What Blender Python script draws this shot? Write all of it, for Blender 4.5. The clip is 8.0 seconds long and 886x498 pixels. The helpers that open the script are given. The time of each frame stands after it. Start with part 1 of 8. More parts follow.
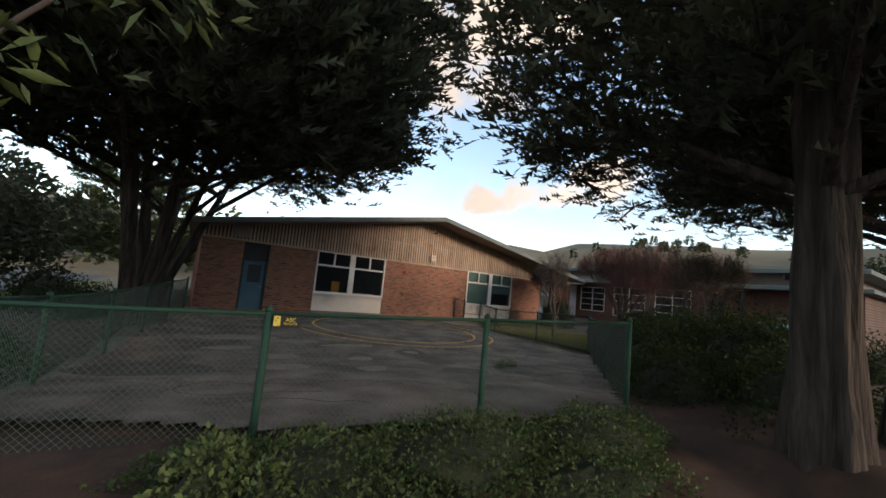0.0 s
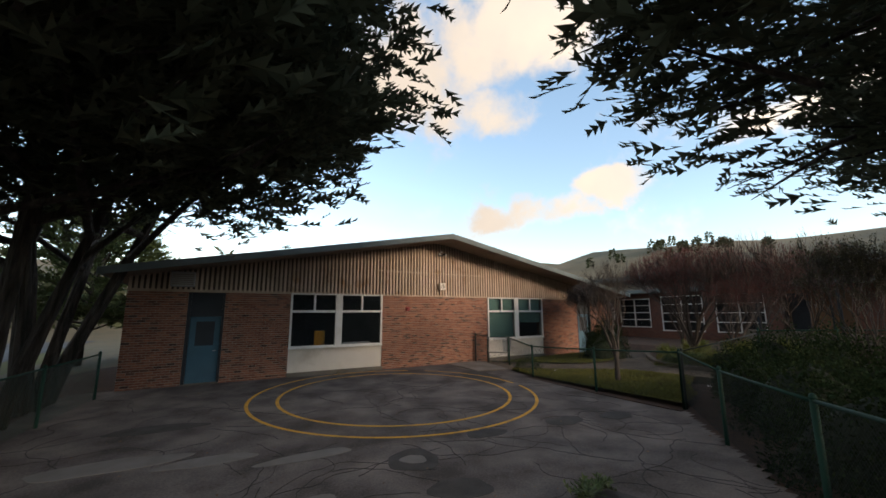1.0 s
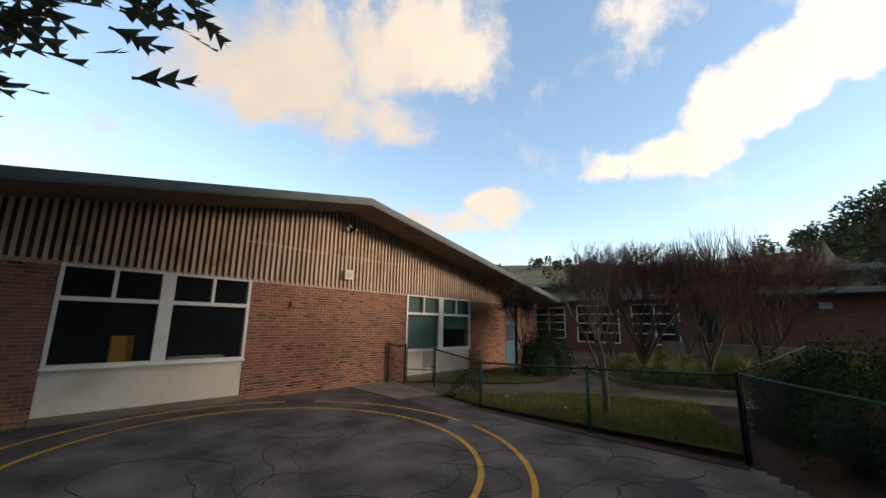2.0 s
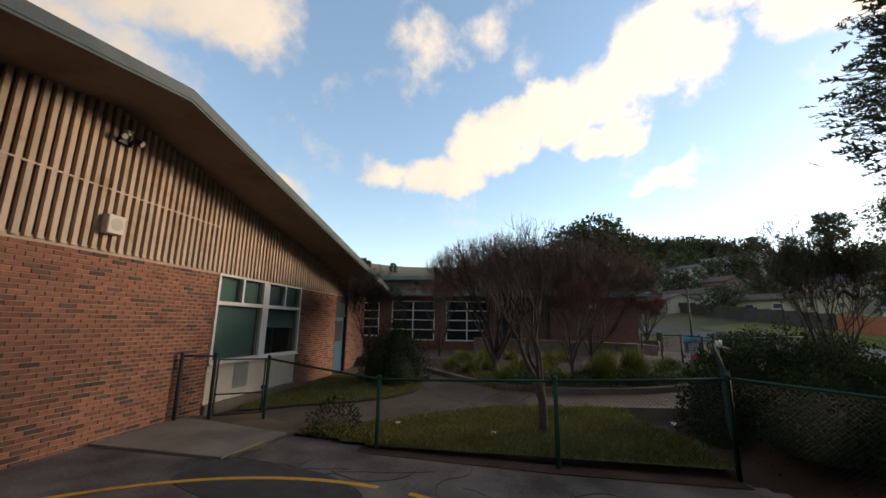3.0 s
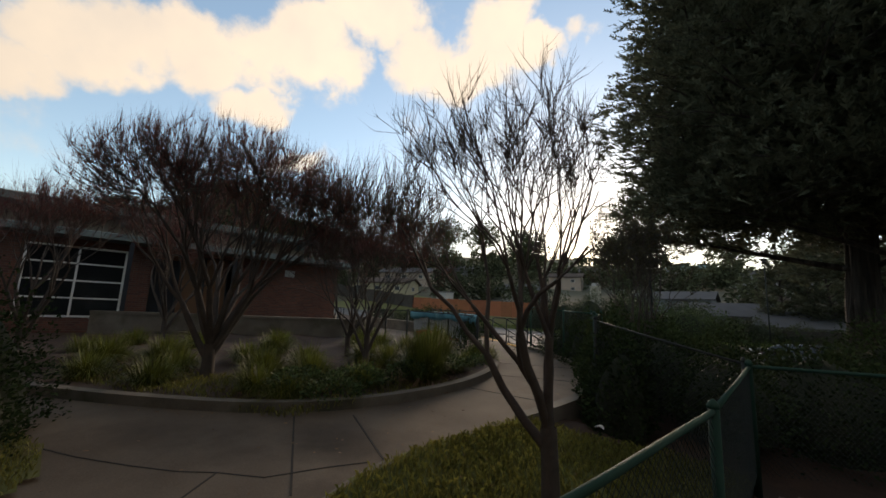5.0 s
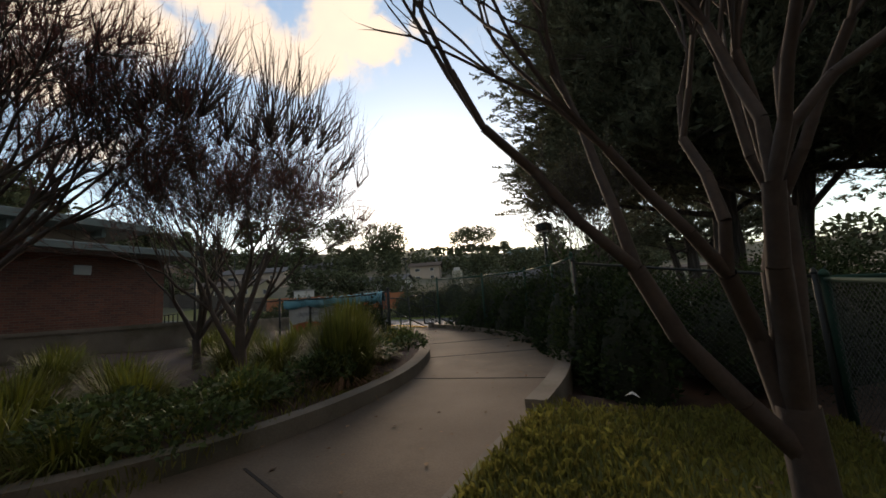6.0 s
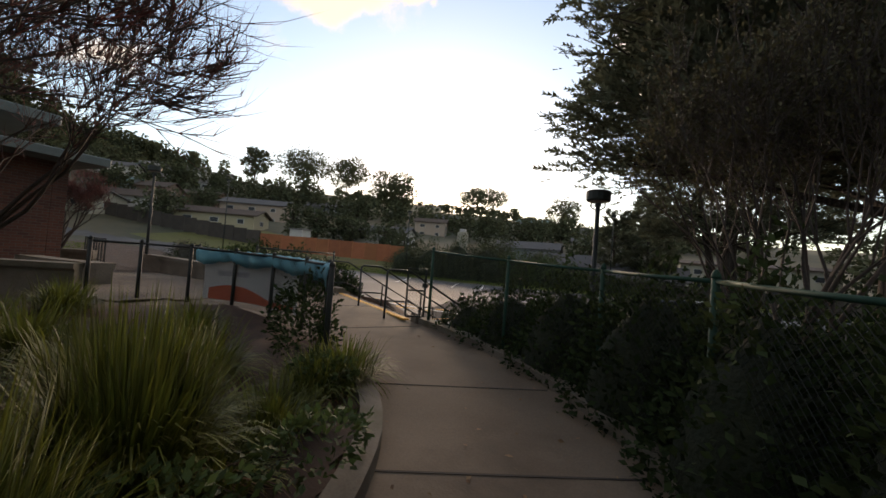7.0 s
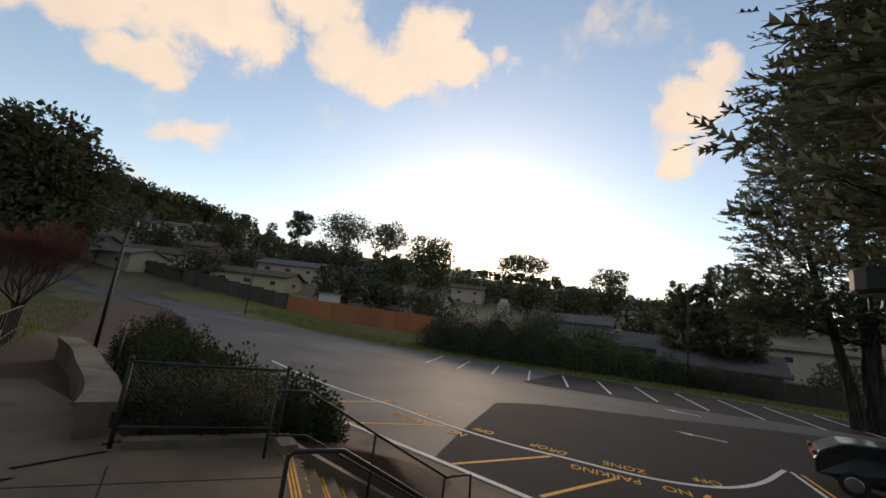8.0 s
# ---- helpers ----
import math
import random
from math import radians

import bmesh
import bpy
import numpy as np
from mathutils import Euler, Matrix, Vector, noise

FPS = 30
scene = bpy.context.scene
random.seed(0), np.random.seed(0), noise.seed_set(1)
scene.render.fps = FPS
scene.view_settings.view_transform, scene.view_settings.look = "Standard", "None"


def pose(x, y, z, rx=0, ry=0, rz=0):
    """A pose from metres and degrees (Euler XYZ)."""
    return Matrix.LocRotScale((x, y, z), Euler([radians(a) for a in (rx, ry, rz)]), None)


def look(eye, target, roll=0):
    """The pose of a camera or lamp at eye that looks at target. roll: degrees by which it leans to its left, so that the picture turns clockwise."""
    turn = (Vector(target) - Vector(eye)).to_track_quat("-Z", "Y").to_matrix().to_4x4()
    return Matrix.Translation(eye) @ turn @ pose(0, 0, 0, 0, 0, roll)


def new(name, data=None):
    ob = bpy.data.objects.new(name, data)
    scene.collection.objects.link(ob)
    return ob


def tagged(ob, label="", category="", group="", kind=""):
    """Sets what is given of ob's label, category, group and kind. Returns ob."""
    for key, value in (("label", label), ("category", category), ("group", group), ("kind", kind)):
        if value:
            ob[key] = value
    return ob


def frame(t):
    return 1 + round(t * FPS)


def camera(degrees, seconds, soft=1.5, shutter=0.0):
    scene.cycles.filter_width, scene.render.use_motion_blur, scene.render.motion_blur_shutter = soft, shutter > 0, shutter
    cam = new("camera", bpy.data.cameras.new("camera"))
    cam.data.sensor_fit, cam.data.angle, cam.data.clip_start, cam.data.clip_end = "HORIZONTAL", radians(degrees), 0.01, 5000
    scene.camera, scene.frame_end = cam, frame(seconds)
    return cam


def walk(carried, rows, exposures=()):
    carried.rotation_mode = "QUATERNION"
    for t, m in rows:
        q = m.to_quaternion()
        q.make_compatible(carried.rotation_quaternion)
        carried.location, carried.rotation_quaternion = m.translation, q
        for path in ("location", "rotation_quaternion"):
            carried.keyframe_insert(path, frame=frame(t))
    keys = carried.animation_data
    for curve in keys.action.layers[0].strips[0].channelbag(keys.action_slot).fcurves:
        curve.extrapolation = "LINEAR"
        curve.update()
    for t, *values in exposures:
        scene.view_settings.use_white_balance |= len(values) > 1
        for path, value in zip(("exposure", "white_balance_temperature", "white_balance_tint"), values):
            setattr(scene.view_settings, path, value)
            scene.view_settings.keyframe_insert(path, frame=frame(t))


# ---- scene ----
cam = camera(98.0, 8.0, soft=1.6)
PATH = [
    (0, (-1.632, -18.483, 1.624), (-0.551, -16.814, 1.838), 5.56),
    (0.5, (-0.520, -16.517, 2.016), (0.552, -14.850, 2.290), 2.33),
    (1, (0.799, -14.924, 2.145), (1.817, -13.235, 2.480), -0.32),
    (1.2, (1.140, -14.109, 2.122), (2.171, -12.433, 2.481), -0.79),
    (2.3, (3.354, -8.816, 1.766), (5.022, -7.791, 2.172), 0.95),
    (2.5, (3.537, -7.855, 1.697), (5.331, -7.074, 2.114), 0.24),
    (3, (4.572, -6.300, 1.881), (6.510, -5.990, 2.267), 0.93),
    (3.5, (5.845, -4.749, 1.652), (7.797, -4.948, 2.040), -0.23),
    (4, (7.174, -3.623, 1.838), (8.995, -4.377, 2.180), -0.59),
    (4.5, (8.767, -3.383, 1.996), (10.410, -4.486, 2.284), 2.21),
    (5, (10.175, -3.813, 1.676), (11.590, -5.192, 1.990), 2.38),
    (5.2, (10.868, -4.066, 1.442), (12.150, -5.566, 1.769), -0.20),
    (6.3, (12.964, -5.757, 1.199), (13.689, -7.607, 1.427), -2.97),
    (6.5, (13.267, -6.495, 1.386), (14.038, -8.334, 1.534), 0.05),
    (7, (14.165, -8.627, 1.723), (15.017, -10.436, 1.785), 4.49),
    (7.5, (15.451, -11.160, 1.994), (16.410, -12.900, 2.227), 5.85),
    (8, (16.667, -13.242, 2.701), (17.699, -14.913, 3.076), 6.83),
]
walk(cam, [(t, look(eye, target, roll)) for t, eye, target, roll in PATH], exposures=[(0, 1.73, 7200, 18), (1.2, 1.63, 7150, 15), (2.5, 1.48, 7100, 15), (3.5, 1.28, 7550, 15), (4.5, 1.12, 7700, 14), (5.2, 1.09, 7500, 15), (6.5, 1.23, 7900, 19), (7, 1.31, 7900, 20), (7.5, 1.38, 7900, 20), (8, 0.88, 7700, 19)])

# ---- light and sky ----
SUN = Vector((0.430, -0.882, 0.200)).normalized()


def sky_world():
    w = bpy.data.worlds.new("sky")
    scene.world = w
    w.use_nodes = True
    nt = w.node_tree
    nt.nodes.clear()
    N, K = nt.nodes.new, nt.links.new
    out, bg = N("ShaderNodeOutputWorld"), N("ShaderNodeBackground")
    K(bg.outputs[0], out.inputs[0])
    sky = N("ShaderNodeTexSky")
    sky.sky_type, sky.sun_disc = "NISHITA", False
    sky.sun_elevation, sky.sun_rotation = math.asin(SUN.z), math.atan2(SUN.x, SUN.y)
    sky.air_density, sky.dust_density, sky.ozone_density = 1.0, 0.22, 1.2
    dim = N("ShaderNodeVectorMath")
    dim.operation = "SCALE"
    dim.inputs["Scale"].default_value = SKY
    K(sky.outputs[0], dim.inputs[0])
    co = N("ShaderNodeTexCoord")
    # edges of the clouds are torn by noise before their broad forms are weighed
    nz = N("ShaderNodeTexNoise")
    nz.inputs["Scale"].default_value, nz.inputs["Detail"].default_value, nz.inputs["Roughness"].default_value = 4.2, 8, 0.60
    K(co.outputs["Generated"], nz.inputs["Vector"])
    # the directions are pushed about so that no outline stays round
    warp = N("ShaderNodeTexNoise")
    warp.inputs["Scale"].default_value, warp.inputs["Detail"].default_value, warp.inputs["Roughness"].default_value = 3.6, 6, 0.58
    K(co.outputs["Generated"], warp.inputs["Vector"])
    mid = N("ShaderNodeVectorMath")
    mid.operation = "SUBTRACT"
    mid.inputs[1].default_value = (0.5, 0.5, 0.5)
    K(warp.outputs["Color"], mid.inputs[0])
    pushed = N("ShaderNodeVectorMath")
    pushed.operation = "MULTIPLY_ADD"
    pushed.inputs[1].default_value = (0.30, 0.30, 0.26)
    K(mid.outputs[0], pushed.inputs[0])
    K(co.outputs["Generated"], pushed.inputs[2])
    total = None
    for (az, el, a, b, turn, amp) in CLOUDS:
        c = Vector((-math.sin(radians(az)) * math.cos(radians(el)), math.cos(radians(az)) * math.cos(radians(el)), math.sin(radians(el))))
        side = Vector((c.y, -c.x, 0)).normalized()
        up = side.cross(c)
        if up.z < 0:
            up = -up
        t = radians(turn)
        e1, e2 = side * math.cos(t) + up * math.sin(t), up * math.cos(t) - side * math.sin(t)
        s1, s2 = math.tan(radians(a)), math.tan(radians(b))
        off = N("ShaderNodeVectorMath")
        off.operation = "SUBTRACT"
        off.inputs[1].default_value = c
        K(pushed.outputs[0], off.inputs[0])
        parts = []
        for e, s in ((e1, s1), (e2, s2)):
            d = N("ShaderNodeVectorMath")
            d.operation = "DOT_PRODUCT"
            d.inputs[1].default_value = e / s
            K(off.outputs[0], d.inputs[0])
            sq = N("ShaderNodeMath")
            sq.operation = "POWER"
            sq.inputs[1].default_value = 2
            ab = N("ShaderNodeMath")
            ab.operation = "ABSOLUTE"
            K(d.outputs["Value"], ab.inputs[0])
            K(ab.outputs[0], sq.inputs[0])
            parts.append(sq)
        d3 = N("ShaderNodeVectorMath")
        d3.operation = "DOT_PRODUCT"
        d3.inputs[1].default_value = c
        K(co.outputs["Generated"], d3.inputs[0])
        front = N("ShaderNodeMath")
        front.operation = "GREATER_THAN"
        front.inputs[1].default_value = 0.3
        K(d3.outputs["Value"], front.inputs[0])
        s = N("ShaderNodeMath")
        K(parts[0].outputs[0], s.inputs[0])
        K(parts[1].outputs[0], s.inputs[1])
        g = N("ShaderNodeMath")
        g.operation = "SUBTRACT"
        g.inputs[0].default_value = 1.0
        g.use_clamp = True
        K(s.outputs[0], g.inputs[1])
        m = N("ShaderNodeMath")
        m.operation = "MULTIPLY"
        K(g.outputs[0], m.inputs[0])
        K(front.outputs[0], m.inputs[1])
        m2 = N("ShaderNodeMath")
        m2.operation = "MULTIPLY"
        m2.inputs[1].default_value = 0.86 * amp
        K(m.outputs[0], m2.inputs[0])
        if total is None:
            total = m2
        else:
            mx = N("ShaderNodeMath")
            mx.operation = "MAXIMUM"
            K(total.outputs[0], mx.inputs[0])
            K(m2.outputs[0], mx.inputs[1])
            total = mx
    # cloud amount: broad form plus torn noise
    tear = N("ShaderNodeMath")
    tear.operation = "MULTIPLY_ADD"
    tear.inputs[1].default_value, tear.inputs[2].default_value = 2.7, -1.46
    K(nz.outputs["Fac"], tear.inputs[0])
    add = N("ShaderNodeMath")
    K(total.outputs[0], add.inputs[0])
    K(tear.outputs[0], add.inputs[1])
    ramp = N("ShaderNodeMapRange")
    ramp.interpolation_type = "SMOOTHSTEP"
    ramp.inputs["From Min"].default_value, ramp.inputs["From Max"].default_value = 0.0, 0.66
    K(add.outputs[0], ramp.inputs["Value"])
    # cloud tint: warm cream, with greyer folds
    nz2 = N("ShaderNodeTexNoise")
    nz2.inputs["Scale"].default_value, nz2.inputs["Detail"].default_value = 9.0, 5
    K(co.outputs["Generated"], nz2.inputs["Vector"])
    tint = N("ShaderNodeMix")
    tint.data_type = "RGBA"
    tint.inputs["A"].default_value, tint.inputs["B"].default_value = CLOUD_DARK, CLOUD_LIGHT
    K(nz2.outputs["Fac"], tint.inputs["Factor"])
    mix = N("ShaderNodeMix")
    mix.data_type = "RGBA"
    K(ramp.outputs["Result"], mix.inputs["Factor"])
    # a thin pale veil over the blue
    veil = N("ShaderNodeMix")
    veil.data_type = "RGBA"
    veil.inputs["Factor"].default_value = 0.24
    veil.inputs["B"].default_value = (*VEIL, 1)
    K(dim.outputs[0], veil.inputs["A"])
    K(veil.outputs["Result"], mix.inputs["A"])
    # thin bright haze round the low sun
    ds = N("ShaderNodeVectorMath")
    ds.operation = "DOT_PRODUCT"
    ds.inputs[1].default_value = SUN
    K(co.outputs["Generated"], ds.inputs[0])
    # clouds are brighter towards the sun
    near = N("ShaderNodeMapRange")
    near.inputs["From Min"].default_value, near.inputs["From Max"].default_value = -0.45, 0.75
    near.inputs["To Min"].default_value, near.inputs["To Max"].default_value = 0.60, 1.06
    K(ds.outputs["Value"], near.inputs["Value"])
    lit = N("ShaderNodeVectorMath")
    lit.operation = "SCALE"
    K(tint.outputs["Result"], lit.inputs[0])
    K(near.outputs["Result"], lit.inputs["Scale"])
    K(lit.outputs[0], mix.inputs["B"])
    gl = N("ShaderNodeMapRange")
    gl.interpolation_type = "SMOOTHERSTEP"
    gl.inputs["From Min"].default_value, gl.inputs["From Max"].default_value = 0.80, 1.0
    gl.inputs["To Max"].default_value = 1.0
    K(ds.outputs["Value"], gl.inputs["Value"])
    haze = N("ShaderNodeVectorMath")
    haze.operation = "SCALE"
    haze.inputs[0].default_value = GLOW
    K(gl.outputs["Result"], haze.inputs["Scale"])
    fin = N("ShaderNodeVectorMath")
    fin.operation = "ADD"
    K(mix.outputs["Result"], fin.inputs[0])
    K(haze.outputs[0], fin.inputs[1])
    K(fin.outputs[0], bg.inputs["Color"])
    bg.inputs["Strength"].default_value = 1.0


# azimuth and elevation, half widths in degrees, tilt, amount
CLOUDS = [
    (-73, 22.5, 6, 3, 0, 0.9), (-82, 22, 8, 4.5, 5, 1.1), (-90, 27, 9, 5.5, 20, 1.2), (-100, 31, 9, 5.5, 20, 1.2), (-105, 26.5, 5, 3.5, 0, 1.0), (-110, 35.5, 9, 6, 15, 1.2), (-117, 32.5, 5, 4.5, -30, 1.0),
    (-122, 38.5, 7, 5, 0, 1.1), (-129, 34, 6, 5, 0, 1.05), (-137, 33.5, 6, 4, 10, 1.05), (-142, 37, 4.5, 6, 20, 1.1), (-148, 35, 5, 2.6, 10, 0.95), (-154.5, 37.5, 3.2, 2.2, 40, 0.85),
    (-22, 34, 17, 9, 10, 1.1), (-42, 38, 15, 9, 15, 1.15), (-40, 29, 11, 5.5, 0, 0.95), (-55, 18, 6, 3.2, 0, 0.95), (-45, 15, 11, 3.2, 5, 0.85), (-80, 40, 9, 4, 20, 0.6), (-113, 19, 7, 2, 10, 0.55), (-114.5, 18, 3, 1, -20, 0.6),
    (179.5, 29.5, 5.5, 4.2, 50, 1.1), (-180.5, 25, 4, 3.4, 20, 1.0), (175, 34, 4, 3, 40, 0.9),
    # unseen clouds overhead and behind, added to warm the ambient light
    (46.0, 42, 35, 20, 0, 1.0), (110, 29, 31, 16.5, 0, 1.0), (14, 60, 27, 15, 0, 0.9), (140, 57, 27, 15, 0, 0.9), (-74, 70, 27, 16, 0, 0.6),
]
SKY = 0.15
CLOUD_LIGHT, CLOUD_DARK = (0.52, 0.465, 0.385, 1), (0.37, 0.355, 0.335, 1)
GLOW = (0.026, 0.023, 0.019)
VEIL = (0.062, 0.150, 0.242)
sky_world()
sun = new("sun", bpy.data.lights.new("sun", "SUN"))
sun.data.energy, sun.data.angle, sun.data.color = 1.5, radians(18), (1.0, 0.84, 0.66)
sun.matrix_world = look((0, 0, 60), Vector((0, 0, 60)) - SUN * 10)

# ---- materials ----
def mat(name, c1, c2=None, rough=0.8, scale=6.0, fine=60.0, bump=0.15, metal=0.0, rand=0.0, island=0.0, stain=None, stain_scale=0.6,
        stain_at=(0.52, 0.7), spec=0.4, bump_size=0.01, trans=0.0, leaf=0.0, stretch=None, contrast=(0.45, 1.0)):
    """A surface with colour drifting between c1 and c2 at two scales, optional stains, fine relief, and a shift from piece to piece."""
    m = bpy.data.materials.new(name)
    m.use_nodes = True
    nt = m.node_tree
    b = nt.nodes["Principled BSDF"]
    N, K = nt.nodes.new, nt.links.new
    c2 = c2 or tuple(0.75 * v for v in c1)
    co = N("ShaderNodeTexCoord")
    big, small = N("ShaderNodeTexNoise"), N("ShaderNodeTexNoise")
    big.inputs["Scale"].default_value, big.inputs["Detail"].default_value = scale, 6
    small.inputs["Scale"].default_value, small.inputs["Detail"].default_value = fine, 4
    for n in (big, small):
        if stretch:
            mp = N("ShaderNodeMapping")
            mp.inputs["Scale"].default_value = stretch
            K(co.outputs["Object"], mp.inputs["Vector"])
            K(mp.outputs[0], n.inputs["Vector"])
        else:
            K(co.outputs["Object"], n.inputs["Vector"])
    add = N("ShaderNodeMath")
    add.operation = "MULTIPLY_ADD"
    add.inputs[1].default_value = 0.45
    K(small.outputs["Fac"], add.inputs[0])
    K(big.outputs["Fac"], add.inputs[2])
    rng = N("ShaderNodeMapRange")
    rng.inputs["From Min"].default_value, rng.inputs["From Max"].default_value = contrast
    K(add.outputs[0], rng.inputs["Value"])
    mix = N("ShaderNodeMix")
    mix.data_type = "RGBA"
    mix.inputs["A"].default_value, mix.inputs["B"].default_value = (*c1, 1), (*c2, 1)
    K(rng.outputs["Result"], mix.inputs["Factor"])
    colour = mix.outputs["Result"]
    if stain:
        sn = N("ShaderNodeTexNoise")
        sn.inputs["Scale"].default_value, sn.inputs["Detail"].default_value, sn.inputs["Roughness"].default_value = stain_scale, 8, 0.6
        K(co.outputs["Object"], sn.inputs["Vector"])
        sr = N("ShaderNodeMapRange")
        sr.inputs["From Min"].default_value, sr.inputs["From Max"].default_value = stain_at
        sr.inputs["To Max"].default_value = 0.85
        K(sn.outputs["Fac"], sr.inputs["Value"])
        sm = N("ShaderNodeMix")
        sm.data_type = "RGBA"
        sm.inputs["B"].default_value = (*stain, 1)
        K(sr.outputs["Result"], sm.inputs["Factor"])
        K(colour, sm.inputs["A"])
        colour = sm.outputs["Result"]
    if rand or island:
        hv = N("ShaderNodeHueSaturation")
        src = N("ShaderNodeObjectInfo").outputs["Random"] if rand else N("ShaderNodeNewGeometry").outputs["Random Per Island"]
        amt = rand or island
        vr = N("ShaderNodeMapRange")
        vr.inputs["To Min"].default_value, vr.inputs["To Max"].default_value = 1 - amt, 1 + amt
        K(src, vr.inputs["Value"])
        K(vr.outputs["Result"], hv.inputs["Value"])
        fr = N("ShaderNodeMath")
        fr.operation = "MULTIPLY"
        fr.inputs[1].default_value = 7.31
        K(src, fr.inputs[0])
        fc = N("ShaderNodeMath")
        fc.operation = "FRACT"
        K(fr.outputs[0], fc.inputs[0])
        hr = N("ShaderNodeMapRange")
        hr.inputs["To Min"].default_value, hr.inputs["To Max"].default_value = 0.5 - 0.03 * amt, 0.5 + 0.03 * amt
        K(fc.outputs[0], hr.inputs["Value"])
        K(hr.outputs["Result"], hv.inputs["Hue"])
        K(colour, hv.inputs["Color"])
        colour = hv.outputs["Color"]
    K(colour, b.inputs["Base Color"])
    b.inputs["Roughness"].default_value, b.inputs["Metallic"].default_value = rough, metal
    b.inputs["Specular IOR Level"].default_value = spec
    if trans:
        b.inputs["Transmission Weight"].default_value = trans
    if bump:
        bp = N("ShaderNodeBump")
        bp.inputs["Strength"].default_value, bp.inputs["Distance"].default_value = bump, bump_size
        K(add.outputs[0], bp.inputs["Height"])
        K(bp.outputs["Normal"], b.inputs["Normal"])
    if leaf:
        # thin blades let part of the light through
        tl, ms = N("ShaderNodeBsdfTranslucent"), N("ShaderNodeMixShader")
        K(colour, tl.inputs["Color"])
        ms.inputs[0].default_value = leaf
        K(b.outputs[0], ms.inputs[1])
        K(tl.outputs[0], ms.inputs[2])
        K(ms.outputs[0], nt.nodes["Material Output"].inputs["Surface"])
    return m


def glass(name, tint=(0.02, 0.025, 0.03), alpha=0.25):
    m = bpy.data.materials.new(name)
    m.use_nodes = True
    nt = m.node_tree
    b = nt.nodes["Principled BSDF"]
    b.inputs["Base Color"].default_value = (*tint, 1)
    b.inputs["Roughness"].default_value = 0.04
    b.inputs["Alpha"].default_value = alpha
    b.inputs["Specular IOR Level"].default_value = 0.6
    return m


def brick_mat():
    m = mat("brick_clay", (0.29, 0.120, 0.073), (0.175, 0.072, 0.048), 0.88, 9, 120, 0.35, bump_size=0.004)
    nt = m.node_tree
    N, K = nt.nodes.new, nt.links.new
    b = nt.nodes["Principled BSDF"]
    old = b.inputs["Base Color"].links[0].from_socket
    geo = N("ShaderNodeNewGeometry")
    inf = N("ShaderNodeObjectInfo")
    sm = N("ShaderNodeMath")
    K(geo.outputs["Random Per Island"], sm.inputs[0])
    K(inf.outputs["Random"], sm.inputs[1])
    fc = N("ShaderNodeMath")
    fc.operation = "FRACT"
    K(sm.outputs[0], fc.inputs[0])
    cr = N("ShaderNodeValToRGB")
    cr.color_ramp.interpolation = "CONSTANT"
    e = cr.color_ramp.elements
    e[0].position, e[0].color = 0.0, (1.0, 1.0, 1.0, 1)
    e[1].position, e[1].color = 0.42, (0.80, 0.74, 0.72, 1)
    for p, c in ((0.66, (1.22, 1.18, 1.1, 1)), (0.86, (0.52, 0.60, 0.66, 1)), (0.95, (0.30, 0.40, 0.50, 1))):
        x = e.new(p)
        x.color = c
    K(fc.outputs[0], cr.inputs["Fac"])
    mu = N("ShaderNodeMix")
    mu.data_type, mu.blend_type = "RGBA", "MULTIPLY"
    mu.inputs["Factor"].default_value = 1.0
    K(old, mu.inputs["A"])
    K(cr.outputs["Color"], mu.inputs["B"])
    K(mu.outputs["Result"], b.inputs["Base Color"])
    return m


BRICK = brick_mat()
MORTAR = mat("mortar", (0.40, 0.33, 0.275), (0.30, 0.245, 0.20), 0.95, 5, 90)
BATTEN = mat("painted_batten", (0.56, 0.43, 0.33), (0.42, 0.31, 0.23), 0.8, 1.6, 40, 0.2, rand=0.14, stain=(0.30, 0.15, 0.05), stain_scale=1.6, stain_at=(0.57, 0.74))
# tan boards coloured dark brown, for the shade in the gaps between battens
BOARD = mat("board_gap_shade", (0.11, 0.075, 0.055), (0.07, 0.05, 0.04), 0.9, 3, 40)
SOFFIT = mat("soffit_paint", (0.27, 0.215, 0.175), (0.20, 0.16, 0.13), 0.85, 0.8, 20, stain=(0.16, 0.11, 0.08), stain_scale=0.7)
FASCIA = mat("fascia_metal", (0.095, 0.118, 0.115), (0.140, 0.165, 0.160), 0.65, 1.2, 30, 0.15, stain=(0.18, 0.205, 0.20), stain_scale=1.1, spec=0.25)
ROOFING = mat("roofing", (0.16, 0.16, 0.155), (0.10, 0.10, 0.10), 0.95, 1.5, 60, 0.3)
WHITE = mat("white_paint", (0.72, 0.70, 0.66), (0.60, 0.58, 0.54), 0.55, 1.2, 30, 0.06, stain=(0.50, 0.46, 0.40), stain_scale=0.9)
CREAM = mat("cream_panel", (0.66, 0.60, 0.52), (0.56, 0.50, 0.43), 0.6, 0.9, 30, 0.06, stain=(0.42, 0.36, 0.29), stain_scale=0.8)
TEAL = mat("teal_door_paint", (0.050, 0.130, 0.180), (0.035, 0.095, 0.135), 0.5, 1.3, 40, 0.08)
DARKTRIM = mat("dark_trim", (0.022, 0.028, 0.036), (0.014, 0.018, 0.024), 0.5, 3, 40)
BLIND = mat("teal_blind", (0.14, 0.30, 0.26), (0.11, 0.24, 0.21), 0.8, 1.5, 30)
GLASS = glass("window_glass")
# dimness of the unlit rooms is put into this dark colour
ROOM = mat("room_painted_dim", (0.10, 0.09, 0.08), (0.06, 0.055, 0.05), 0.9, 1, 20)
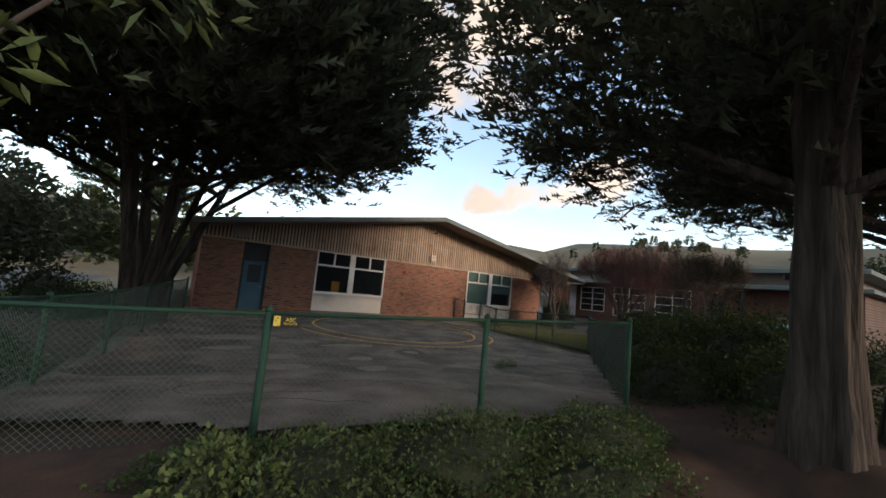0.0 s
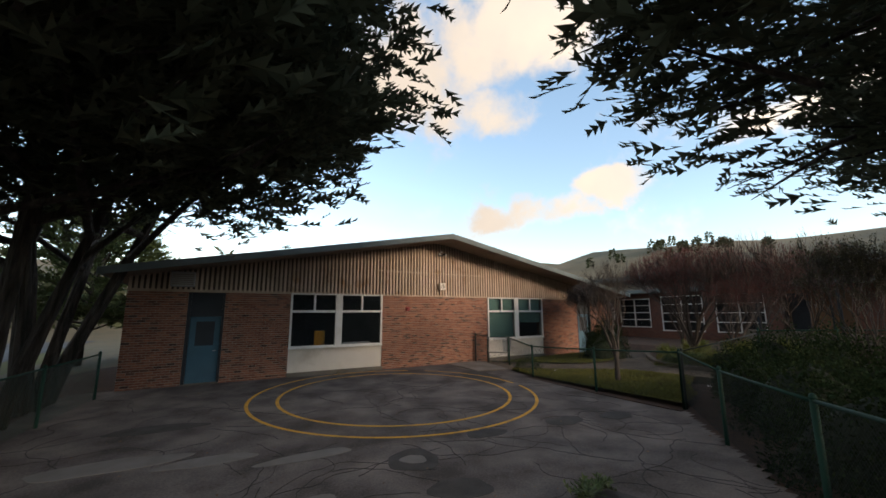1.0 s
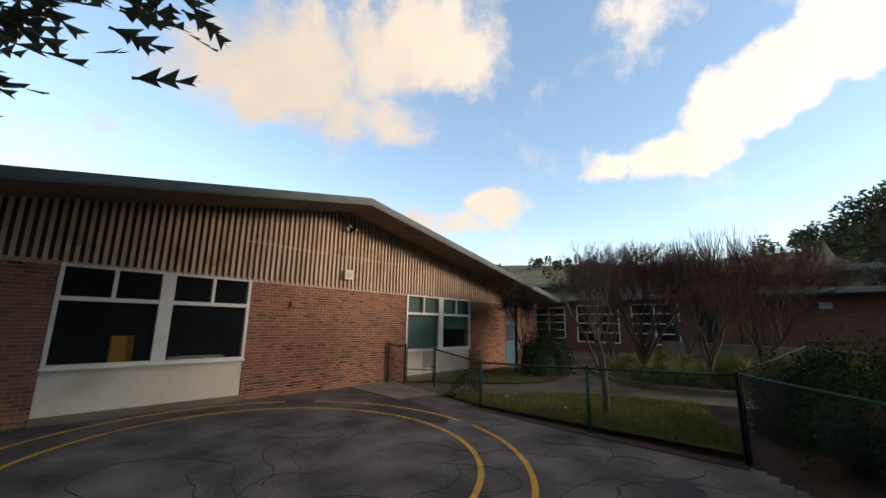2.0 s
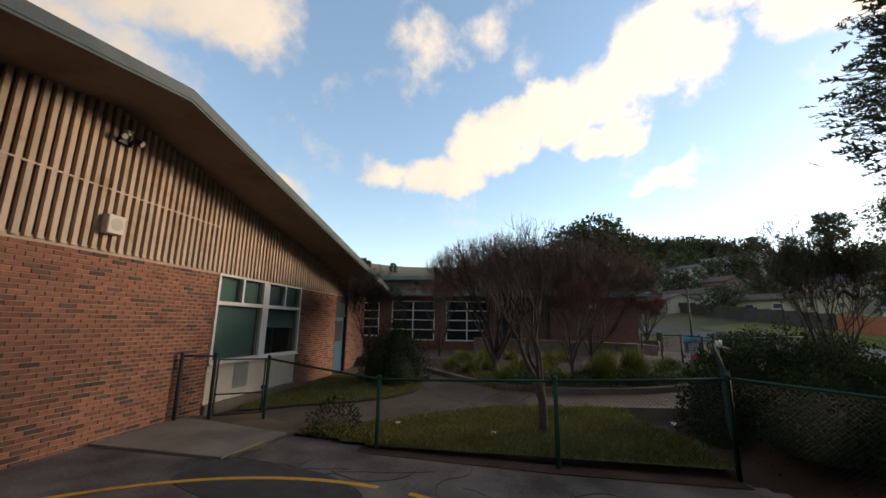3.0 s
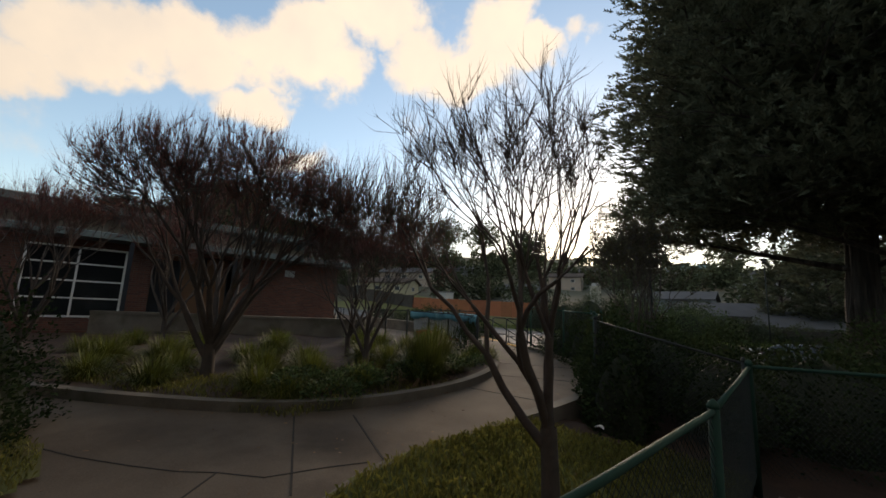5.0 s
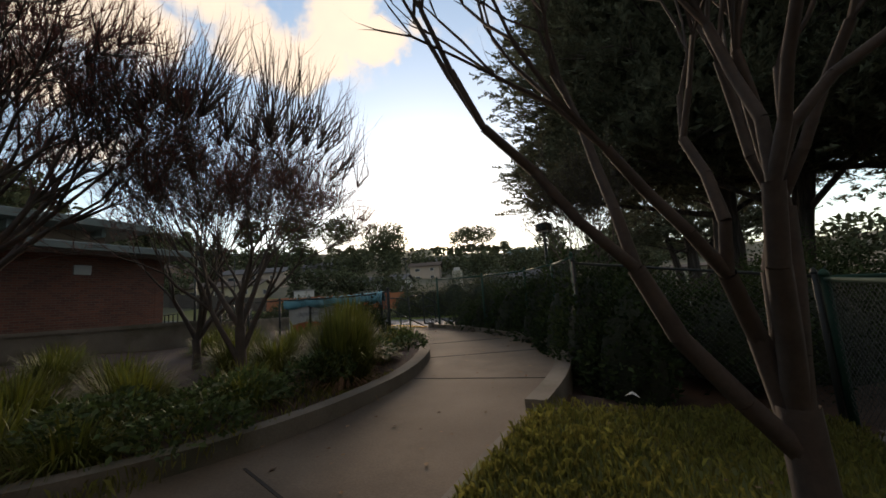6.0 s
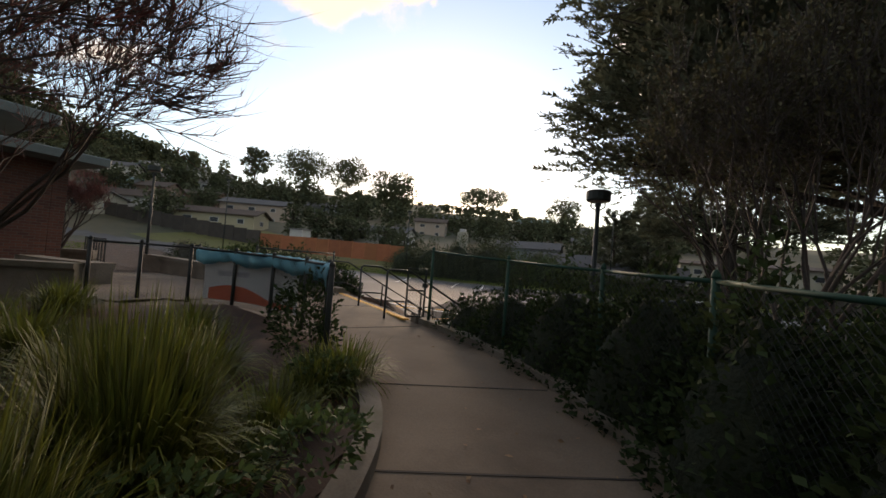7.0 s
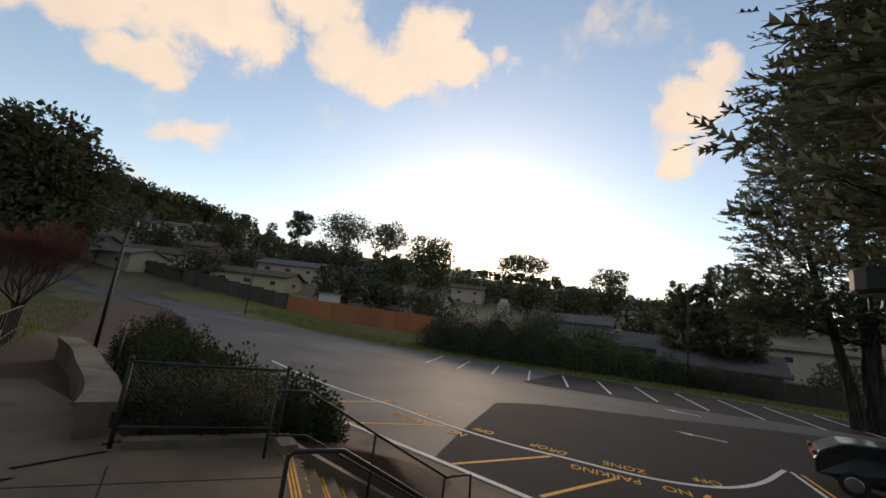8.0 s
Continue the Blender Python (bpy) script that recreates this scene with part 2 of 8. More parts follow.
ASPHALT = mat("old_asphalt", (0.205, 0.172, 0.155), (0.062, 0.052, 0.047), 0.92, 1.1, 34, 1.0, stain=(0.050, 0.043, 0.040), stain_scale=0.42, stain_at=(0.55, 0.74), spec=0.2, contrast=(0.50, 0.92))
LOT = mat("wet_lot_asphalt", (0.034, 0.035, 0.038), (0.060, 0.062, 0.066), 0.72, 0.18, 90, 0.3, stain=(0.090, 0.092, 0.096), stain_scale=0.09, stain_at=(0.5, 0.66), spec=0.3)
PATCH = mat("concrete_patch", (0.205, 0.182, 0.165), (0.135, 0.120, 0.108), 0.9, 3, 90, 0.3)
DARKPATCH = mat("tar_patch", (0.080, 0.072, 0.066), (0.042, 0.038, 0.035), 0.88, 3, 50, 0.4, spec=0.25)
PADCONC = mat("pad_concrete", (0.235, 0.205, 0.175), (0.155, 0.132, 0.112), 0.85, 1.2, 60, 0.4, stain=(0.10, 0.085, 0.07), stain_scale=0.8, spec=0.25)
DRYLEAF = mat("dry_leaf", (0.20, 0.12, 0.06), (0.12, 0.07, 0.04), 0.9, 3, 10, 0, island=0.5)
CONCRETE = mat("path_concrete", (0.165, 0.126, 0.092), (0.090, 0.068, 0.050), 0.85, 0.9, 60, 0.4, stain=(0.054, 0.041, 0.031), stain_scale=0.6, stain_at=(0.50, 0.70), spec=0.2, contrast=(0.5, 0.95))
KERB = mat("kerb_concrete", (0.185, 0.160, 0.130), (0.110, 0.093, 0.074), 0.88, 1.6, 60, 0.5, stain=(0.062, 0.064, 0.036), stain_scale=1.1, spec=0.25, contrast=(0.5, 0.95))
JOINT = mat("joint_dark", (0.035, 0.03, 0.026), None, 0.95, 5, 60)
YELLOW = mat("yellow_paint", (0.72, 0.36, 0.035), (0.56, 0.27, 0.03), 0.75, 2.5, 60, 0.15, stain=(0.17, 0.12, 0.06), stain_scale=2.2, stain_at=(0.55, 0.75))
PAINTWHITE = mat("worn_white_line", (0.60, 0.60, 0.60), (0.42, 0.42, 0.42), 0.75, 2.5, 60, 0.1)
GREENMETAL = mat("green_coated_steel", (0.012, 0.045, 0.030), (0.020, 0.058, 0.042), 0.7, 6, 60, 0.15, spec=0.2)
BLACKMETAL = mat("dark_painted_steel", (0.014, 0.019, 0.018), (0.024, 0.029, 0.027), 0.6, 5, 60, 0.15, spec=0.3)
WIRE = mat("green_vinyl_wire", (0.030, 0.075, 0.056), (0.060, 0.100, 0.080), 0.45, 6, 40, 0.0, spec=0.5)
WIREDARK = mat("dark_vinyl_wire", (0.012, 0.018, 0.017), (0.022, 0.029, 0.027), 0.5, 6, 40, 0.0, spec=0.3)
SOIL = mat("leaf_litter_soil", (0.064, 0.035, 0.023), (0.032, 0.019, 0.013), 0.95, 2.5, 45, 0.9, stain=(0.105, 0.055, 0.032), stain_scale=1.3)
GRASSBASE = mat("turf", (0.115, 0.115, 0.030), (0.070, 0.078, 0.020), 0.95, 1.6, 60, 0.5, stain=(0.085, 0.060, 0.030), stain_scale=0.9)
VERGE = mat("verge_grass_blade", (0.120, 0.165, 0.036), (0.075, 0.112, 0.025), 0.8, 1.2, 10, 0, island=0.4, leaf=0.4)
BLADE = mat("grass_blade", (0.190, 0.182, 0.045), (0.115, 0.118, 0.028), 0.7, 1.2, 10, 0, island=0.45, leaf=0.4)
STRAP = mat("strap_leaf", (0.135, 0.150, 0.026), (0.080, 0.098, 0.020), 0.6, 0.9, 10, 0, island=0.45, leaf=0.35)
CYPRESS = mat("cypress_foliage", (0.110, 0.120, 0.078), (0.078, 0.087, 0.057), 0.9, 0.5, 12, 0, island=0.4, spec=0.12, leaf=0.35)
OAKLEAF = mat("far_tree_foliage", (0.078, 0.090, 0.052), (0.052, 0.060, 0.037), 0.95, 0.3, 6, 0, island=0.25, spec=0.05, leaf=0.2)
HEDGE = mat("hedge_leaf", (0.037, 0.056, 0.023), (0.024, 0.037, 0.016), 0.9, 0.8, 10, 0, island=0.45, spec=0.06, leaf=0.25)
# shade inside the bushes, put into the dark colour of their solid hearts
INNERSHADE = mat("inner_shade_core", (0.024, 0.032, 0.015), (0.012, 0.017, 0.009), 0.95, 2.5, 30, 0.8, bump_size=0.05)
OLIVE = mat("olive_leaf", (0.085, 0.078, 0.038), (0.052, 0.048, 0.025), 0.75, 0.8, 10, 0, island=0.4, leaf=0.3)
PALECYPRESS = mat("young_conifer_foliage", (0.105, 0.130, 0.050), (0.070, 0.090, 0.036), 0.85, 0.5, 12, 0, island=0.4, spec=0.2, leaf=0.3)
BUSHGREEN = mat("bright_bush_leaf", (0.075, 0.105, 0.030), (0.045, 0.070, 0.020), 0.7, 0.8, 10, 0, island=0.4)
IVY = mat("ivy_leaf", (0.064, 0.100, 0.028), (0.038, 0.064, 0.020), 0.7, 0.8, 10, 0, island=0.45, leaf=0.25)
BARK = mat("cypress_bark", (0.072, 0.055, 0.045), (0.018, 0.014, 0.011), 0.95, 7.0, 26, 1.0, bump_size=0.08, stretch=(1, 1, 0.10), contrast=(0.52, 0.88))
GREYBARK = mat("grey_bark", (0.085, 0.067, 0.057), (0.045, 0.036, 0.031), 0.9, 6, 50, 0.4)
TWIG = mat("red_twig", (0.150, 0.047, 0.036), (0.095, 0.033, 0.027), 0.8, 3, 10, 0, island=0.3)
HILLGRASS = mat("hill_scrub", (0.140, 0.112, 0.066), (0.082, 0.072, 0.043), 0.95, 0.03, 0.6, 0.2, stain=(0.035, 0.045, 0.026), stain_scale=0.018, stain_at=(0.45, 0.6))
ORANGE = mat("new_redwood_fence", (0.30, 0.105, 0.045), (0.23, 0.08, 0.035), 0.8, 1.2, 30, 0.2, rand=0.15)
OLDWOOD = mat("weathered_wood", (0.060, 0.050, 0.043), (0.040, 0.034, 0.03), 0.9, 1.2, 30, 0.2, rand=0.15)
BLUECLOTH = mat("blue_cloth", (0.15, 0.42, 0.50), (0.10, 0.33, 0.42), 0.75, 2, 60, 0.2, stain=(0.26, 0.52, 0.58), stain_scale=2.2, leaf=0.2)
POSTER = mat("faded_banner", (0.50, 0.53, 0.53), (0.43, 0.46, 0.47), 0.6, 1, 30, 0.05, leaf=0.25)
REDPAINT = mat("orange_red_print", (0.50, 0.13, 0.07), (0.42, 0.10, 0.055), 0.6, 1, 30, 0.05)
REDBOX = mat("red_alarm_paint", (0.26, 0.025, 0.025), None, 0.45, 4, 30)
GREYBOX = mat("grey_metal_box", (0.34, 0.33, 0.32), (0.27, 0.26, 0.25), 0.5, 3, 40, 0.05)
BLACK = mat("black_plastic", (0.012, 0.012, 0.013), (0.02, 0.02, 0.02), 0.4, 5, 40, 0.03)
LENSGLASS = mat("lamp_lens", (0.65, 0.65, 0.62), None, 0.15, 5, 40, 0)
RUBBER = mat("tyre_rubber", (0.018, 0.018, 0.018), None, 0.8, 8, 60, 0.1)
ALLOY = mat("alloy_rim", (0.42, 0.42, 0.43), None, 0.3, 8, 60, 0, metal=0.9)

NEWLOT = mat("newer_dark_asphalt", (0.016, 0.017, 0.019), (0.026, 0.027, 0.030), 0.9, 0.5, 90, 0.3, spec=0.12)


def shaded_wing_brick():
    m = bpy.data.materials.new("shaded_wing_brick")
    m.use_nodes = True
    nt = m.node_tree
    b = nt.nodes["Principled BSDF"]
    N, K = nt.nodes.new, nt.links.new
    co, mp, br, nz = N("ShaderNodeTexCoord"), N("ShaderNodeMapping"), N("ShaderNodeTexBrick"), N("ShaderNodeTexNoise")
    mp.inputs["Rotation"].default_value = (radians(90), 0, radians(90))
    K(co.outputs["Object"], mp.inputs["Vector"])
    sw = N("ShaderNodeSeparateXYZ")
    cb = N("ShaderNodeCombineXYZ")
    K(co.outputs["Object"], sw.inputs[0])
    K(sw.outputs["Y"], cb.inputs["X"])
    K(sw.outputs["Z"], cb.inputs["Y"])
    K(cb.outputs[0], br.inputs["Vector"])
    br.inputs["Scale"].default_value = 1.0
    br.inputs["Brick Width"].default_value, br.inputs["Row Height"].default_value, br.inputs["Mortar Size"].default_value = 0.214, 0.0735, 0.006
    # darker than the front brick: the wing's shade is put into these colours
    br.inputs["Color1"].default_value, br.inputs["Color2"].default_value, br.inputs["Mortar"].default_value = (0.20, 0.075, 0.048, 1), (0.115, 0.050, 0.038, 1), (0.17, 0.135, 0.11, 1)
    nz.inputs["Scale"].default_value = 0.8
    K(co.outputs["Object"], nz.inputs["Vector"])
    mx = N("ShaderNodeMix")
    mx.data_type, mx.blend_type = "RGBA", "MULTIPLY"
    mx.inputs["Factor"].default_value = 0.6
    K(br.outputs["Color"], mx.inputs["A"])
    K(nz.outputs["Fac"], mx.inputs["B"])
    K(mx.outputs["Result"], b.inputs["Base Color"])
    b.inputs["Roughness"].default_value = 0.9
    bp = N("ShaderNodeBump")
    bp.inputs["Strength"].default_value, bp.inputs["Distance"].default_value = 0.5, 0.006
    K(br.outputs["Fac"], bp.inputs["Height"])
    bp.invert = True
    K(bp.outputs["Normal"], b.inputs["Normal"])
    return m


WINGBRICK = shaded_wing_brick()

# ---- mesh helpers ----
class Geo:
    """Vertices and faces gathered for one mesh."""

    def __init__(self):
        self.v, self.f = [], []

    def add(self, vs, fs):
        n = len(self.v)
        self.v += [tuple(p) for p in vs]
        self.f += [tuple(i + n for i in f) for f in fs]
        return self

    def box(self, x0, x1, y0, y1, z0, z1, m=None):
        vs = [Vector((x, y, z)) for z in (z0, z1) for y in (y0, y1) for x in (x0, x1)]
        if m is not None:
            vs = [m @ p for p in vs]
        return self.add(vs, [(0, 2, 3, 1), (4, 5, 7, 6), (0, 1, 5, 4), (2, 6, 7, 3), (0, 4, 6, 2), (1, 3, 7, 5)])

    def soft_box(self, x0, x1, y0, y1, z0, z1, c=0.01, m=None):
        """A box whose top and upright edges are chamfered by c."""
        ring = lambda e, z: [(x0 + e, y0 + e + c, z), (x0 + e + c, y0 + e, z), (x1 - e - c, y0 + e, z), (x1 - e, y0 + e + c, z), (x1 - e, y1 - e - c, z), (x1 - e - c, y1 - e, z), (x0 + e + c, y1 - e, z), (x0 + e, y1 - e - c, z)]
        vs = [Vector(p) for p in ring(0, z0) + ring(0, z1 - c) + ring(c, z1)]
        if m is not None:
            vs = [m @ p for p in vs]
        fs = [tuple(range(7, -1, -1)), tuple(range(16, 24))]
        for a in (0, 8):
            fs += [(a + i, a + (i + 1) % 8, a + 8 + (i + 1) % 8, a + 8 + i) for i in range(8)]
        return self.add(vs, fs)

    def tube(self, pts, radii, n=6, cap=True):
        pts = [Vector(p) for p in pts]
        if not hasattr(radii, "__len__"):
            radii = [radii] * len(pts)
        vs, side = [], None
        for i, p in enumerate(pts):
            d = (pts[min(i + 1, len(pts) - 1)] - pts[max(i - 1, 0)]).normalized()
            if side is None:
                side = d.cross(Vector((0, 0, 1)) if abs(d.z) < 0.9 else Vector((1, 0, 0))).normalized()
            else:
                side = (side - d * side.dot(d)).normalized()
            up = d.cross(side)
            vs += [p + (side * math.cos(2 * math.pi * k / n) + up * math.sin(2 * math.pi * k / n)) * radii[i] for k in range(n)]
        fs = [(i * n + k, i * n + (k + 1) % n, (i + 1) * n + (k + 1) % n, (i + 1) * n + k) for i in range(len(pts) - 1) for k in range(n)]
        if cap:
            fs += [tuple(range(n - 1, -1, -1)), tuple(range((len(pts) - 1) * n, len(pts) * n))]
        return self.add(vs, fs)

    def prism(self, outline, z0, z1, top=None):
        """An upright slab over an outline of (x, y), anticlockwise; z0 and z1 may be functions of x, y."""
        a = (lambda x, y: z0) if not callable(z0) else z0
        b = (lambda x, y: z1) if not callable(z1) else z1
        n = len(outline)
        vs = [(x, y, a(x, y)) for x, y in outline] + [(x, y, b(x, y)) for x, y in outline]
        return self.add(vs, [tuple(range(n - 1, -1, -1)), tuple(range(n, 2 * n))] + [(i, (i + 1) % n, n + (i + 1) % n, n + i) for i in range(n)])

    def strip(self, line, width, z0, z1, close=False, side=0.0):
        """A wall or kerb of that width along a line of (x, y); side 0 centres it, 1 lays it left of the line."""
        pts = [Vector((x, y)) for x, y in line]
        n = len(pts)
        lo, hi = [], []
        for i, p in enumerate(pts):
            d = (pts[(i + 1) % n] - pts[i - 1]) if close else (pts[min(i + 1, n - 1)] - pts[max(i - 1, 0)])
            d.normalize()
            s = Vector((-d.y, d.x))
            lo.append(p + s * width * (side - 1) / 2)
            hi.append(p + s * width * (side + 1) / 2)
        a = (lambda x, y: z0) if not callable(z0) else z0
        b = (lambda x, y: z1) if not callable(z1) else z1
        vs = []
        for p, l, h in zip(pts, lo, hi):
            vs += [(l.x, l.y, a(p.x, p.y)), (h.x, h.y, a(p.x, p.y)), (h.x, h.y, b(p.x, p.y)), (l.x, l.y, b(p.x, p.y))]
        m = n if close else n - 1
        fs = [(4 * i + k, 4 * i + (k + 1) % 4, 4 * ((i + 1) % n) + (k + 1) % 4, 4 * ((i + 1) % n) + k) for i in range(m) for k in range(4)]
        if not close:
            fs += [(3, 2, 1, 0), (4 * n - 4, 4 * n - 3, 4 * n - 2, 4 * n - 1)]
        return self.add(vs, fs)

    def mesh(self, name):
        me = bpy.data.meshes.new(name)
        me.from_pydata(self.v, [], self.f)
        me.update()
        b = bmesh.new()
        b.from_mesh(me)
        bmesh.ops.recalc_face_normals(b, faces=b.faces)
        b.to_mesh(me)
        b.free()
        return me


def np_mesh(name, verts, tris):
    """A mesh from arrays of vertices and triangles."""
    verts, tris = np.asarray(verts, np.float32), np.asarray(tris, np.int32)
    me = bpy.data.meshes.new(name)
    me.vertices.add(len(verts))
    me.vertices.foreach_set("co", verts.ravel())
    me.loops.add(tris.size)
    me.loops.foreach_set("vertex_index", tris.ravel())
    me.polygons.add(len(tris))
    me.polygons.foreach_set("loop_start", np.arange(0, tris.size, 3, dtype=np.int32))
    me.update(calc_edges=True)
    return me


def part(name, geo, material, parent=None, label="", smooth=False, kind=""):
    me = geo if isinstance(geo, bpy.types.Mesh) else geo.mesh(name)
    if not me.materials:
        me.materials.append(material)
    if smooth:
        me.polygons.foreach_set("use_smooth", [True] * len(me.polygons))
    ob = new(name, me)
    if parent is not None:
        ob.parent = parent
    return tagged(ob, label=label, kind=kind)


def thing(name, label, category, m=None, group="", kind=""):
    ob = new(name)
    ob.empty_display_size = 0.1
    if m is not None:
        ob.matrix_world = m
    return tagged(ob, label, category, group, kind)


def smoothstep(a, b, x):
    t = np.clip((np.asarray(x, float) - a) / (b - a), 0, 1)
    return t * t * (3 - 2 * t)


def spline(pts, n=8):
    """A smooth line through points, n steps between each two."""
    p = [Vector(q) for q in pts]
    p = [2 * p[0] - p[1]] + p + [2 * p[-1] - p[-2]]
    out = []
    for i in range(1, len(p) - 2):
        for k in range(n):
            t = k / n
            a, b, c, d = p[i - 1], p[i], p[i + 1], p[i + 2]
            out.append(0.5 * (2 * b + (c - a) * t + (2 * a - 5 * b + 4 * c - d) * t * t + (3 * b - a - 3 * c + d) * t ** 3))
    return out + [p[-2]]


def inside(outline, x, y):
    x, y = np.asarray(x, float), np.asarray(y, float)
    hit = np.zeros(x.shape, bool)
    for (ax, ay), (bx, by) in zip(outline, outline[1:] + outline[:1]):
        with np.errstate(divide="ignore", invalid="ignore"):
            cross = ((ay > y) != (by > y)) & (x < (bx - ax) * (y - ay) / (by - ay) + ax)
        hit ^= cross
    return hit


# ---- the lie of the land ----
YARD = [(-3.4, -13.1), (-2.0, -13.6), (-0.9, -14.3), (3.9, -15.2), (10.94, -9.5), (10.95, -7.03), (11.0, -4.25), (11.35, -2.5), (11.75, -0.15), (11.75, 0.02), (-2.4, 0.02), (-2.4, -1.0)]
INNER = [(19.6, -3.2), (18.3, -4.0), (17.0, -4.95), (16.05, -5.8), (15.45, -6.65), (15.15, -7.5), (15.05, -8.4), (15.1, -9.3), (15.32, -10.2), (15.65, -11.0), (16.1, -11.6), (16.6, -12.05), (17.1, -12.45)]
OUTER = [(11.7, -2.75), (12.4, -4.0), (13.05, -5.15), (13.45, -5.95), (13.57, -6.7), (13.55, -7.4), (13.48, -8.3), (13.42, -9.3), (13.45, -10.2), (13.58, -10.95), (13.95, -11.9), (14.6, -12.85), (15.4, -13.6), (16.25, -14.25), (17.0, -14.7), (17.6, -15.0)]


def garden_z(x, y):
    return np.minimum(0.58, 0.025 * (np.asarray(x, float) - 12) - 0.035 * (np.asarray(y, float) + 2) - 0.06)


def yard_z(x, y):
    y = np.asarray(y, float)
    return 0.02 * np.minimum(y, 0) + 0.42 * smoothstep(-9, -15, y)


def south_lawn_z(x, y):
    t = np.clip((np.asarray(x, float) - 11.0) / 2.2, 0, 1)
    return garden_z(x, y) * t + 0.02 - 0.08 * (1 - t)


def lot_z(x, y):
    return -0.75 + 0.035 * np.maximum(np.asarray(x, float) - 26, 0) * smoothstep(26, 64, x)


RIDGE = [(-360, 8), (-320, 6), (-276.2, 4.5), (-224.3, 5), (-193.4, 6), (-173.7, 7), (-161, 8.4), (-146.5, 8.6), (-135.7, 8.6), (-122.1, 8.6), (-108, 10.2), (-98.7, 11), (-82.7, 10.5), (-71, 10.5), (-60, 11.3), (-53, 11), (-46, 9.6), (-26, 8.6), (-6, 8)]


def land_z(x, y):
    x, y = np.asarray(x, float), np.asarray(y, float)
    z = lot_z(x, y)
    # bank before the yard's front fence, and the street side
    rim = -14.4 - 0.165 * (x + 0.92)
    front = 0.02 - 0.25 * smoothstep(0.0, 3.0, rim - 0.3 - y)
    z = np.where((y > -24) & (x < 9.5), front + (lot_z(x, y) - front) * smoothstep(-20.3, -23.5, y), z)
    core = np.where(x < 10.9, yard_z(x, y) - 0.10, np.where((x < 13.4) & (y < -4), south_lawn_z(x, y), garden_z(x, y)) - 0.10)
    # from the garden down to the lot: a planted slope
    south = 0.48 + (lot_z(x, y) - 0.02 - 0.48) * smoothstep(-17.0, -21.3, y)
    core = np.where((x > 10.94) & (y < -10.8), np.minimum(south, core), core)
    core = np.where((x > 20.6) & (y > -23), 0.45 + (lot_z(x, y) - 0.47) * smoothstep(-18.2, -22.6, y), core)
    out = ((x - 3.9) * 5.74 - (y + 15.2) * 7.04) / 9.08
    corner = (x > 3.9) & (x <= 13.2) & (y < -9.5) & (out > 0)
    bank = yard_z(x, y) - 0.1 + 0.35 * smoothstep(0.2, 2.5, out)
    bank = bank + (lot_z(x, y) - 0.05 - bank) * smoothstep(-17.5, -21.8, y)
    core = np.where(corner, bank, core)
    use = ((y > rim - 0.1) & (x > -2.6)) | ((x > 3.9) & (y > -21.8))
    z = np.where(use, core, z)
    # room for the flight of stairs
    al, dn = (x - 17.75) * 0.830 - (y + 15.05) * 0.557, -(x - 17.75) * 0.557 - (y + 15.05) * 0.830
    z = np.where((al > -0.15) & (al < 4.65) & (dn > 0.15) & (dn < 3.6), np.minimum(z, -0.95), z)
    z = np.where((x <= -2.6) & (y > rim - 0.1), np.minimum(-0.45, yard_z(x, y) - 0.1) * smoothstep(-2.6, -5, x) + (yard_z(x, y) - 0.12) * (1 - smoothstep(-2.6, -5, x)), z)
    z = np.where((y > 0) & (x > -2) & (x < 22), -0.1, z)
    # verge and hills
    dx, dy = x - 16.7, y + 13.3
    d = np.hypot(dx, dy)
    az = np.degrees(np.arctan2(-dx, dy))
    az = np.where(az > 0, az - 360, az)
    el = np.interp(az, [a for a, _ in RIDGE], [e for _, e in RIDGE])
    start = np.interp(az, [-360, -255.5, -193.4, -173.7, -146.5, -123.9, -105.2, -82.7, -46, -6], [67.2, 67.2, 67.2, 46.0, 46.0, 51.5, 67.2, 67.2, 78.4, 67.2])
    t = np.clip((d - start) / (258 - start), 0, 1)
    rise = 230 * np.tan(np.radians(el)) * t ** 1.25
    drop = -0.10 * np.maximum(d - 263, 0)
    lump = 1.2 * np.sin(x * 0.05 + 1) * np.cos(y * 0.043) * smoothstep(60, 120, d)
    return z + rise + np.maximum(drop, -30) + lump

# ---- ground ----
def axis(fine0, fine1, step, far, grow=1.22):
    a = list(np.arange(fine0, fine1 + 1e-6, step))
    s, lo, hi = step, a[0], a[-1]
    while lo > -far or hi < far:
        s *= grow
        lo, hi = lo - s, hi + s
        a = [lo] + a + [hi]
    return np.array(a)


def sheet(name, gx, gy, fz, material, keep=None):
    X, Y = np.meshgrid(gx, gy)
    Z = fz(X, Y)
    nx, ny = len(gx), len(gy)
    i, j = np.meshgrid(np.arange(nx - 1), np.arange(ny - 1))
    a = (j * nx + i).ravel()
    if keep is not None:
        mid = keep((X[:-1, :-1] + X[1:, 1:]) / 2, (Y[:-1, :-1] + Y[1:, 1:]) / 2).ravel()
        a = a[mid]
    tris = np.concatenate([np.stack([a, a + 1, a + nx + 1], 1), np.stack([a, a + nx + 1, a + nx], 1)])
    me = np_mesh(name, np.stack([X.ravel(), Y.ravel(), Z.ravel()], 1), tris)
    return part(name, me, material, smooth=True)


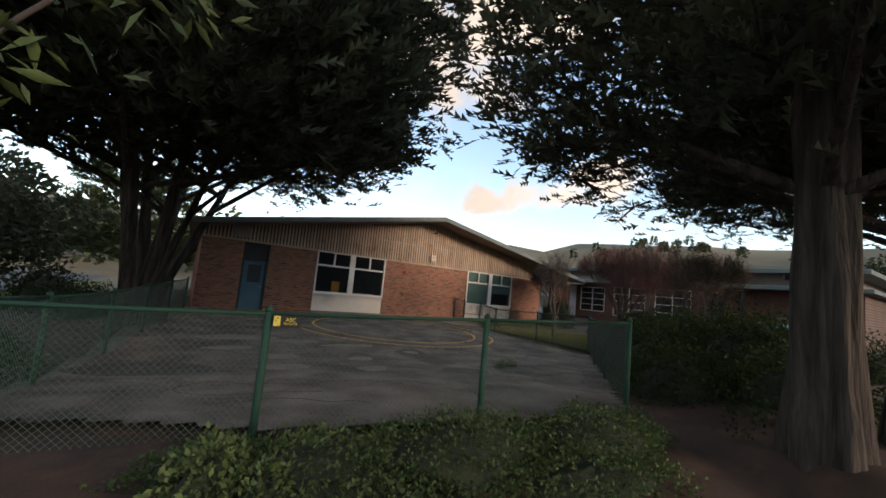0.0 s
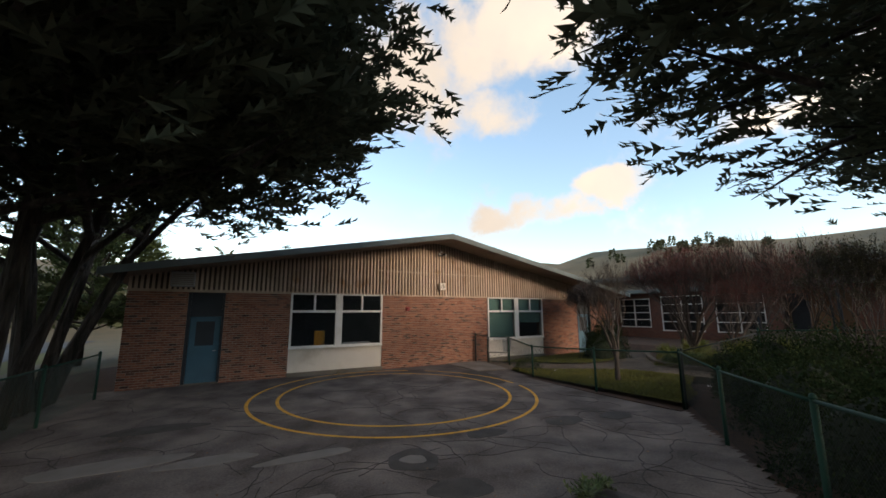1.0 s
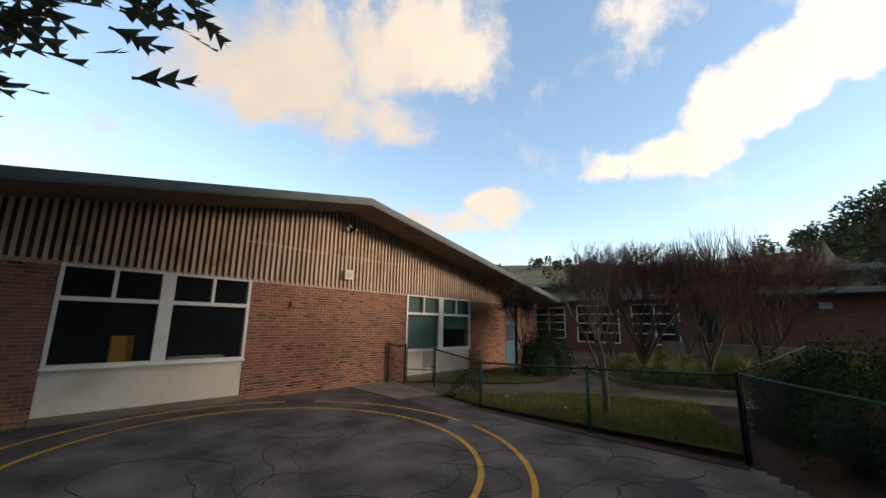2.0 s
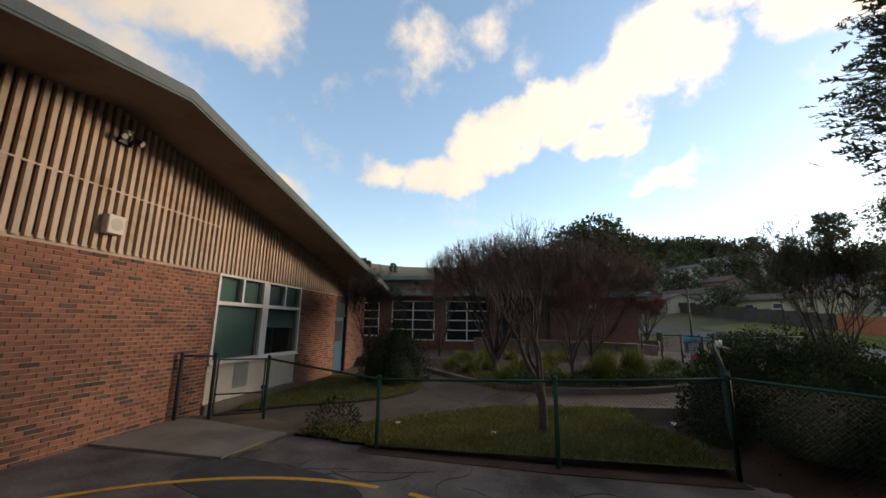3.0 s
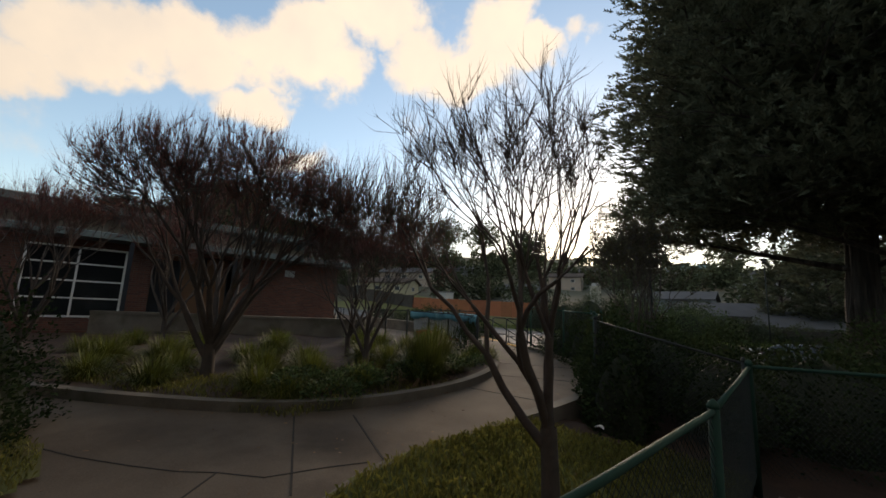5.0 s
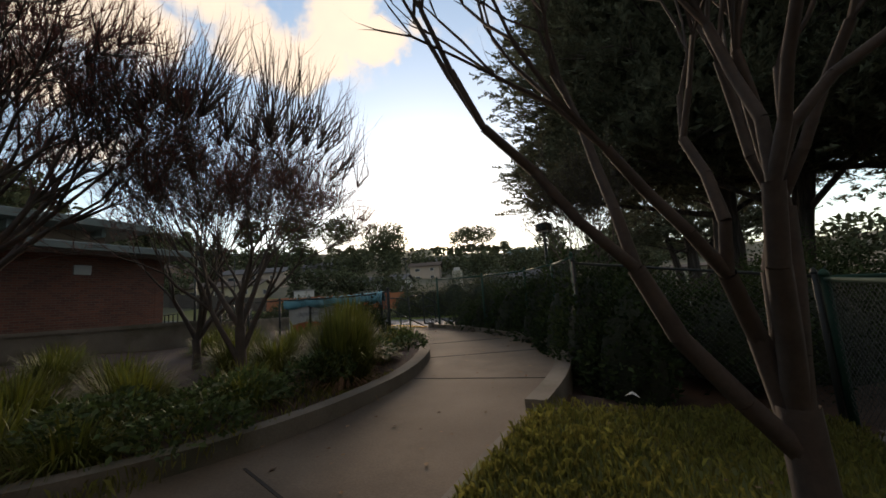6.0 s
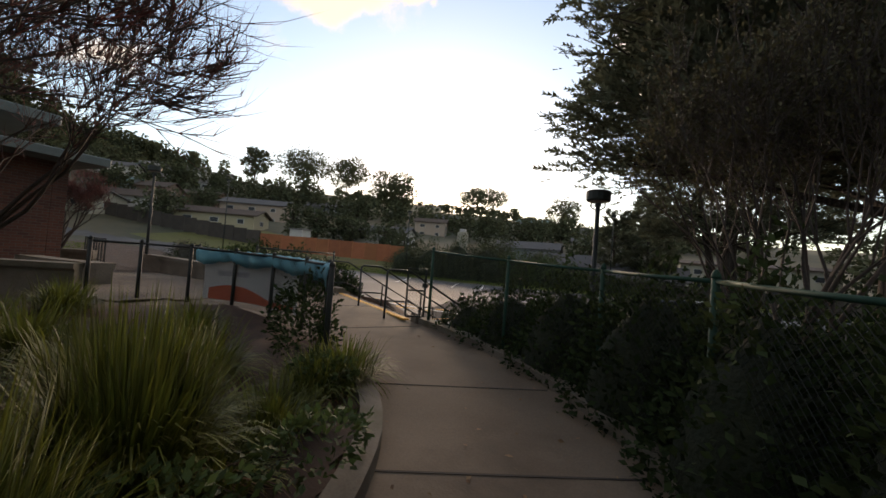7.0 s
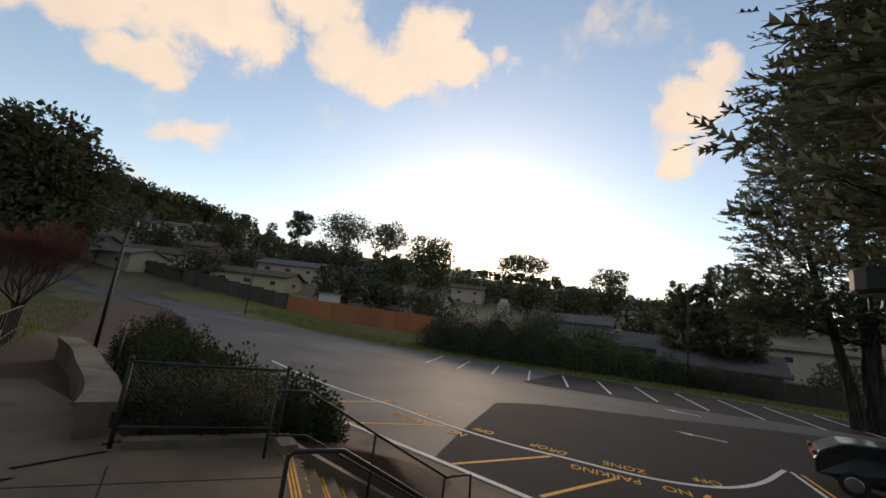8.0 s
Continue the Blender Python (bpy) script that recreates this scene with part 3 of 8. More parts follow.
ground = sheet("ground", axis(-8, 40, 0.5, 600), axis(-48, 6, 0.5, 600), land_z, HILLGRASS)
ground.data.materials.append(SOIL)
ground.data.materials.append(GRASSBASE)
cen = np.empty(len(ground.data.polygons) * 3)
ground.data.polygons.foreach_get("center", cen)
cen = cen.reshape(-1, 3)
slot = np.where((cen[:, 0] > -9) & (cen[:, 0] < 32) & (cen[:, 1] > -22.5) & (cen[:, 1] < 8), 1, 0)
slot = np.where((cen[:, 1] < -41) & (cen[:, 1] > -66) & (cen[:, 0] > -25) & (cen[:, 0] < 84), 2, slot)
slot = np.where((cen[:, 0] < -7) & (cen[:, 0] > -40) & (cen[:, 1] > -12) & (cen[:, 1] < 25), 2, slot)
slot = np.where((cen[:, 0] > 29) & (cen[:, 0] < 70) & (cen[:, 1] > -34) & (cen[:, 1] < -6), 1, slot)
ground.data.polygons.foreach_set("material_index", slot.astype(np.int32))
tagged(ground, "one sheet of soil, turf and scrubby hills", "ground", kind="structure")

# old playground asphalt
yard = sheet("pavement", np.arange(-3.6, 11.9, 0.15), np.arange(-15.4, 0.2, 0.15), yard_z, ASPHALT, lambda x, y: inside(YARD, x, y))
tagged(yard, "old cracked grey asphalt of a school yard", "pavement", kind="structure")


def flat_on(fz, outline, lift, n=1):
    """A thin slab laid on a surface."""
    return Geo().prism(outline, lambda x, y: float(fz(x, y)) - 0.03, lambda x, y: float(fz(x, y)) + lift)


def blob(cx, cy, rx, ry, seed, n=26, rough=0.10):
    r = random.Random(seed)
    ph = [r.uniform(0, 6.28) for _ in range(3)]
    out = []
    for k in range(n):
        a = 2 * math.pi * k / n
        w = 1 + rough * (math.sin(2 * a + ph[0]) + 0.6 * math.sin(3 * a + ph[1]) + 0.5 * math.sin(5 * a + ph[2]))
        out.append((cx + rx * w * math.cos(a), cy + ry * w * math.sin(a)))
    return out


def ring_band(cx, cy, rx, ry, w, fz, lift, a0=0.0, a1=360.0, n=96, wob=0.0):
    g = Geo()
    m = max(8, int(n * (a1 - a0) / 360))
    for k in range(m + 1):
        a = radians(a0 + (a1 - a0) * k / m)
        q = 1 + wob * math.sin(5 * a)
        for s in (-w / 2, w / 2):
            x, y = cx + (rx * q + s) * math.cos(a), cy + (ry * q + s) * math.sin(a)
            g.v.append((x, y, float(fz(x, y)) + lift))
    g.f = [(2 * k, 2 * k + 1, 2 * k + 3, 2 * k + 2) for k in range(m)]
    return g


for r, arcs in ((3.93, ((60, 346), (352, 410))), (3.22, ((0, 360),))):
    for a0, a1 in arcs:
        part("painted_ring", ring_band(5.7, -4.2, r, r, 0.085, yard_z, 0.006, a0, a1), YELLOW, yard, "worn yellow painted circle line")
for k, (x, y, rx, ry, mt) in enumerate((
        (3.85, -8.9, 0.46, 0.42, DARKPATCH), (2.1, -9.6, 0.30, 0.27, PATCH), (1.85, -10.9, 0.33, 0.31, PATCH), (0.36, -9.2, 0.36, 0.31, PATCH), (0.15, -10.4, 0.48, 0.34, PATCH),
        (3.65, -11.6, 0.5, 0.45, DARKPATCH), (5.0, -11.8, 0.5, 0.4, DARKPATCH), (7.7, -8.6, 0.45, 0.3, DARKPATCH), (9.1, -8.9, 0.4, 0.3, DARKPATCH), (-0.3, -6.8, 1.0, 0.30, PATCH),
        (0.1, -4.9, 0.9, 0.28, DARKPATCH), (-2.0, -10.3, 1.0, 0.7, DARKPATCH), (1.0, -7.3, 0.7, 0.22, PATCH), (2.4, -7.9, 0.7, 0.2, PATCH), (-0.6, -8.2, 0.5, 0.2, PATCH), (9.4, -3.3, 0.6, 1.2, DARKPATCH), (5.7, -8.4, 0.4, 0.28, DARKPATCH), (3.9, -10.2, 0.42, 0.36, DARKPATCH))):
    part("surface_patch", flat_on(yard_z, blob(x, y, rx, ry, k), 0.005 + 0.0006 * (k % 5)), mt, yard)
part("surface_patch", flat_on(yard_z, blob(3.85, -8.9, 0.2, 0.19, 40), 0.010), PATCH, yard, "round pale concrete cover")


def crack(x, y, a, length, seed):
    r = random.Random(seed)
    pts = [(x, y)]
    for _ in range(int(length / 0.16)):
        a += r.uniform(-0.6, 0.6)
        x, y = x + 0.16 * math.cos(a), y + 0.16 * math.sin(a)
        pts.append((x, y))
    pts = [p for p in pts if inside(YARD, [p[0]], [p[1]])[0]]
    return pts


rc = random.Random(5)
g = Geo()
for k in range(120):
    ps = crack(rc.uniform(-2.5, 10.5), rc.uniform(-14, -3), rc.uniform(0, 6.28), rc.uniform(0.8, 3.6), k)
    if len(ps) > 3:
        g.strip(ps, rc.uniform(0.005, 0.015), lambda x, y: float(yard_z(x, y)) - 0.02, lambda x, y: float(yard_z(x, y)) + 0.004)
part("cracks", g, JOINT, yard, "dark branching cracks", kind="stuff")

part("concrete_pad", Geo().prism([(9.95, -0.06), (9.95, -2.3), (11.3, -2.5), (11.74, -0.06)], -0.3, lambda x, y: float(yard_z(x, y)) + 0.035), PADCONC, yard, "pale concrete pad at the gate")
# garden concrete: one slab under path and landing
PAVED = [(9.9, -0.05), (10.0, -2.35), (11.3, -2.5)] + OUTER + [(17.75, -15.05), (21.4, -17.5), (21.95, -17.75), (22.95, -16.0), (28.4, -16.2), (27.95, 3.0), (21.25, 3.0), (21.25, -0.02)]
path = sheet("pavement", np.arange(10.0, 28.1, 0.1), np.arange(-17.75, 3.1, 0.1), lambda x, y: np.where(x < 12, np.maximum(yard_z(x, y), garden_z(x, y)) * (x < 12) + 0.012, garden_z(x, y)), CONCRETE, lambda x, y: inside(PAVED, x, y) | inside(PAVED, x + 0.1, y) | inside(PAVED, x - 0.1, y) | inside(PAVED, x, y + 0.1))
tagged(path, "worn brown-grey concrete garden path", "pavement", kind="structure")
g = Geo()
for a, b in (((15.09, -9.44), (13.43, -9.78)), ((15.02, -6.93), (13.58, -6.41)), ((15.54, -10.78), (13.83, -11.77)), ((18.36, -13.55), (17.41, -14.79)), ((16.47, -12.01), (14.84, -13.02)),
             ((15.47, -6.29), (13.51, -5.41)), ((19.25, -15.85), (20.77, -14.11)), ((18.52, -13.86), (22.41, -15.62)), ((20.81, -16.98), (22.56, -14.55))):
    g.strip([a, ((a[0] + b[0]) / 2, (a[1] + b[1]) / 2), b], 0.022, lambda x, y: float(garden_z(x, y)) - 0.02, lambda x, y: float(garden_z(x, y)) + 0.004)
for line in ([(16.3, -3.75), (15.56, -4.14), (15.02, -4.49), (14.6, -4.8), (14.34, -5.07), (13.97, -5.36), (13.79, -5.9), (13.64, -6.25)], [(14.34, -5.07), (14.0, -4.7), (13.5, -4.55)]):
    g.strip(line, 0.018, lambda x, y: float(garden_z(x, y)) - 0.02, lambda x, y: float(garden_z(x, y)) + 0.004)
part("path_joint", g, JOINT, path, "dark joints across the path", kind="stuff")

kerb = thing("kerb", "low grey concrete kerb along the curved path", "kerb", kind="structure")
inner_line = [(p.x, p.y) for p in spline([(x, y, 0) for x, y in INNER], 4)]
outer_line = [(p.x, p.y) for p in spline([(x, y, 0) for x, y in OUTER], 4)]
part("kerb_stone", Geo().strip(inner_line, 0.18, lambda x, y: float(garden_z(x, y)) - 0.2, lambda x, y: float(garden_z(x, y)) + 0.14, side=-1 + 2), KERB, kerb, "curved planter kerb")
up = [p for p in outer_line if p[1] < -8.4]
part("kerb_stone", Geo().strip(up, 0.20, lambda x, y: float(garden_z(x, y)) - 0.3, lambda x, y: float(garden_z(x, y)) + 0.10, side=-1), KERB, kerb, "mossy outer kerb")
low = [p for p in outer_line if p[1] > -8.5]
part("kerb_stone", Geo().strip(low, 0.12, lambda x, y: float(garden_z(x, y)) - 0.4, lambda x, y: float(garden_z(x, y)) + 0.012, side=-1), KERB, kerb)

NORTH_LAWN = [(12.7, -0.25), (17.6, -0.25), (18.2, -1.2), (18.0, -2.6), (17.0, -3.55), (15.9, -3.9), (15.1, -3.85), (14.4, -3.45), (13.9, -2.7), (13.45, -1.6)]
SOUTH_LAWN = [(10.98, -4.3), (11.4, -2.62)] + [(x - 0.12, y) for x, y in low] + [(13.25, -8.6), (12.7, -8.75), (12.2, -9.0), (11.8, -9.35), (10.97, -9.45)]
PLANTER = [(x + 0.2, y + 0.02) for x, y in inner_line] + [(18.2, -13.0), (20.6, -13.3), (21.9, -12.2), (23.9, -10.2), (25.5, -7.6), (26.3, -5.7), (26.3, -2.6), (21.5, -2.0)]


def planter_z(x, y):
    return garden_z(x, y) + 0.06 + 0.05 * np.sin(np.asarray(x) * 2.1) * np.cos(np.asarray(y) * 1.7)


for nm, ol, fz, mt, lb in (("lawn", NORTH_LAWN, lambda x, y: garden_z(x, y) + 0.045, GRASSBASE, "short green lawn by the brick wall"),
                           ("lawn", SOUTH_LAWN, lambda x, y: south_lawn_z(x, y) + 0.03, GRASSBASE, "patchy green lawn behind the mesh fence"),
                           ("planting_bed", PLANTER, planter_z, SOIL, "dark soil bed inside the curved kerb")):
    xs, ys = [p[0] for p in ol], [p[1] for p in ol]
    ob = sheet(nm, np.arange(min(xs), max(xs) + 0.2, 0.12), np.arange(min(ys), max(ys) + 0.2, 0.12), fz, mt, lambda x, y, ol=ol: inside(ol, x, y))
    tagged(ob, lb, "lawn" if nm == "lawn" else "planting bed", kind="structure")

# litter-covered strip of soil along the foot of the lawn fence
verge = thing("soil_strip", "dark soil strip with leaf litter under the lawn fence", "soil", kind="structure")
part("soil", Geo().strip([(10.87, -9.5), (10.78, -7.04), (10.89, -4.3), (11.32, -2.6)], 0.34, -0.5, lambda x, y: float(south_lawn_z(x, y)) - 0.02 if x > 10.88 else float(yard_z(x, y)) + 0.015), SOIL, verge)

# parking lot
LOT_NEAR = [(-68.0, -32.5), (2.93, -24.54), (10.18, -21.80), (14.75, -21.09), (19.72, -22.05), (25.56, -22.88), (31.91, -23.90), (40.01, -25.24), (47.94, -28.93), (57.4, -33.2), (65.4, -35.0)]
LOT_FAR = [(65.7, -44.1), (52.3, -45.3), (41.1, -49.0), (29.8, -51.7), (11.56, -54.21), (-11.96, -51.03), (-66.6, -48.1)]
road = sheet("road", axis(-8, 70, 1.0, 72), np.arange(-58, -20, 0.6), lambda x, y: lot_z(x, y) + 0.03, LOT, lambda x, y: inside(LOT_NEAR + LOT_FAR, x, y))
tagged(road, "wet grey asphalt parking lot with painted lines", "road", kind="structure")
rise_road = sheet("road", np.arange(62, 104, 1.5), np.arange(-48, -26, 1.0), lambda x, y: land_z(x, y) + 0.07, LOT, lambda x, y: inside([(63.1, -34.8), (73.1, -35.2), (80.8, -32.7), (98.7, -29.3), (100.9, -33.6), (85.4, -35.9), (76.6, -39.2), (67.9, -43.6), (63.5, -44.0)], x, y))
tagged(rise_road, "grey asphalt road climbing away", "road", kind="structure")
lz = lambda x, y: float(lot_z(x, y)) + 0.034


# newer, darker asphalt laid over part of the lot
edge = [(p.x, p.y) for p in spline([(-6.0, -36.0, 0), (2.0, -40.5, 0), (8.1, -42.3, 0), (11.4, -41.0, 0), (16.5, -37.6, 0), (21.4, -34.4, 0), (22.8, -33.2, 0), (23.9, -31.6, 0), (23.6, -29.8, 0), (22.9, -26.4, 0), (22.15, -23.3, 0), (21.9, -22.45, 0)], 6)]
for outline, lb in ((edge + [(19.72, -22.1), (14.75, -21.14), (10.18, -21.85), (2.93, -24.59), (-6.0, -25.6)], "newer dark asphalt by the kerb"), ([(26, -41.2), (25.1, -41.0), (19.6, -42.1), (16.4, -42.7), (10.8, -44.9), (7.3, -45.6), (-8, -47.5), (-8, -51.3), (11.56, -54.1), (26, -52.1)], "dark asphalt under the parking stalls")):
    part("new_asphalt", Geo().prism(outline, lambda x, y: lz(x, y) - 0.02, lambda x, y: lz(x, y) + 0.002), NEWLOT, road, lb)


def line_on(a, b, w, m, lb=""):
    part("painted_line", Geo().strip([a, b], w, lambda x, y: lz(x, y) - 0.02, lambda x, y: lz(x, y) + 0.006), m, road, lb)


for k in range(11):
    line_on((7.9 + 2.92 * k, -53.4 + 0.46 * k), (6.4 + 2.80 * k, -45.4 + 0.40 * k), 0.15, PAINTWHITE)
for a, b in (((25.66, -22.95), (23.34, -25.64)), ((28.6, -23.45), (26.69, -26.78)), ((21.43, -22.61), (19.74, -25.53)), ((19.14, -22.45), (17.96, -25.17)), ((16.9, -22.0), (15.92, -25.95))):
    line_on(a, b, 0.11, YELLOW, "worn yellow stripe")
curve = spline([(36.98, -28.6, 0), (32.5, -27.35, 0), (29.52, -26.69, 0), (26.01, -26.28, 0), (23.56, -25.79, 0), (21.07, -25.58, 0), (19.39, -25.75, 0), (17.9, -25.9, 0), (16.58, -26.29, 0), (15.41, -27.16, 0), (14.48, -28.66, 0), (13.57, -31.07, 0)], 6)
part("painted_line", Geo().strip([(p.x, p.y) for p in curve], 0.14, lambda x, y: lz(x, y) - 0.02, lambda x, y: lz(x, y) + 0.009), PAINTWHITE, road, "white lane line")
line_on((13.4, -31.05), (13.0, -28.0), 0.11, PAINTWHITE)
line_on((13.15, -31.0), (12.75, -28.0), 0.09, YELLOW)
for x, y in ((16.3, -40.7), (15.7, -34.1)):
    g = Geo().prism([(x - 0.9, y - 0.06), (x + 0.3, y - 0.06), (x + 0.3, y - 0.2), (x + 0.9, y), (x + 0.3, y + 0.2), (x + 0.3, y + 0.06), (x - 0.9, y + 0.06)], lambda a, b: lz(a, b) - 0.02, lambda a, b: lz(a, b) + 0.006)
    part("painted_arrow", g, PAINTWHITE, road)


def words(text, x, y, size, turn):
    cu = bpy.data.curves.new("lettering", "FONT")
    cu.body, cu.size, cu.extrude, cu.align_x, cu.align_y = text, size, 0.003, "CENTER", "CENTER"
    cu.materials.append(YELLOW)
    ob = new("lettering", cu)
    ob.parent = road
    ob.matrix_world = pose(x, y, lz(x, y) + 0.008, 0, 0, turn) @ Matrix.Diagonal((1.0, 1.3, 1, 1))
    return ob


for text, x, y, s in (("DROP", 27.04, -26.9, 0.42), ("ZONE", 24.6, -26.35, 0.42), ("PARKING", 24.5, -25.35, 0.44), ("NO", 22.7, -25.2, 0.44), ("OFF", 22.2, -26.25, 0.42), ("DROP", 19.99, -26.2, 0.42), ("ZONE", 17.9, -26.4, 0.42), ("PARKING", 18.25, -25.3, 0.42), ("NO", 16.6, -25.6, 0.42), ("OFF", 15.9, -27.2, 0.42)):
    words(text, x, y, s, -4 if x > 19 else 10)

# sidewalk at the foot of the stairs
side = thing("pavement", "grey concrete sidewalk with a white kerb edge", "pavement", kind="structure")
WALK = [(2.93, -24.54), (10.18, -21.80), (14.75, -21.09), (19.72, -22.05), (25.56, -22.88), (31.91, -23.90), (31.91, -21.57), (24.92, -20.24), (21.00, -19.01), (17.48, -17.55), (15.02, -17.50), (10.19, -19.24), (2.96, -22.10)]
part("slab", Geo().prism(WALK, lambda x, y: float(lot_z(x, y)) - 0.2, lambda x, y: float(lot_z(x, y)) + 0.13), CONCRETE, side)
part("kerb_stone", Geo().strip(LOT_NEAR[1:7], 0.16, lambda x, y: lz(x, y) - 0.1, lambda x, y: float(lot_z(x, y)) + 0.155, side=1), PAINTWHITE, side, "white painted kerb edge")

# ---- school building ----
school = thing("school_building", "low gabled school wing with red brick and beige battens", "building")
RIDGE_X, RIDGE_Z = 9.45, 5.50


def roof_z(x):
    return RIDGE_Z - (RIDGE_X - x) * 0.183 if x < RIDGE_X else RIDGE_Z - (x - RIDGE_X) * 0.188


XL, XR, BACK, TOP = -1.35, 21.6, 18.0, 2.95
DOORS = [(0.22, 1.26), (18.55, 19.7)]
WINS = [(3.34, 6.88), (12.27, 15.88)]
cuts = sorted(DOORS + WINS)
x = XL
for a, b in cuts + [(XR, XR)]:
    part("wall", Geo().box(x, a, 0.012, 0.3, -0.7, TOP), MORTAR, school, "brick wall with pale mortar")
    x = b
for a, b in WINS:
    part("apron_wall", Geo().box(a, b, 0.065, 0.3, -0.7, 0.94), MORTAR, school)
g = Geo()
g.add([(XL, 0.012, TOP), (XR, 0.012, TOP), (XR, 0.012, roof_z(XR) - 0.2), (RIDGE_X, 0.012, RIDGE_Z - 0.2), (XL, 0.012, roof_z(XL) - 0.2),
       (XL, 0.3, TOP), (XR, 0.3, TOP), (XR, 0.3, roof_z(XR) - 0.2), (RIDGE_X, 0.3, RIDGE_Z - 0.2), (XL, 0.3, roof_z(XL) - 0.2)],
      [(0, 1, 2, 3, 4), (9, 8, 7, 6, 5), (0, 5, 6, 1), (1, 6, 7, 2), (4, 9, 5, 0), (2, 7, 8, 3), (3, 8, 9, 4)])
part("gable_wall", g, BOARD, school, "boarding coloured dark for shade between the battens")
for nm, b in (("side_wall", (XL, XL + 0.3, 0.3, BACK, -0.7, 3.3)), ("side_wall", (XR - 0.3, XR, 0.3, BACK, -0.7, 3.1)), ("back_wall", (XL, XR, BACK, BACK + 0.3, -0.7, 3.2))):
    part(nm, Geo().box(*b), BRICK, school)
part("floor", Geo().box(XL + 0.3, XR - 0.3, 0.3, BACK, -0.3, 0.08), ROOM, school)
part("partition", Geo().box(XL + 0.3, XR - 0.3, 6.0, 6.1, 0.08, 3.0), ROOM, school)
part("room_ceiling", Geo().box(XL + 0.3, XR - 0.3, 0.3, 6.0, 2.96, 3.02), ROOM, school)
# roof: two slabs with a deep overhang
for x0, x1 in ((-1.75, RIDGE_X), (RIDGE_X, 21.4)):
    z0, z1 = roof_z(x0), roof_z(x1)
    yf, yb = -1.40, BACK + 1.2
    g = Geo().add([(x0, yf, z0 - 0.17), (x1, yf, z1 - 0.17), (x1, yb, z1 - 0.17), (x0, yb, z0 - 0.17), (x0, yf, z0 - 0.01), (x1, yf, z1 - 0.01), (x1, yb, z1 - 0.01), (x0, yb, z0 - 0.01)],
                  [(0, 1, 2, 3), (4, 7, 6, 5), (0, 4, 5, 1), (1, 5, 6, 2), (2, 6, 7, 3), (3, 7, 4, 0)])
    ob = part("roof", g, SOFFIT, school, "low roof slab with a beige soffit")
    ob.data.materials.append(ROOFING)
    for p in ob.data.polygons:
        if p.normal.z > 0.5:
            p.material_index = 1
    s = 1 if x1 > RIDGE_X else -1
    for lo, hi, d, nm in ((-0.15, 0.025, 0.03, "fascia"), (-0.19, -0.13, 0.018, "drip_edge")):
        g = Geo().add([(x0, yf - d, z0 + lo), (x1, yf - d, z1 + lo), (x1, yf - 0.002, z1 + lo), (x0, yf - 0.002, z0 + lo), (x0, yf - d, z0 + hi), (x1, yf - d, z1 + hi), (x1, yf - 0.002, z1 + hi), (x0, yf - 0.002, z0 + hi)],
                      [(0, 1, 2, 3), (4, 7, 6, 5), (0, 4, 5, 1), (1, 5, 6, 2), (2, 6, 7, 3), (3, 7, 4, 0)])
        part(nm, g, FASCIA, school, "grey-green metal roof edge")
    xe, ze = (x0, z0) if s < 0 else (x1, z1)
    part("gutter", Geo().box(min(xe, xe + 0.1 * s), max(xe, xe + 0.1 * s), yf, yb, ze - 0.17, ze + 0.02), FASCIA, school)
# battens
k = 0
x = XL + 0.05
while x < XR - 0.02:
    top = roof_z(x) - 0.165
    w = 0.036
    g = Geo().add([(x - w, -0.055, TOP), (x + w, -0.055, TOP), (x + w, 0.012, TOP), (x - w, 0.012, TOP), (x - w, -0.055, roof_z(x - w) - 0.165), (x + w, -0.055, roof_z(x + w) - 0.165), (x + w, 0.012, roof_z(x + w) - 0.165), (x - w, 0.012, roof_z(x - w) - 0.165)],
                  [(0, 3, 2, 1), (4, 5, 6, 7), (0, 1, 5, 4), (1, 2, 6, 5), (2, 3, 7, 6), (3, 0, 4, 7)])
    part("batten", g, BATTEN, school)
    x += 0.142
part("ledger", Geo().box(XL, XR, -0.012, 0.012, TOP - 0.05, TOP + 0.04), BATTEN, school, "beige board under the battens")
part("batten_joint", Geo().box(6.6, 12.0, -0.06, 0.0, 3.93, 3.955), BATTEN, school)


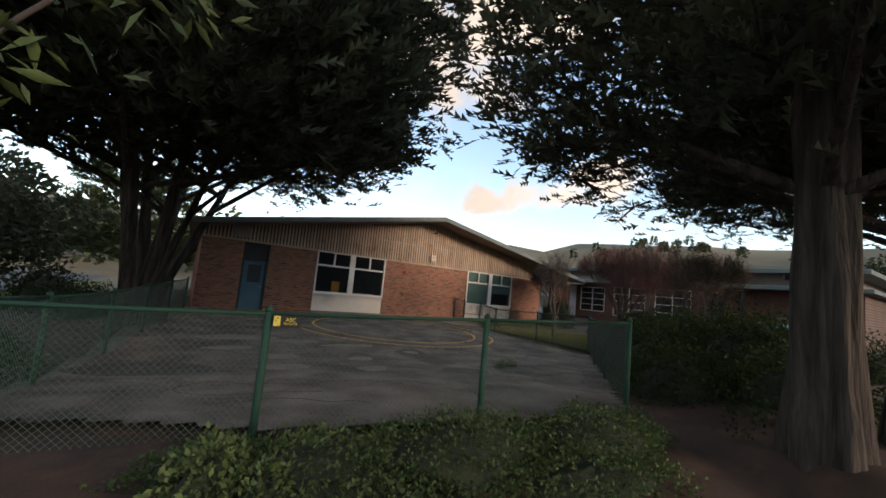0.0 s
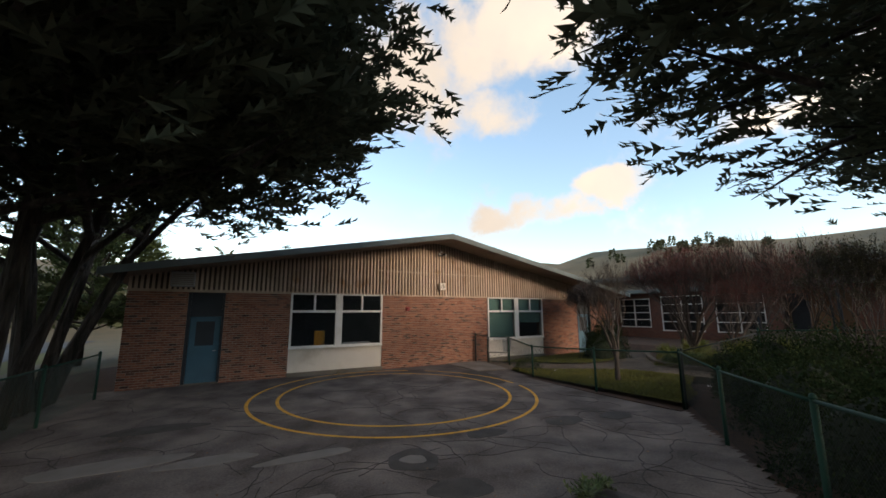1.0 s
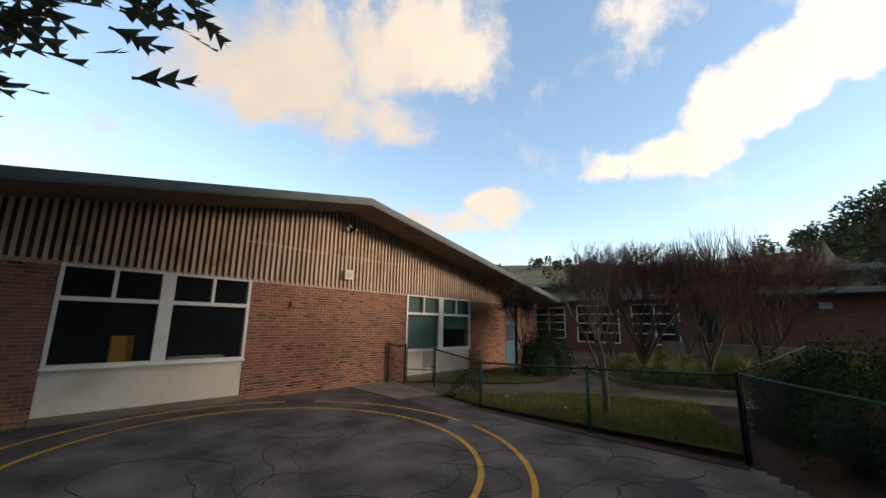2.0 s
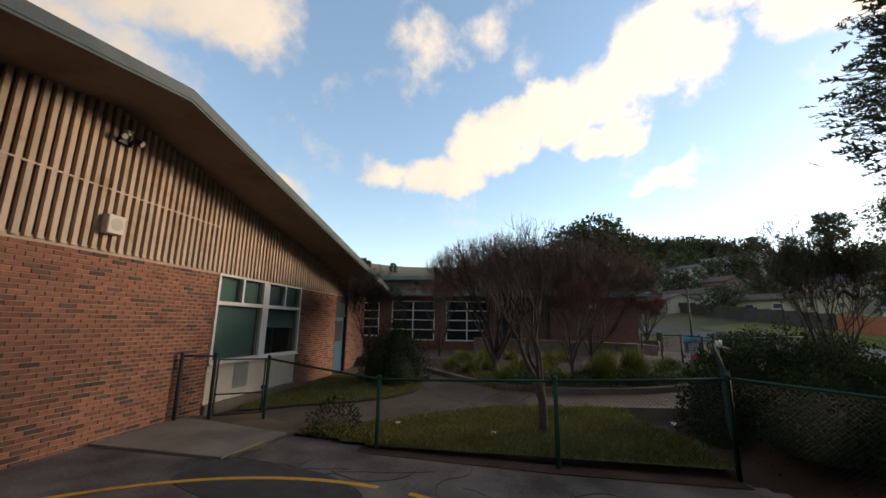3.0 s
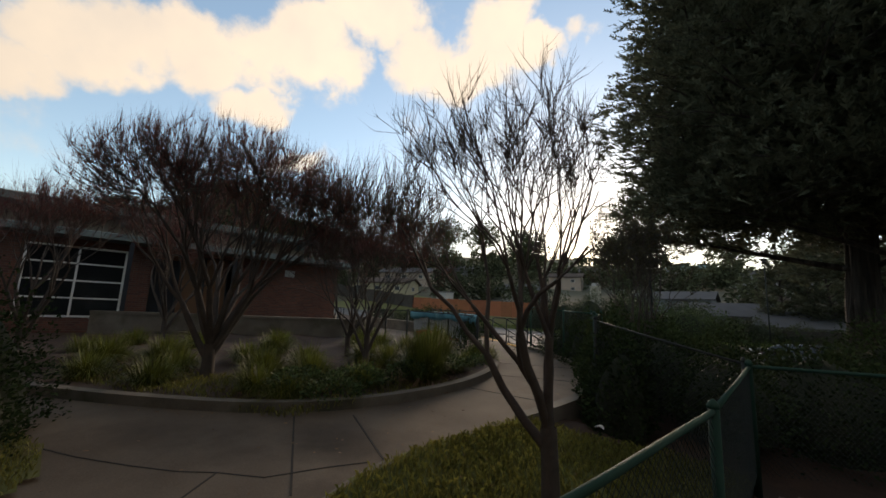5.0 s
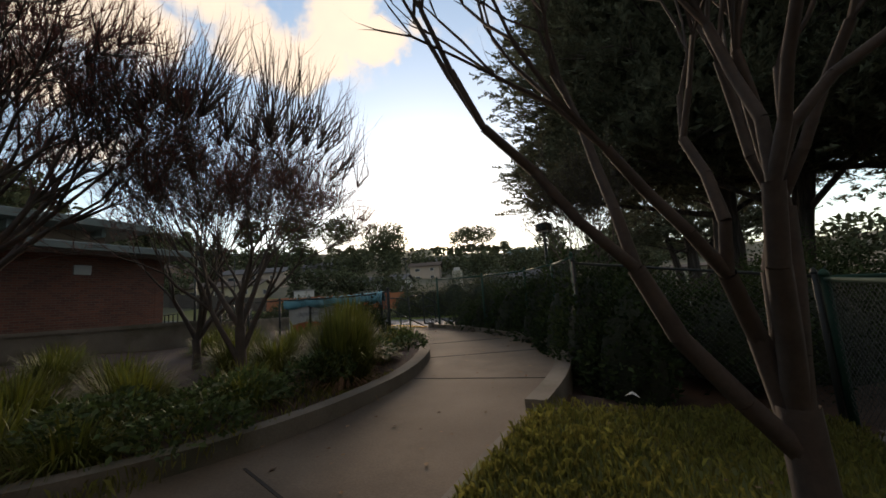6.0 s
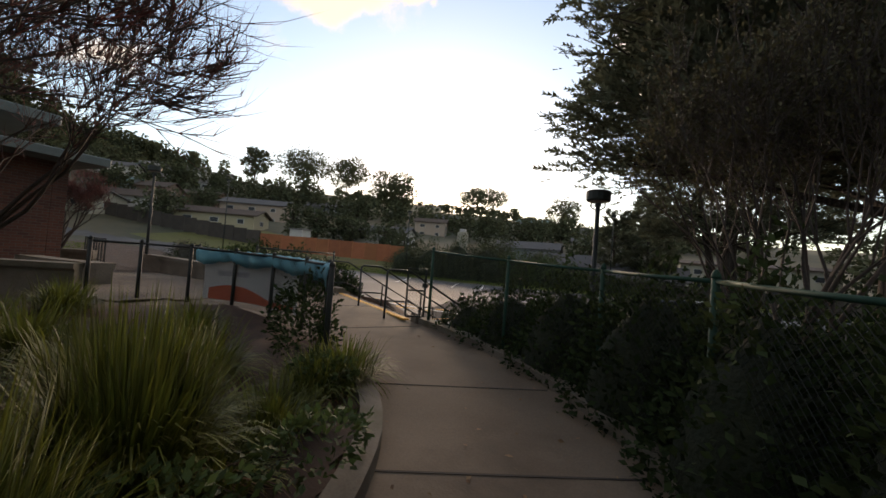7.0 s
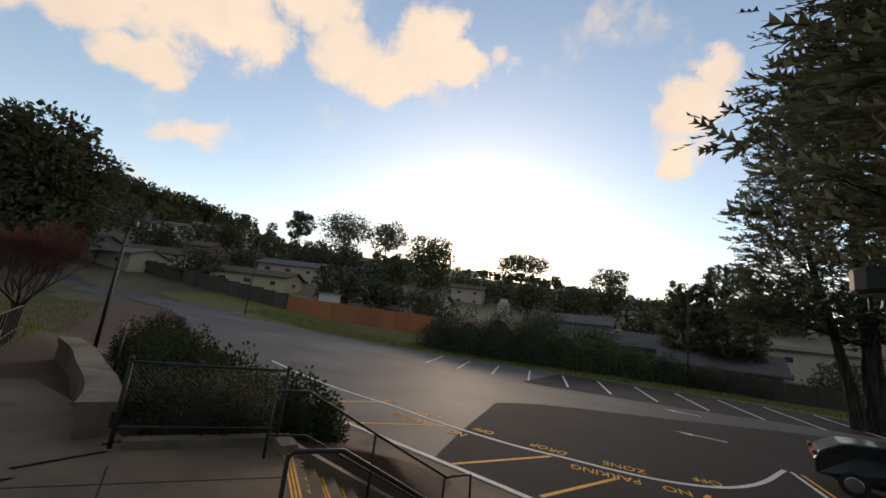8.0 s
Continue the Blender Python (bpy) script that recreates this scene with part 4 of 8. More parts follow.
def window_unit(x0, x1, blinds):
    wn = part("window", Geo().box(x0, x1, 0.035, 0.06, 0.12, 0.96), CREAM, school, "cream panel below the window")
    f = Geo()
    mid = (x0 + x1) / 2
    z0, zt, z1 = 0.98, 2.24, 2.95
    lx = [(x0, x0 + 0.07), (mid - 0.13, mid + 0.13), (x1 - 0.07, x1)]
    for a, b in lx:
        f.box(a, b, -0.028, 0.12, z0 - 0.02, z1)
    for a, b in ((x0 + 0.07, mid - 0.13), (mid + 0.13, x1 - 0.07)):
        f.box(a, b, -0.02, 0.11, z0, z0 + 0.06)
        f.box(a, b, -0.02, 0.11, zt, zt + 0.085)
        f.box(a, b, -0.02, 0.11, z1 - 0.055, z1)
        c = (a + b) / 2
        f.box(c - 0.035, c + 0.035, -0.018, 0.10, zt + 0.085, z1 - 0.055)
    part("frame", f, WHITE, wn, "white painted window frame")
    part("sill", Geo().soft_box(x0 - 0.02, x1 + 0.02, -0.06, 0.03, 0.94, 0.985, 0.008), WHITE, wn)
    part("ledge", Geo().soft_box(x0 - 0.03, x1 + 0.03, -0.07, 0.05, -0.1, 0.13, 0.02), KERB, wn, "concrete footing ledge")
    for a, b in ((x0 + 0.07, mid - 0.13), (mid + 0.13, x1 - 0.07)):
        c = (a + b) / 2
        for pa, pb, pz0, pz1 in ((a, b, z0 + 0.06, zt), (a, c - 0.035, zt + 0.085, z1 - 0.055), (c + 0.035, b, zt + 0.085, z1 - 0.055)):
            p = part("pane", Geo().box(pa, pb, 0.035, 0.041, pz0, pz1), GLASS, wn)
            p.visible_shadow = False
    for a, b, zb, zt2 in blinds:
        g = Geo()
        z = zb
        while z < zt2:
            g.box(a, b, 0.125, 0.131, z, min(z + 0.021, zt2))
            z += 0.025
        g.box(a, b, 0.134, 0.138, zb, zt2)
        part("blind", g, BLIND, wn, "pale teal slatted blind")
    return wn


window_unit(*WINS[0], [])
wb = window_unit(*WINS[1], [(12.35, 13.92, 1.04, 2.24), (12.35, 13.92, 2.33, 2.89), (14.22, 15.8, 1.72, 2.24), (14.22, 15.8, 2.33, 2.89)])
g = Geo()
for k in range(11):
    g.box(13.2, 13.66, 0.018, 0.034, 0.37 + 0.047 * k, 0.395 + 0.047 * k)
g.box(13.17, 13.69, 0.024, 0.034, 0.34, 0.91)
part("vent_grille", g, GREYBOX, wb, "grey louvred vent")
# things seen inside the first classroom
for nm, b, m, lb in (("desk", (3.6, 4.9, 0.7, 1.3, 0.08, 0.80), OLDWOOD, "low desk inside the classroom window"), ("yellow_chair", (4.35, 4.75, 0.55, 0.62, 0.8, 1.55), YELLOW, "yellow chair back behind the window"), ("paper_stack", (5.4, 6.6, 0.45, 0.7, 0.98, 1.07), POSTER, "papers on the inner window ledge")):
    part(nm, Geo().soft_box(*b, 0.02), m, None)
    tagged(bpy.data.objects[nm], lb, nm.replace("_", " "))


def door_unit(x0, x1, flip):
    d = part("door", Geo().soft_box(x0 + 0.10, x1 - 0.07, 0.13, 0.175, 0.03, 2.12, 0.004), TEAL, school, "teal painted steel door")
    f = Geo()
    f.box(x0, x0 + 0.09, 0.02, 0.22, 0, TOP)
    f.box(x1 - 0.06, x1, 0.02, 0.22, 0, TOP)
    f.box(x0 + 0.09, x1 - 0.06, 0.04, 0.2, 2.13, 2.19)
    part("door_frame", f, DARKTRIM, d, "dark door frame")
    part("transom_panel", Geo().box(x0 + 0.09, x1 - 0.06, 0.10, 0.14, 2.19, TOP), DARKTRIM, d, "dark panel over the door")
    g = Geo()
    a, b = x0 + 0.24, x1 - 0.20
    for bx in ((a, b, 1.15, 1.19), (a, b, 1.96, 2.0), (a, a + 0.04, 1.19, 1.96), (b - 0.04, b, 1.19, 1.96)):
        g.box(bx[0], bx[1], 0.115, 0.13, bx[2], bx[3])
    part("vision_frame", g, TEAL, d)
    part("pane", Geo().box(a + 0.04, b - 0.04, 0.120, 0.128, 1.19, 1.96), DARKTRIM, d, "dark glass in the door")
    hx = x1 - 0.15 if not flip else x0 + 0.18
    part("door_handle", Geo().tube([(hx, 0.13, 1.02), (hx, 0.06, 1.02), (hx - 0.1, 0.06, 1.02)], 0.011, 8), ALLOY, d, "steel lever handle")
    part("kick_sill", Geo().box(x0, x1, -0.05, 0.24, -0.1, 0.025), KERB, d)
    return d


door_unit(*DOORS[0], False)
door_unit(*DOORS[1], True)


def louvre_box(x0, x1, z0, z1, y0):
    b = thing("air_unit", "grey metal air unit fixed to the battens", "air unit", group="air units on the gable")
    part("casing", Geo().soft_box(x0, x1, y0, -0.056, z0, z1, 0.012), GREYBOX, b)
    g = Geo()
    n = 6
    for k in range(n):
        z = z0 + 0.05 + (z1 - z0 - 0.1) * k / n
        g.box(x0 + 0.04, x1 - 0.04, y0 - 0.008, y0 - 0.0005, z, z + 0.03)
    part("grille", g, SOFFIT, b)
    return b


louvre_box(-0.28, 0.36, 3.06, 3.52, -0.42)
louvre_box(19.5, 20.1, 3.06, 3.5, -0.36)
sp = thing("wall_speaker", "square beige loudspeaker box on the battens", "speaker")
part("box", Geo().soft_box(9.52, 9.80, -0.20, -0.056, 3.22, 3.52, 0.012), CREAM, sp)
g = Geo()
for r, n in ((0.03, 6), (0.06, 10), (0.09, 14)):
    for k in range(n):
        a = 2 * math.pi * k / n
        cx, cz = 9.66 + r * math.cos(a), 3.37 + r * math.sin(a)
        g.box(cx - 0.008, cx + 0.008, -0.204, -0.2005, cz - 0.008, cz + 0.008)
part("grille_holes", g, BLACK, sp)
fl = thing("flood_light", "black twin floodlight under the gable", "flood light")
part("base", Geo().soft_box(9.50, 9.74, -0.12, -0.056, 4.74, 4.82, 0.01), BLACK, fl)
for dx in (-0.09, 0.09):
    h = part("lamp_head", Geo().tube([(9.62 + dx, -0.1, 4.80), (9.62 + dx * 1.4, -0.2, 4.84), (9.62 + dx * 1.7, -0.27, 4.80)], [0.03, 0.05, 0.06], 10), BLACK, fl)
    part("lens", Geo().tube([(9.62 + dx * 1.7, -0.268, 4.801), (9.62 + dx * 1.75, -0.285, 4.79)], [0.05, 0.045], 10), LENSGLASS, h)
part("sensor", Geo().soft_box(9.57, 9.67, -0.19, -0.12, 4.88, 4.98, 0.012), WHITE, fl, "white detector eye")
fa = thing("fire_bell", "small red fire alarm box on the brick", "fire alarm")
part("box", Geo().soft_box(7.93, 8.11, -0.075, -0.001, 2.30, 2.47, 0.01), REDBOX, fa)
part("horn", Geo().tube([(8.02, -0.0755, 2.385), (8.02, -0.10, 2.385)], [0.055, 0.05], 12), REDBOX, fa)

# ---- east wing ----
wing = thing("school_wing", "long flat-roofed brick school wing behind the garden", "building")
EX, Z0 = 28.0, 0.35
WX = [(-5.35, -2.8, 1.0, 3.3), (-2.1, 0.6, 1.0, 3.3), (1.4, 3.8, 1.2, 3.2), (-8.9, -6.1, 0.45, 3.4)]
g = Geo()
y = -13.4
for a, b, za, zb in sorted(WX):
    for q in ((y, a, -0.3, 3.55), (a, b, -0.3, za), (a, b, zb, 3.55)):
        part("wall", Geo().box(EX + 0.01, EX + 0.3, *q), WINGBRICK, wing, "red brick wall")
    y = b
part("wall", Geo().box(EX + 0.01, EX + 0.3, y, 16, -0.3, 3.55), WINGBRICK, wing, "red brick wall")
part("end_wall", Geo().box(EX, EX + 16, -13.7, -13.4, -0.3, 3.55), WINGBRICK, wing)
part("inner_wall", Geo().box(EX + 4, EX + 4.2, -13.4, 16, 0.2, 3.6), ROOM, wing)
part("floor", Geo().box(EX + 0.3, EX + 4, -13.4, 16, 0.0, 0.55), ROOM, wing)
part("canopy", Geo().soft_box(EX - 1.0, EX + 16, -14.2, 16.5, 3.56, 3.78, 0.03), FASCIA, wing, "thin lower roof edge")
part("clerestory_wall", Geo().box(EX + 2.2, EX + 16, -12.8, 15.5, 3.78, 4.75), SOFFIT, wing)
part("roof", Geo().soft_box(EX + 1.0, EX + 17, -13.8, 16.6, 4.75, 5.02, 0.03), FASCIA, wing, "flat upper roof")
for k in range(12):
    yy = -12.4 + 2.4 * k
    part("bracket", Geo().box(EX + 1.4, EX + 2.2, yy - 0.06, yy + 0.06, 4.45, 4.74), FASCIA, wing)
for a, b, za, zb in WX[:3]:
    wn = part("window", Geo().box(EX - 0.03, EX + 0.1, a, b, za - 0.06, za), WHITE, wing, "white steel window with many bars")
    f = Geo()
    for c in (a, (a + b) / 2 - 0.03, b - 0.06):
        f.box(EX - 0.01, EX + 0.08, c, c + 0.06, za, zb)
    for r in range(1, 4):
        z = za + (zb - za) * r / 4
        f.box(EX - 0.005, EX + 0.06, a + 0.06, b - 0.06, z - 0.025, z + 0.025)
    f.box(EX - 0.01, EX + 0.08, a + 0.06, b - 0.06, zb - 0.06, zb)
    part("frame", f, WHITE, wn)
    for r in range(4):
        for ca, cb in ((a + 0.06, (a + b) / 2 - 0.03), ((a + b) / 2 + 0.03, b - 0.06)):
            p = part("pane", Geo().box(EX + 0.03, EX + 0.036, ca, cb, za + (zb - za) * r / 4 + 0.025, za + (zb - za) * (r + 1) / 4 - 0.025), GLASS, wn)
            p.visible_shadow = False
a, b, za, zb = WX[3]
en = part("door", Geo().box(EX + 0.7, EX + 0.76, a, b, za, zb), mat("plywood", (0.20, 0.11, 0.06), (0.15, 0.08, 0.045), 0.7, 1, 20), wing, "brown wooden entrance doors")
g = Geo()
for c in (a, a + 0.9, a + 1.8, b - 0.08):
    g.box(EX + 0.62, EX + 0.7, c, c + 0.08, za, zb)
part("door_frame", g, DARKTRIM, en)
part("pane", Geo().box(EX + 0.68, EX + 0.69, b - 0.95, b - 0.1, za + 0.2, zb - 0.2), DARKTRIM, en, "dark glass side light")
part("porch_post", Geo().box(EX - 0.95, EX - 0.83, -5.4, -5.28, 0.6, 3.56), DARKTRIM, wing)
part("porch_post", Geo().box(EX - 0.95, EX - 0.83, -8.7, -8.58, 0.6, 3.56), DARKTRIM, wing)
ns = thing("notice_plate", "small pale notice plate on brick", "sign")
part("plate", Geo().soft_box(EX - 0.03, EX + 0.008, -11.5, -11.05, 2.9, 3.2, 0.005), POSTER, ns)
# link between the wings: short white-fronted passage with a blue door
link = thing("link_passage", "white-fronted passage with a blue door between brick wings", "building")
part("wall", Geo().box(21.05, 27.9, 4.2, 4.4, 0, 3.3), WHITE, link)
part("roof", Geo().soft_box(20.6, 27.6, 3.2, 8.0, 3.3, 3.5, 0.03), FASCIA, link)
dd = part("door", Geo().soft_box(22.3, 23.2, 4.13, 4.19, 0.28, 2.35, 0.005), mat("blue_door_paint", (0.06, 0.12, 0.22), None, 0.5), link, "blue door")
part("pane", Geo().box(22.5, 23.0, 4.12, 4.129, 1.4, 2.2), DARKTRIM, dd)
for x0 in (24.0, 25.7):
    wn = part("window", Geo().box(x0, x0 + 1.3, 4.15, 4.19, 1.3, 2.9), WHITE, link)
    for c in (0, 1):
        part("pane", Geo().box(x0 + 0.08 + 0.62 * c, x0 + 0.6 + 0.62 * c, 4.14, 4.149, 1.4, 2.8), DARKTRIM, wn)

# patio and its curved retaining wall
patio = part("patio", sheet("patio_slab", np.arange(20.5, 28.2, 0.3), np.arange(-16.4, -4.5, 0.3), lambda x, y: 0 * x + 0.604, CONCRETE, lambda x, y: inside([(22.21, -12.19), (23.51, -10.90), (24.67, -8.96), (25.79, -6.87), (26.36, -5.56), (27.88, -5.71), (28.46, -16.26), (23.08, -16.01), (22.89, -15.05), (21.64, -13.44)], x, y)).data, CONCRETE)
bpy.data.objects.remove(bpy.data.objects["patio_slab"])
tagged(patio, "pale concrete patio before the brick wing", "patio", kind="structure")
rw = thing("retaining_wall", "curved low concrete retaining wall with pale cap", "wall", kind="structure")
arc = [(p.x, p.y) for p in spline([(27.14, -4.63, 0), (26.51, -5.73, 0), (25.81, -7.19, 0), (24.76, -8.96, 0), (23.66, -10.57, 0), (22.37, -11.89, 0)], 5)]
part("wall", Geo().strip(arc, 0.26, 0.1, 1.12), KERB, rw)
part("cap", Geo().strip(arc, 0.34, 1.12, 1.21), KERB, rw, "pale concrete cap")

# ---- chain-link fences ----
def mesh_panel(p0, p1, z0, z1, wire, pitch=0.062, r=0.0022):
    """Diagonal wires both ways between two posts; z0, z1 at either end."""
    p0, p1 = Vector(p0), Vector(p1)
    L = (p1 - p0).length
    d = (p1 - p0) / L
    nrm = Vector((-d.y, d.x))
    H = max(z1[0] - z0[0], z1[1] - z0[1])
    vs, ts = [], []

    def put(s, h):
        b = z0[0] + (z0[1] - z0[0]) * s / L
        t = z1[0] + (z1[1] - z1[0]) * s / L
        q = p0 + d * s
        return q, b + (t - b) * h / H

    for way in (1, -1):
        k = -int(H / pitch) - 1
        while k * pitch < L:
            s0, s1 = k * pitch, k * pitch + H
            a0, a1 = max(s0, 0), min(s1, L)
            if a1 - a0 > 0.01:
                h0, h1 = (a0 - s0), (a1 - s0)
                if way < 0:
                    h0, h1 = H - h0, H - h1
                ends = []
                for s, h in ((a0, h0), (a1, h1)):
                    q, z = put(s, h)
                    off = nrm * (0.003 * way)
                    ends.append(Vector((q.x + off.x, q.y + off.y, z)))
                ax = (ends[1] - ends[0]).normalized()
                u = Vector((nrm.x, nrm.y, 0))
                w = ax.cross(u)
                n = len(vs)
                for e in ends:
                    for m in range(3):
                        ang = 2.094 * m
                        vs.append(e + (u * math.cos(ang) + w * math.sin(ang)) * r)
                for m in range(3):
                    o = (m + 1) % 3
                    ts += [(n + m, n + o, n + 3 + o), (n + m, n + 3 + o, n + 3 + m)]
            k += 1
    return np_mesh("wire_mesh", [tuple(v) for v in vs], ts)


def fence(name, label, pts, height, paint, wire, post_r=0.035, rail_r=0.021, group="", bottom=0.05, caps=True, rail=True):
    """pts: x, y, ground height of each post."""
    f = thing(name, label, "fence", group=group)
    for i, (x, y, z) in enumerate(pts):
        p = part("post", Geo().tube([(x, y, z - 0.3), (x, y, z + height + 0.01)], post_r, 10), paint, f, smooth=True)
        if caps:
            part("post_cap", Geo().tube([(x, y, z + height + 0.01), (x, y, z + height + 0.03), (x, y, z + height + 0.055), (x, y, z + height + 0.07)], [post_r * 1.12, post_r * 1.1, post_r * 0.75, 0.008], 10), paint, p, smooth=True)
    for (ax, ay, az), (bx, by, bz) in zip(pts, pts[1:]):
        if rail:
            part("top_rail", Geo().tube([(ax, ay, az + height - 0.01), ((ax + bx) / 2, (ay + by) / 2, (az + bz) / 2 + height - 0.016), (bx, by, bz + height - 0.01)], rail_r, 8), paint, f, smooth=True)
        part("wire_mesh", mesh_panel((ax, ay), (bx, by), (az + bottom, bz + bottom), (az + height - 0.01, bz + height - 0.01), wire), wire, f)
    return f


front = fence("chain_link_fence", "green vinyl chain-link fence before the school yard", [(-5.9, -13.6, -0.05), (-3.4, -14.0, 0.0), (-0.92, -14.4, 0.05), (1.5, -14.8, 0.13), (3.9, -15.2, 0.22)], 1.20, GREENMETAL, WIRE, 0.038)
fence("chain_link_fence", "green vinyl chain-link fence along a bushy bank", [(3.9, -15.2, 0.22), (6.25, -13.3, 0.05), (8.6, -11.38, -0.05), (10.94, -9.46, 0.0)], 1.20, GREENMETAL, WIREDARK)
fence("chain_link_fence", "dark green chain-link fence between yard and lawn", [(10.94, -9.46, 0.0), (10.82, -7.04, -0.10), (10.98, -4.25, -0.20), (12.35, -1.37, -0.06)], 1.19, GREENMETAL, WIREDARK)
fence("chain_link_fence", "short dark chain-link fence by the brick wall", [(11.45, -0.1, 0.04), (11.8, -0.55, 0.02)], 1.18, BLACKMETAL, WIREDARK)
fence("chain_link_fence", "low chain-link fence overgrown by hedge", [(10.99, -9.5, 0.02), (13.10, -10.35, 0.42)], 1.20, BLACKMETAL, WIREDARK, 0.024, 0.016)
fence("chain_link_fence", "dark chain-link fence above the planted slope", [(13.12, -10.37, 0.42), (13.6, -11.75, 0.46), (14.35, -12.95, 0.48), (15.65, -14.02, 0.53), (17.35, -15.0, 0.62)], 1.28, GREENMETAL, WIREDARK, 0.027, 0.017)
fence("chain_link_fence", "dark chain-link fence with a blue cloth at the patio", [(17.05, -11.95, 0.5), (17.7, -12.65, 0.5), (18.6, -13.15, 0.5), (19.65, -13.45, 0.52), (20.7, -13.5, 0.54), (21.58, -13.22, 0.56), (22.25, -12.72, 0.56), (22.48, -12.05, 0.56)], 1.06, BLACKMETAL, WIREDARK, 0.032)
fence("chain_link_fence", "dark chain-link panel before a dense hedge", [(21.85, -17.5, 0.6), (23.05, -15.85, 0.6)], 1.10, BLACKMETAL, WIREDARK, 0.03)
fence("chain_link_fence", "green chain-link fence at the yard's street side", [(-3.4, -14.0, 0.0), (-3.1, -11.4, -0.15), (-2.75, -8.8, -0.2), (-2.4, -6.2, -0.15), (-2.0, -3.6, -0.1), (-1.6, -1.0, -0.05)], 1.20, GREENMETAL, WIRE)


def pipe_gate(a, b, z0, z1, cross):
    g = thing("metal_gate", "dark steel pipe gate with wire mesh", "gate", group="pipe gates")
    (ax, ay), (bx, by) = a, b
    d = Vector((bx - ax, by - ay)).normalized() * 0.06
    ax, ay, bx, by = ax + d.x, ay + d.y, bx - d.x, by - d.y
    part("gate_frame", Geo().tube([(ax, ay, z0), (ax, ay, z1), (bx, by, z1), (bx, by, z0), (ax, ay, z0)], 0.02, 8), BLACKMETAL, g)
    part("cross_bar", Geo().tube([(ax, ay, cross), (bx, by, cross)], 0.016, 8), BLACKMETAL, g)
    part("wire_mesh", mesh_panel((ax, ay), (bx, by), (z0, z0), (z1, z1), WIREDARK), WIREDARK, g)
    part("latch", Geo().soft_box(-0.05, 0.05, -0.03, 0.03, -0.04, 0.04, 0.006, pose(bx, by, cross + 0.1)), BLACKMETAL, g)
    return g


pipe_gate((11.8, -0.55), (12.35, -1.37), 0.06, 1.12, 0.45)
pipe_gate((17.72, -14.66), (17.38, -14.96), 0.68, 1.55, 1.15)

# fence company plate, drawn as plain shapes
plate = thing("fence_sign", "small black and yellow plate on the mesh fence", "sign", pose(-0.872, -14.465, 1.125, 0, 0, -9.4) @ Matrix.Diagonal((0.8, 0.8, 0.85, 1)))
part("plate", Geo().soft_box(-0.02, 0.30, -0.008, 0.0, 0.0, 0.13, 0.003), BLACK, plate)
part("yellow_panel", Geo().box(-0.014, 0.06, -0.013, -0.009, 0.008, 0.122), mat("sign_yellow", (0.75, 0.60, 0.10), None, 0.5), plate)
for text, x, z, size in (("ABC", 0.18, 0.082, 0.062), ("FENCE CO.", 0.18, 0.038, 0.032), ("A", 0.026, 0.098, 0.04), ("B", 0.012, 0.062, 0.04), ("C", 0.034, 0.026, 0.04)):
    cu = bpy.data.curves.new("lettering", "FONT")
    cu.body, cu.size, cu.extrude, cu.align_x, cu.align_y = text, size, 0.001, "CENTER", "CENTER"
    cu.materials.append(BLACK if len(text) == 1 else bpy.data.materials["sign_yellow"])
    ob = new("lettering", cu)
    ob.parent = plate
    ob.matrix_local = pose(x, -0.0145, z, 90, 0, 0)

# stairs and handrails
A, B = Vector((17.75, -15.05)), Vector((21.4, -17.5))
ALONG = (B - A).normalized()
DOWN = Vector((ALONG.y, -ALONG.x))
if DOWN.y > 0:
    DOWN = -DOWN
stair = thing("stairs", "concrete stairs with yellow tread strips going down to the lot", "stairs", kind="structure")
NS = 8
for k in range(NS):
    z = 0.58 - 0.162 * (k + 1)
    q = [A + DOWN * (0.31 * k), B + DOWN * (0.31 * k), B + DOWN * (0.31 * (k + 1) + 0.0), A + DOWN * (0.31 * (k + 1))]
    part("step", Geo().prism([(p.x, p.y) for p in q], -1.0, z), CONCRETE, stair)
    for s in (0.03, 0.075, 0.12):
        o = [A + DOWN * (0.31 * (k + 0) + s - 0.31 * 0), B + DOWN * (0.31 * k + s), B + DOWN * (0.31 * k + s + 0.03), A + DOWN * (0.31 * k + s + 0.03)]
        part("tread_strip", Geo().prism([(p.x, p.y) for p in o], z - 0.01, z + 0.006), YELLOW, stair, "yellow anti-slip strip")
for s in (0.03, 0.075, 0.12):
    o = [A - DOWN * (s + 0.03), B - DOWN * (s + 0.03), B - DOWN * s, A - DOWN * s]
    part("tread_strip", Geo().prism([(p.x, p.y) for p in o], 0.56, 0.587), YELLOW, stair, "yellow anti-slip strip")
for e, s in ((A, -1), (B, 1)):
    q = [e, e + ALONG * 0.2 * s, e + ALONG * 0.2 * s + DOWN * 2.5, e + DOWN * 2.5]
    n = [(p.x, p.y) for p in q]
    zs = lambda x, y, e=e: 0.70 - 0.52 * max(0, (Vector((x, y)) - e).dot(DOWN))
    part("cheek_wall", Geo().prism(n if s > 0 else n[::-1], -1.0, zs), KERB, stair)


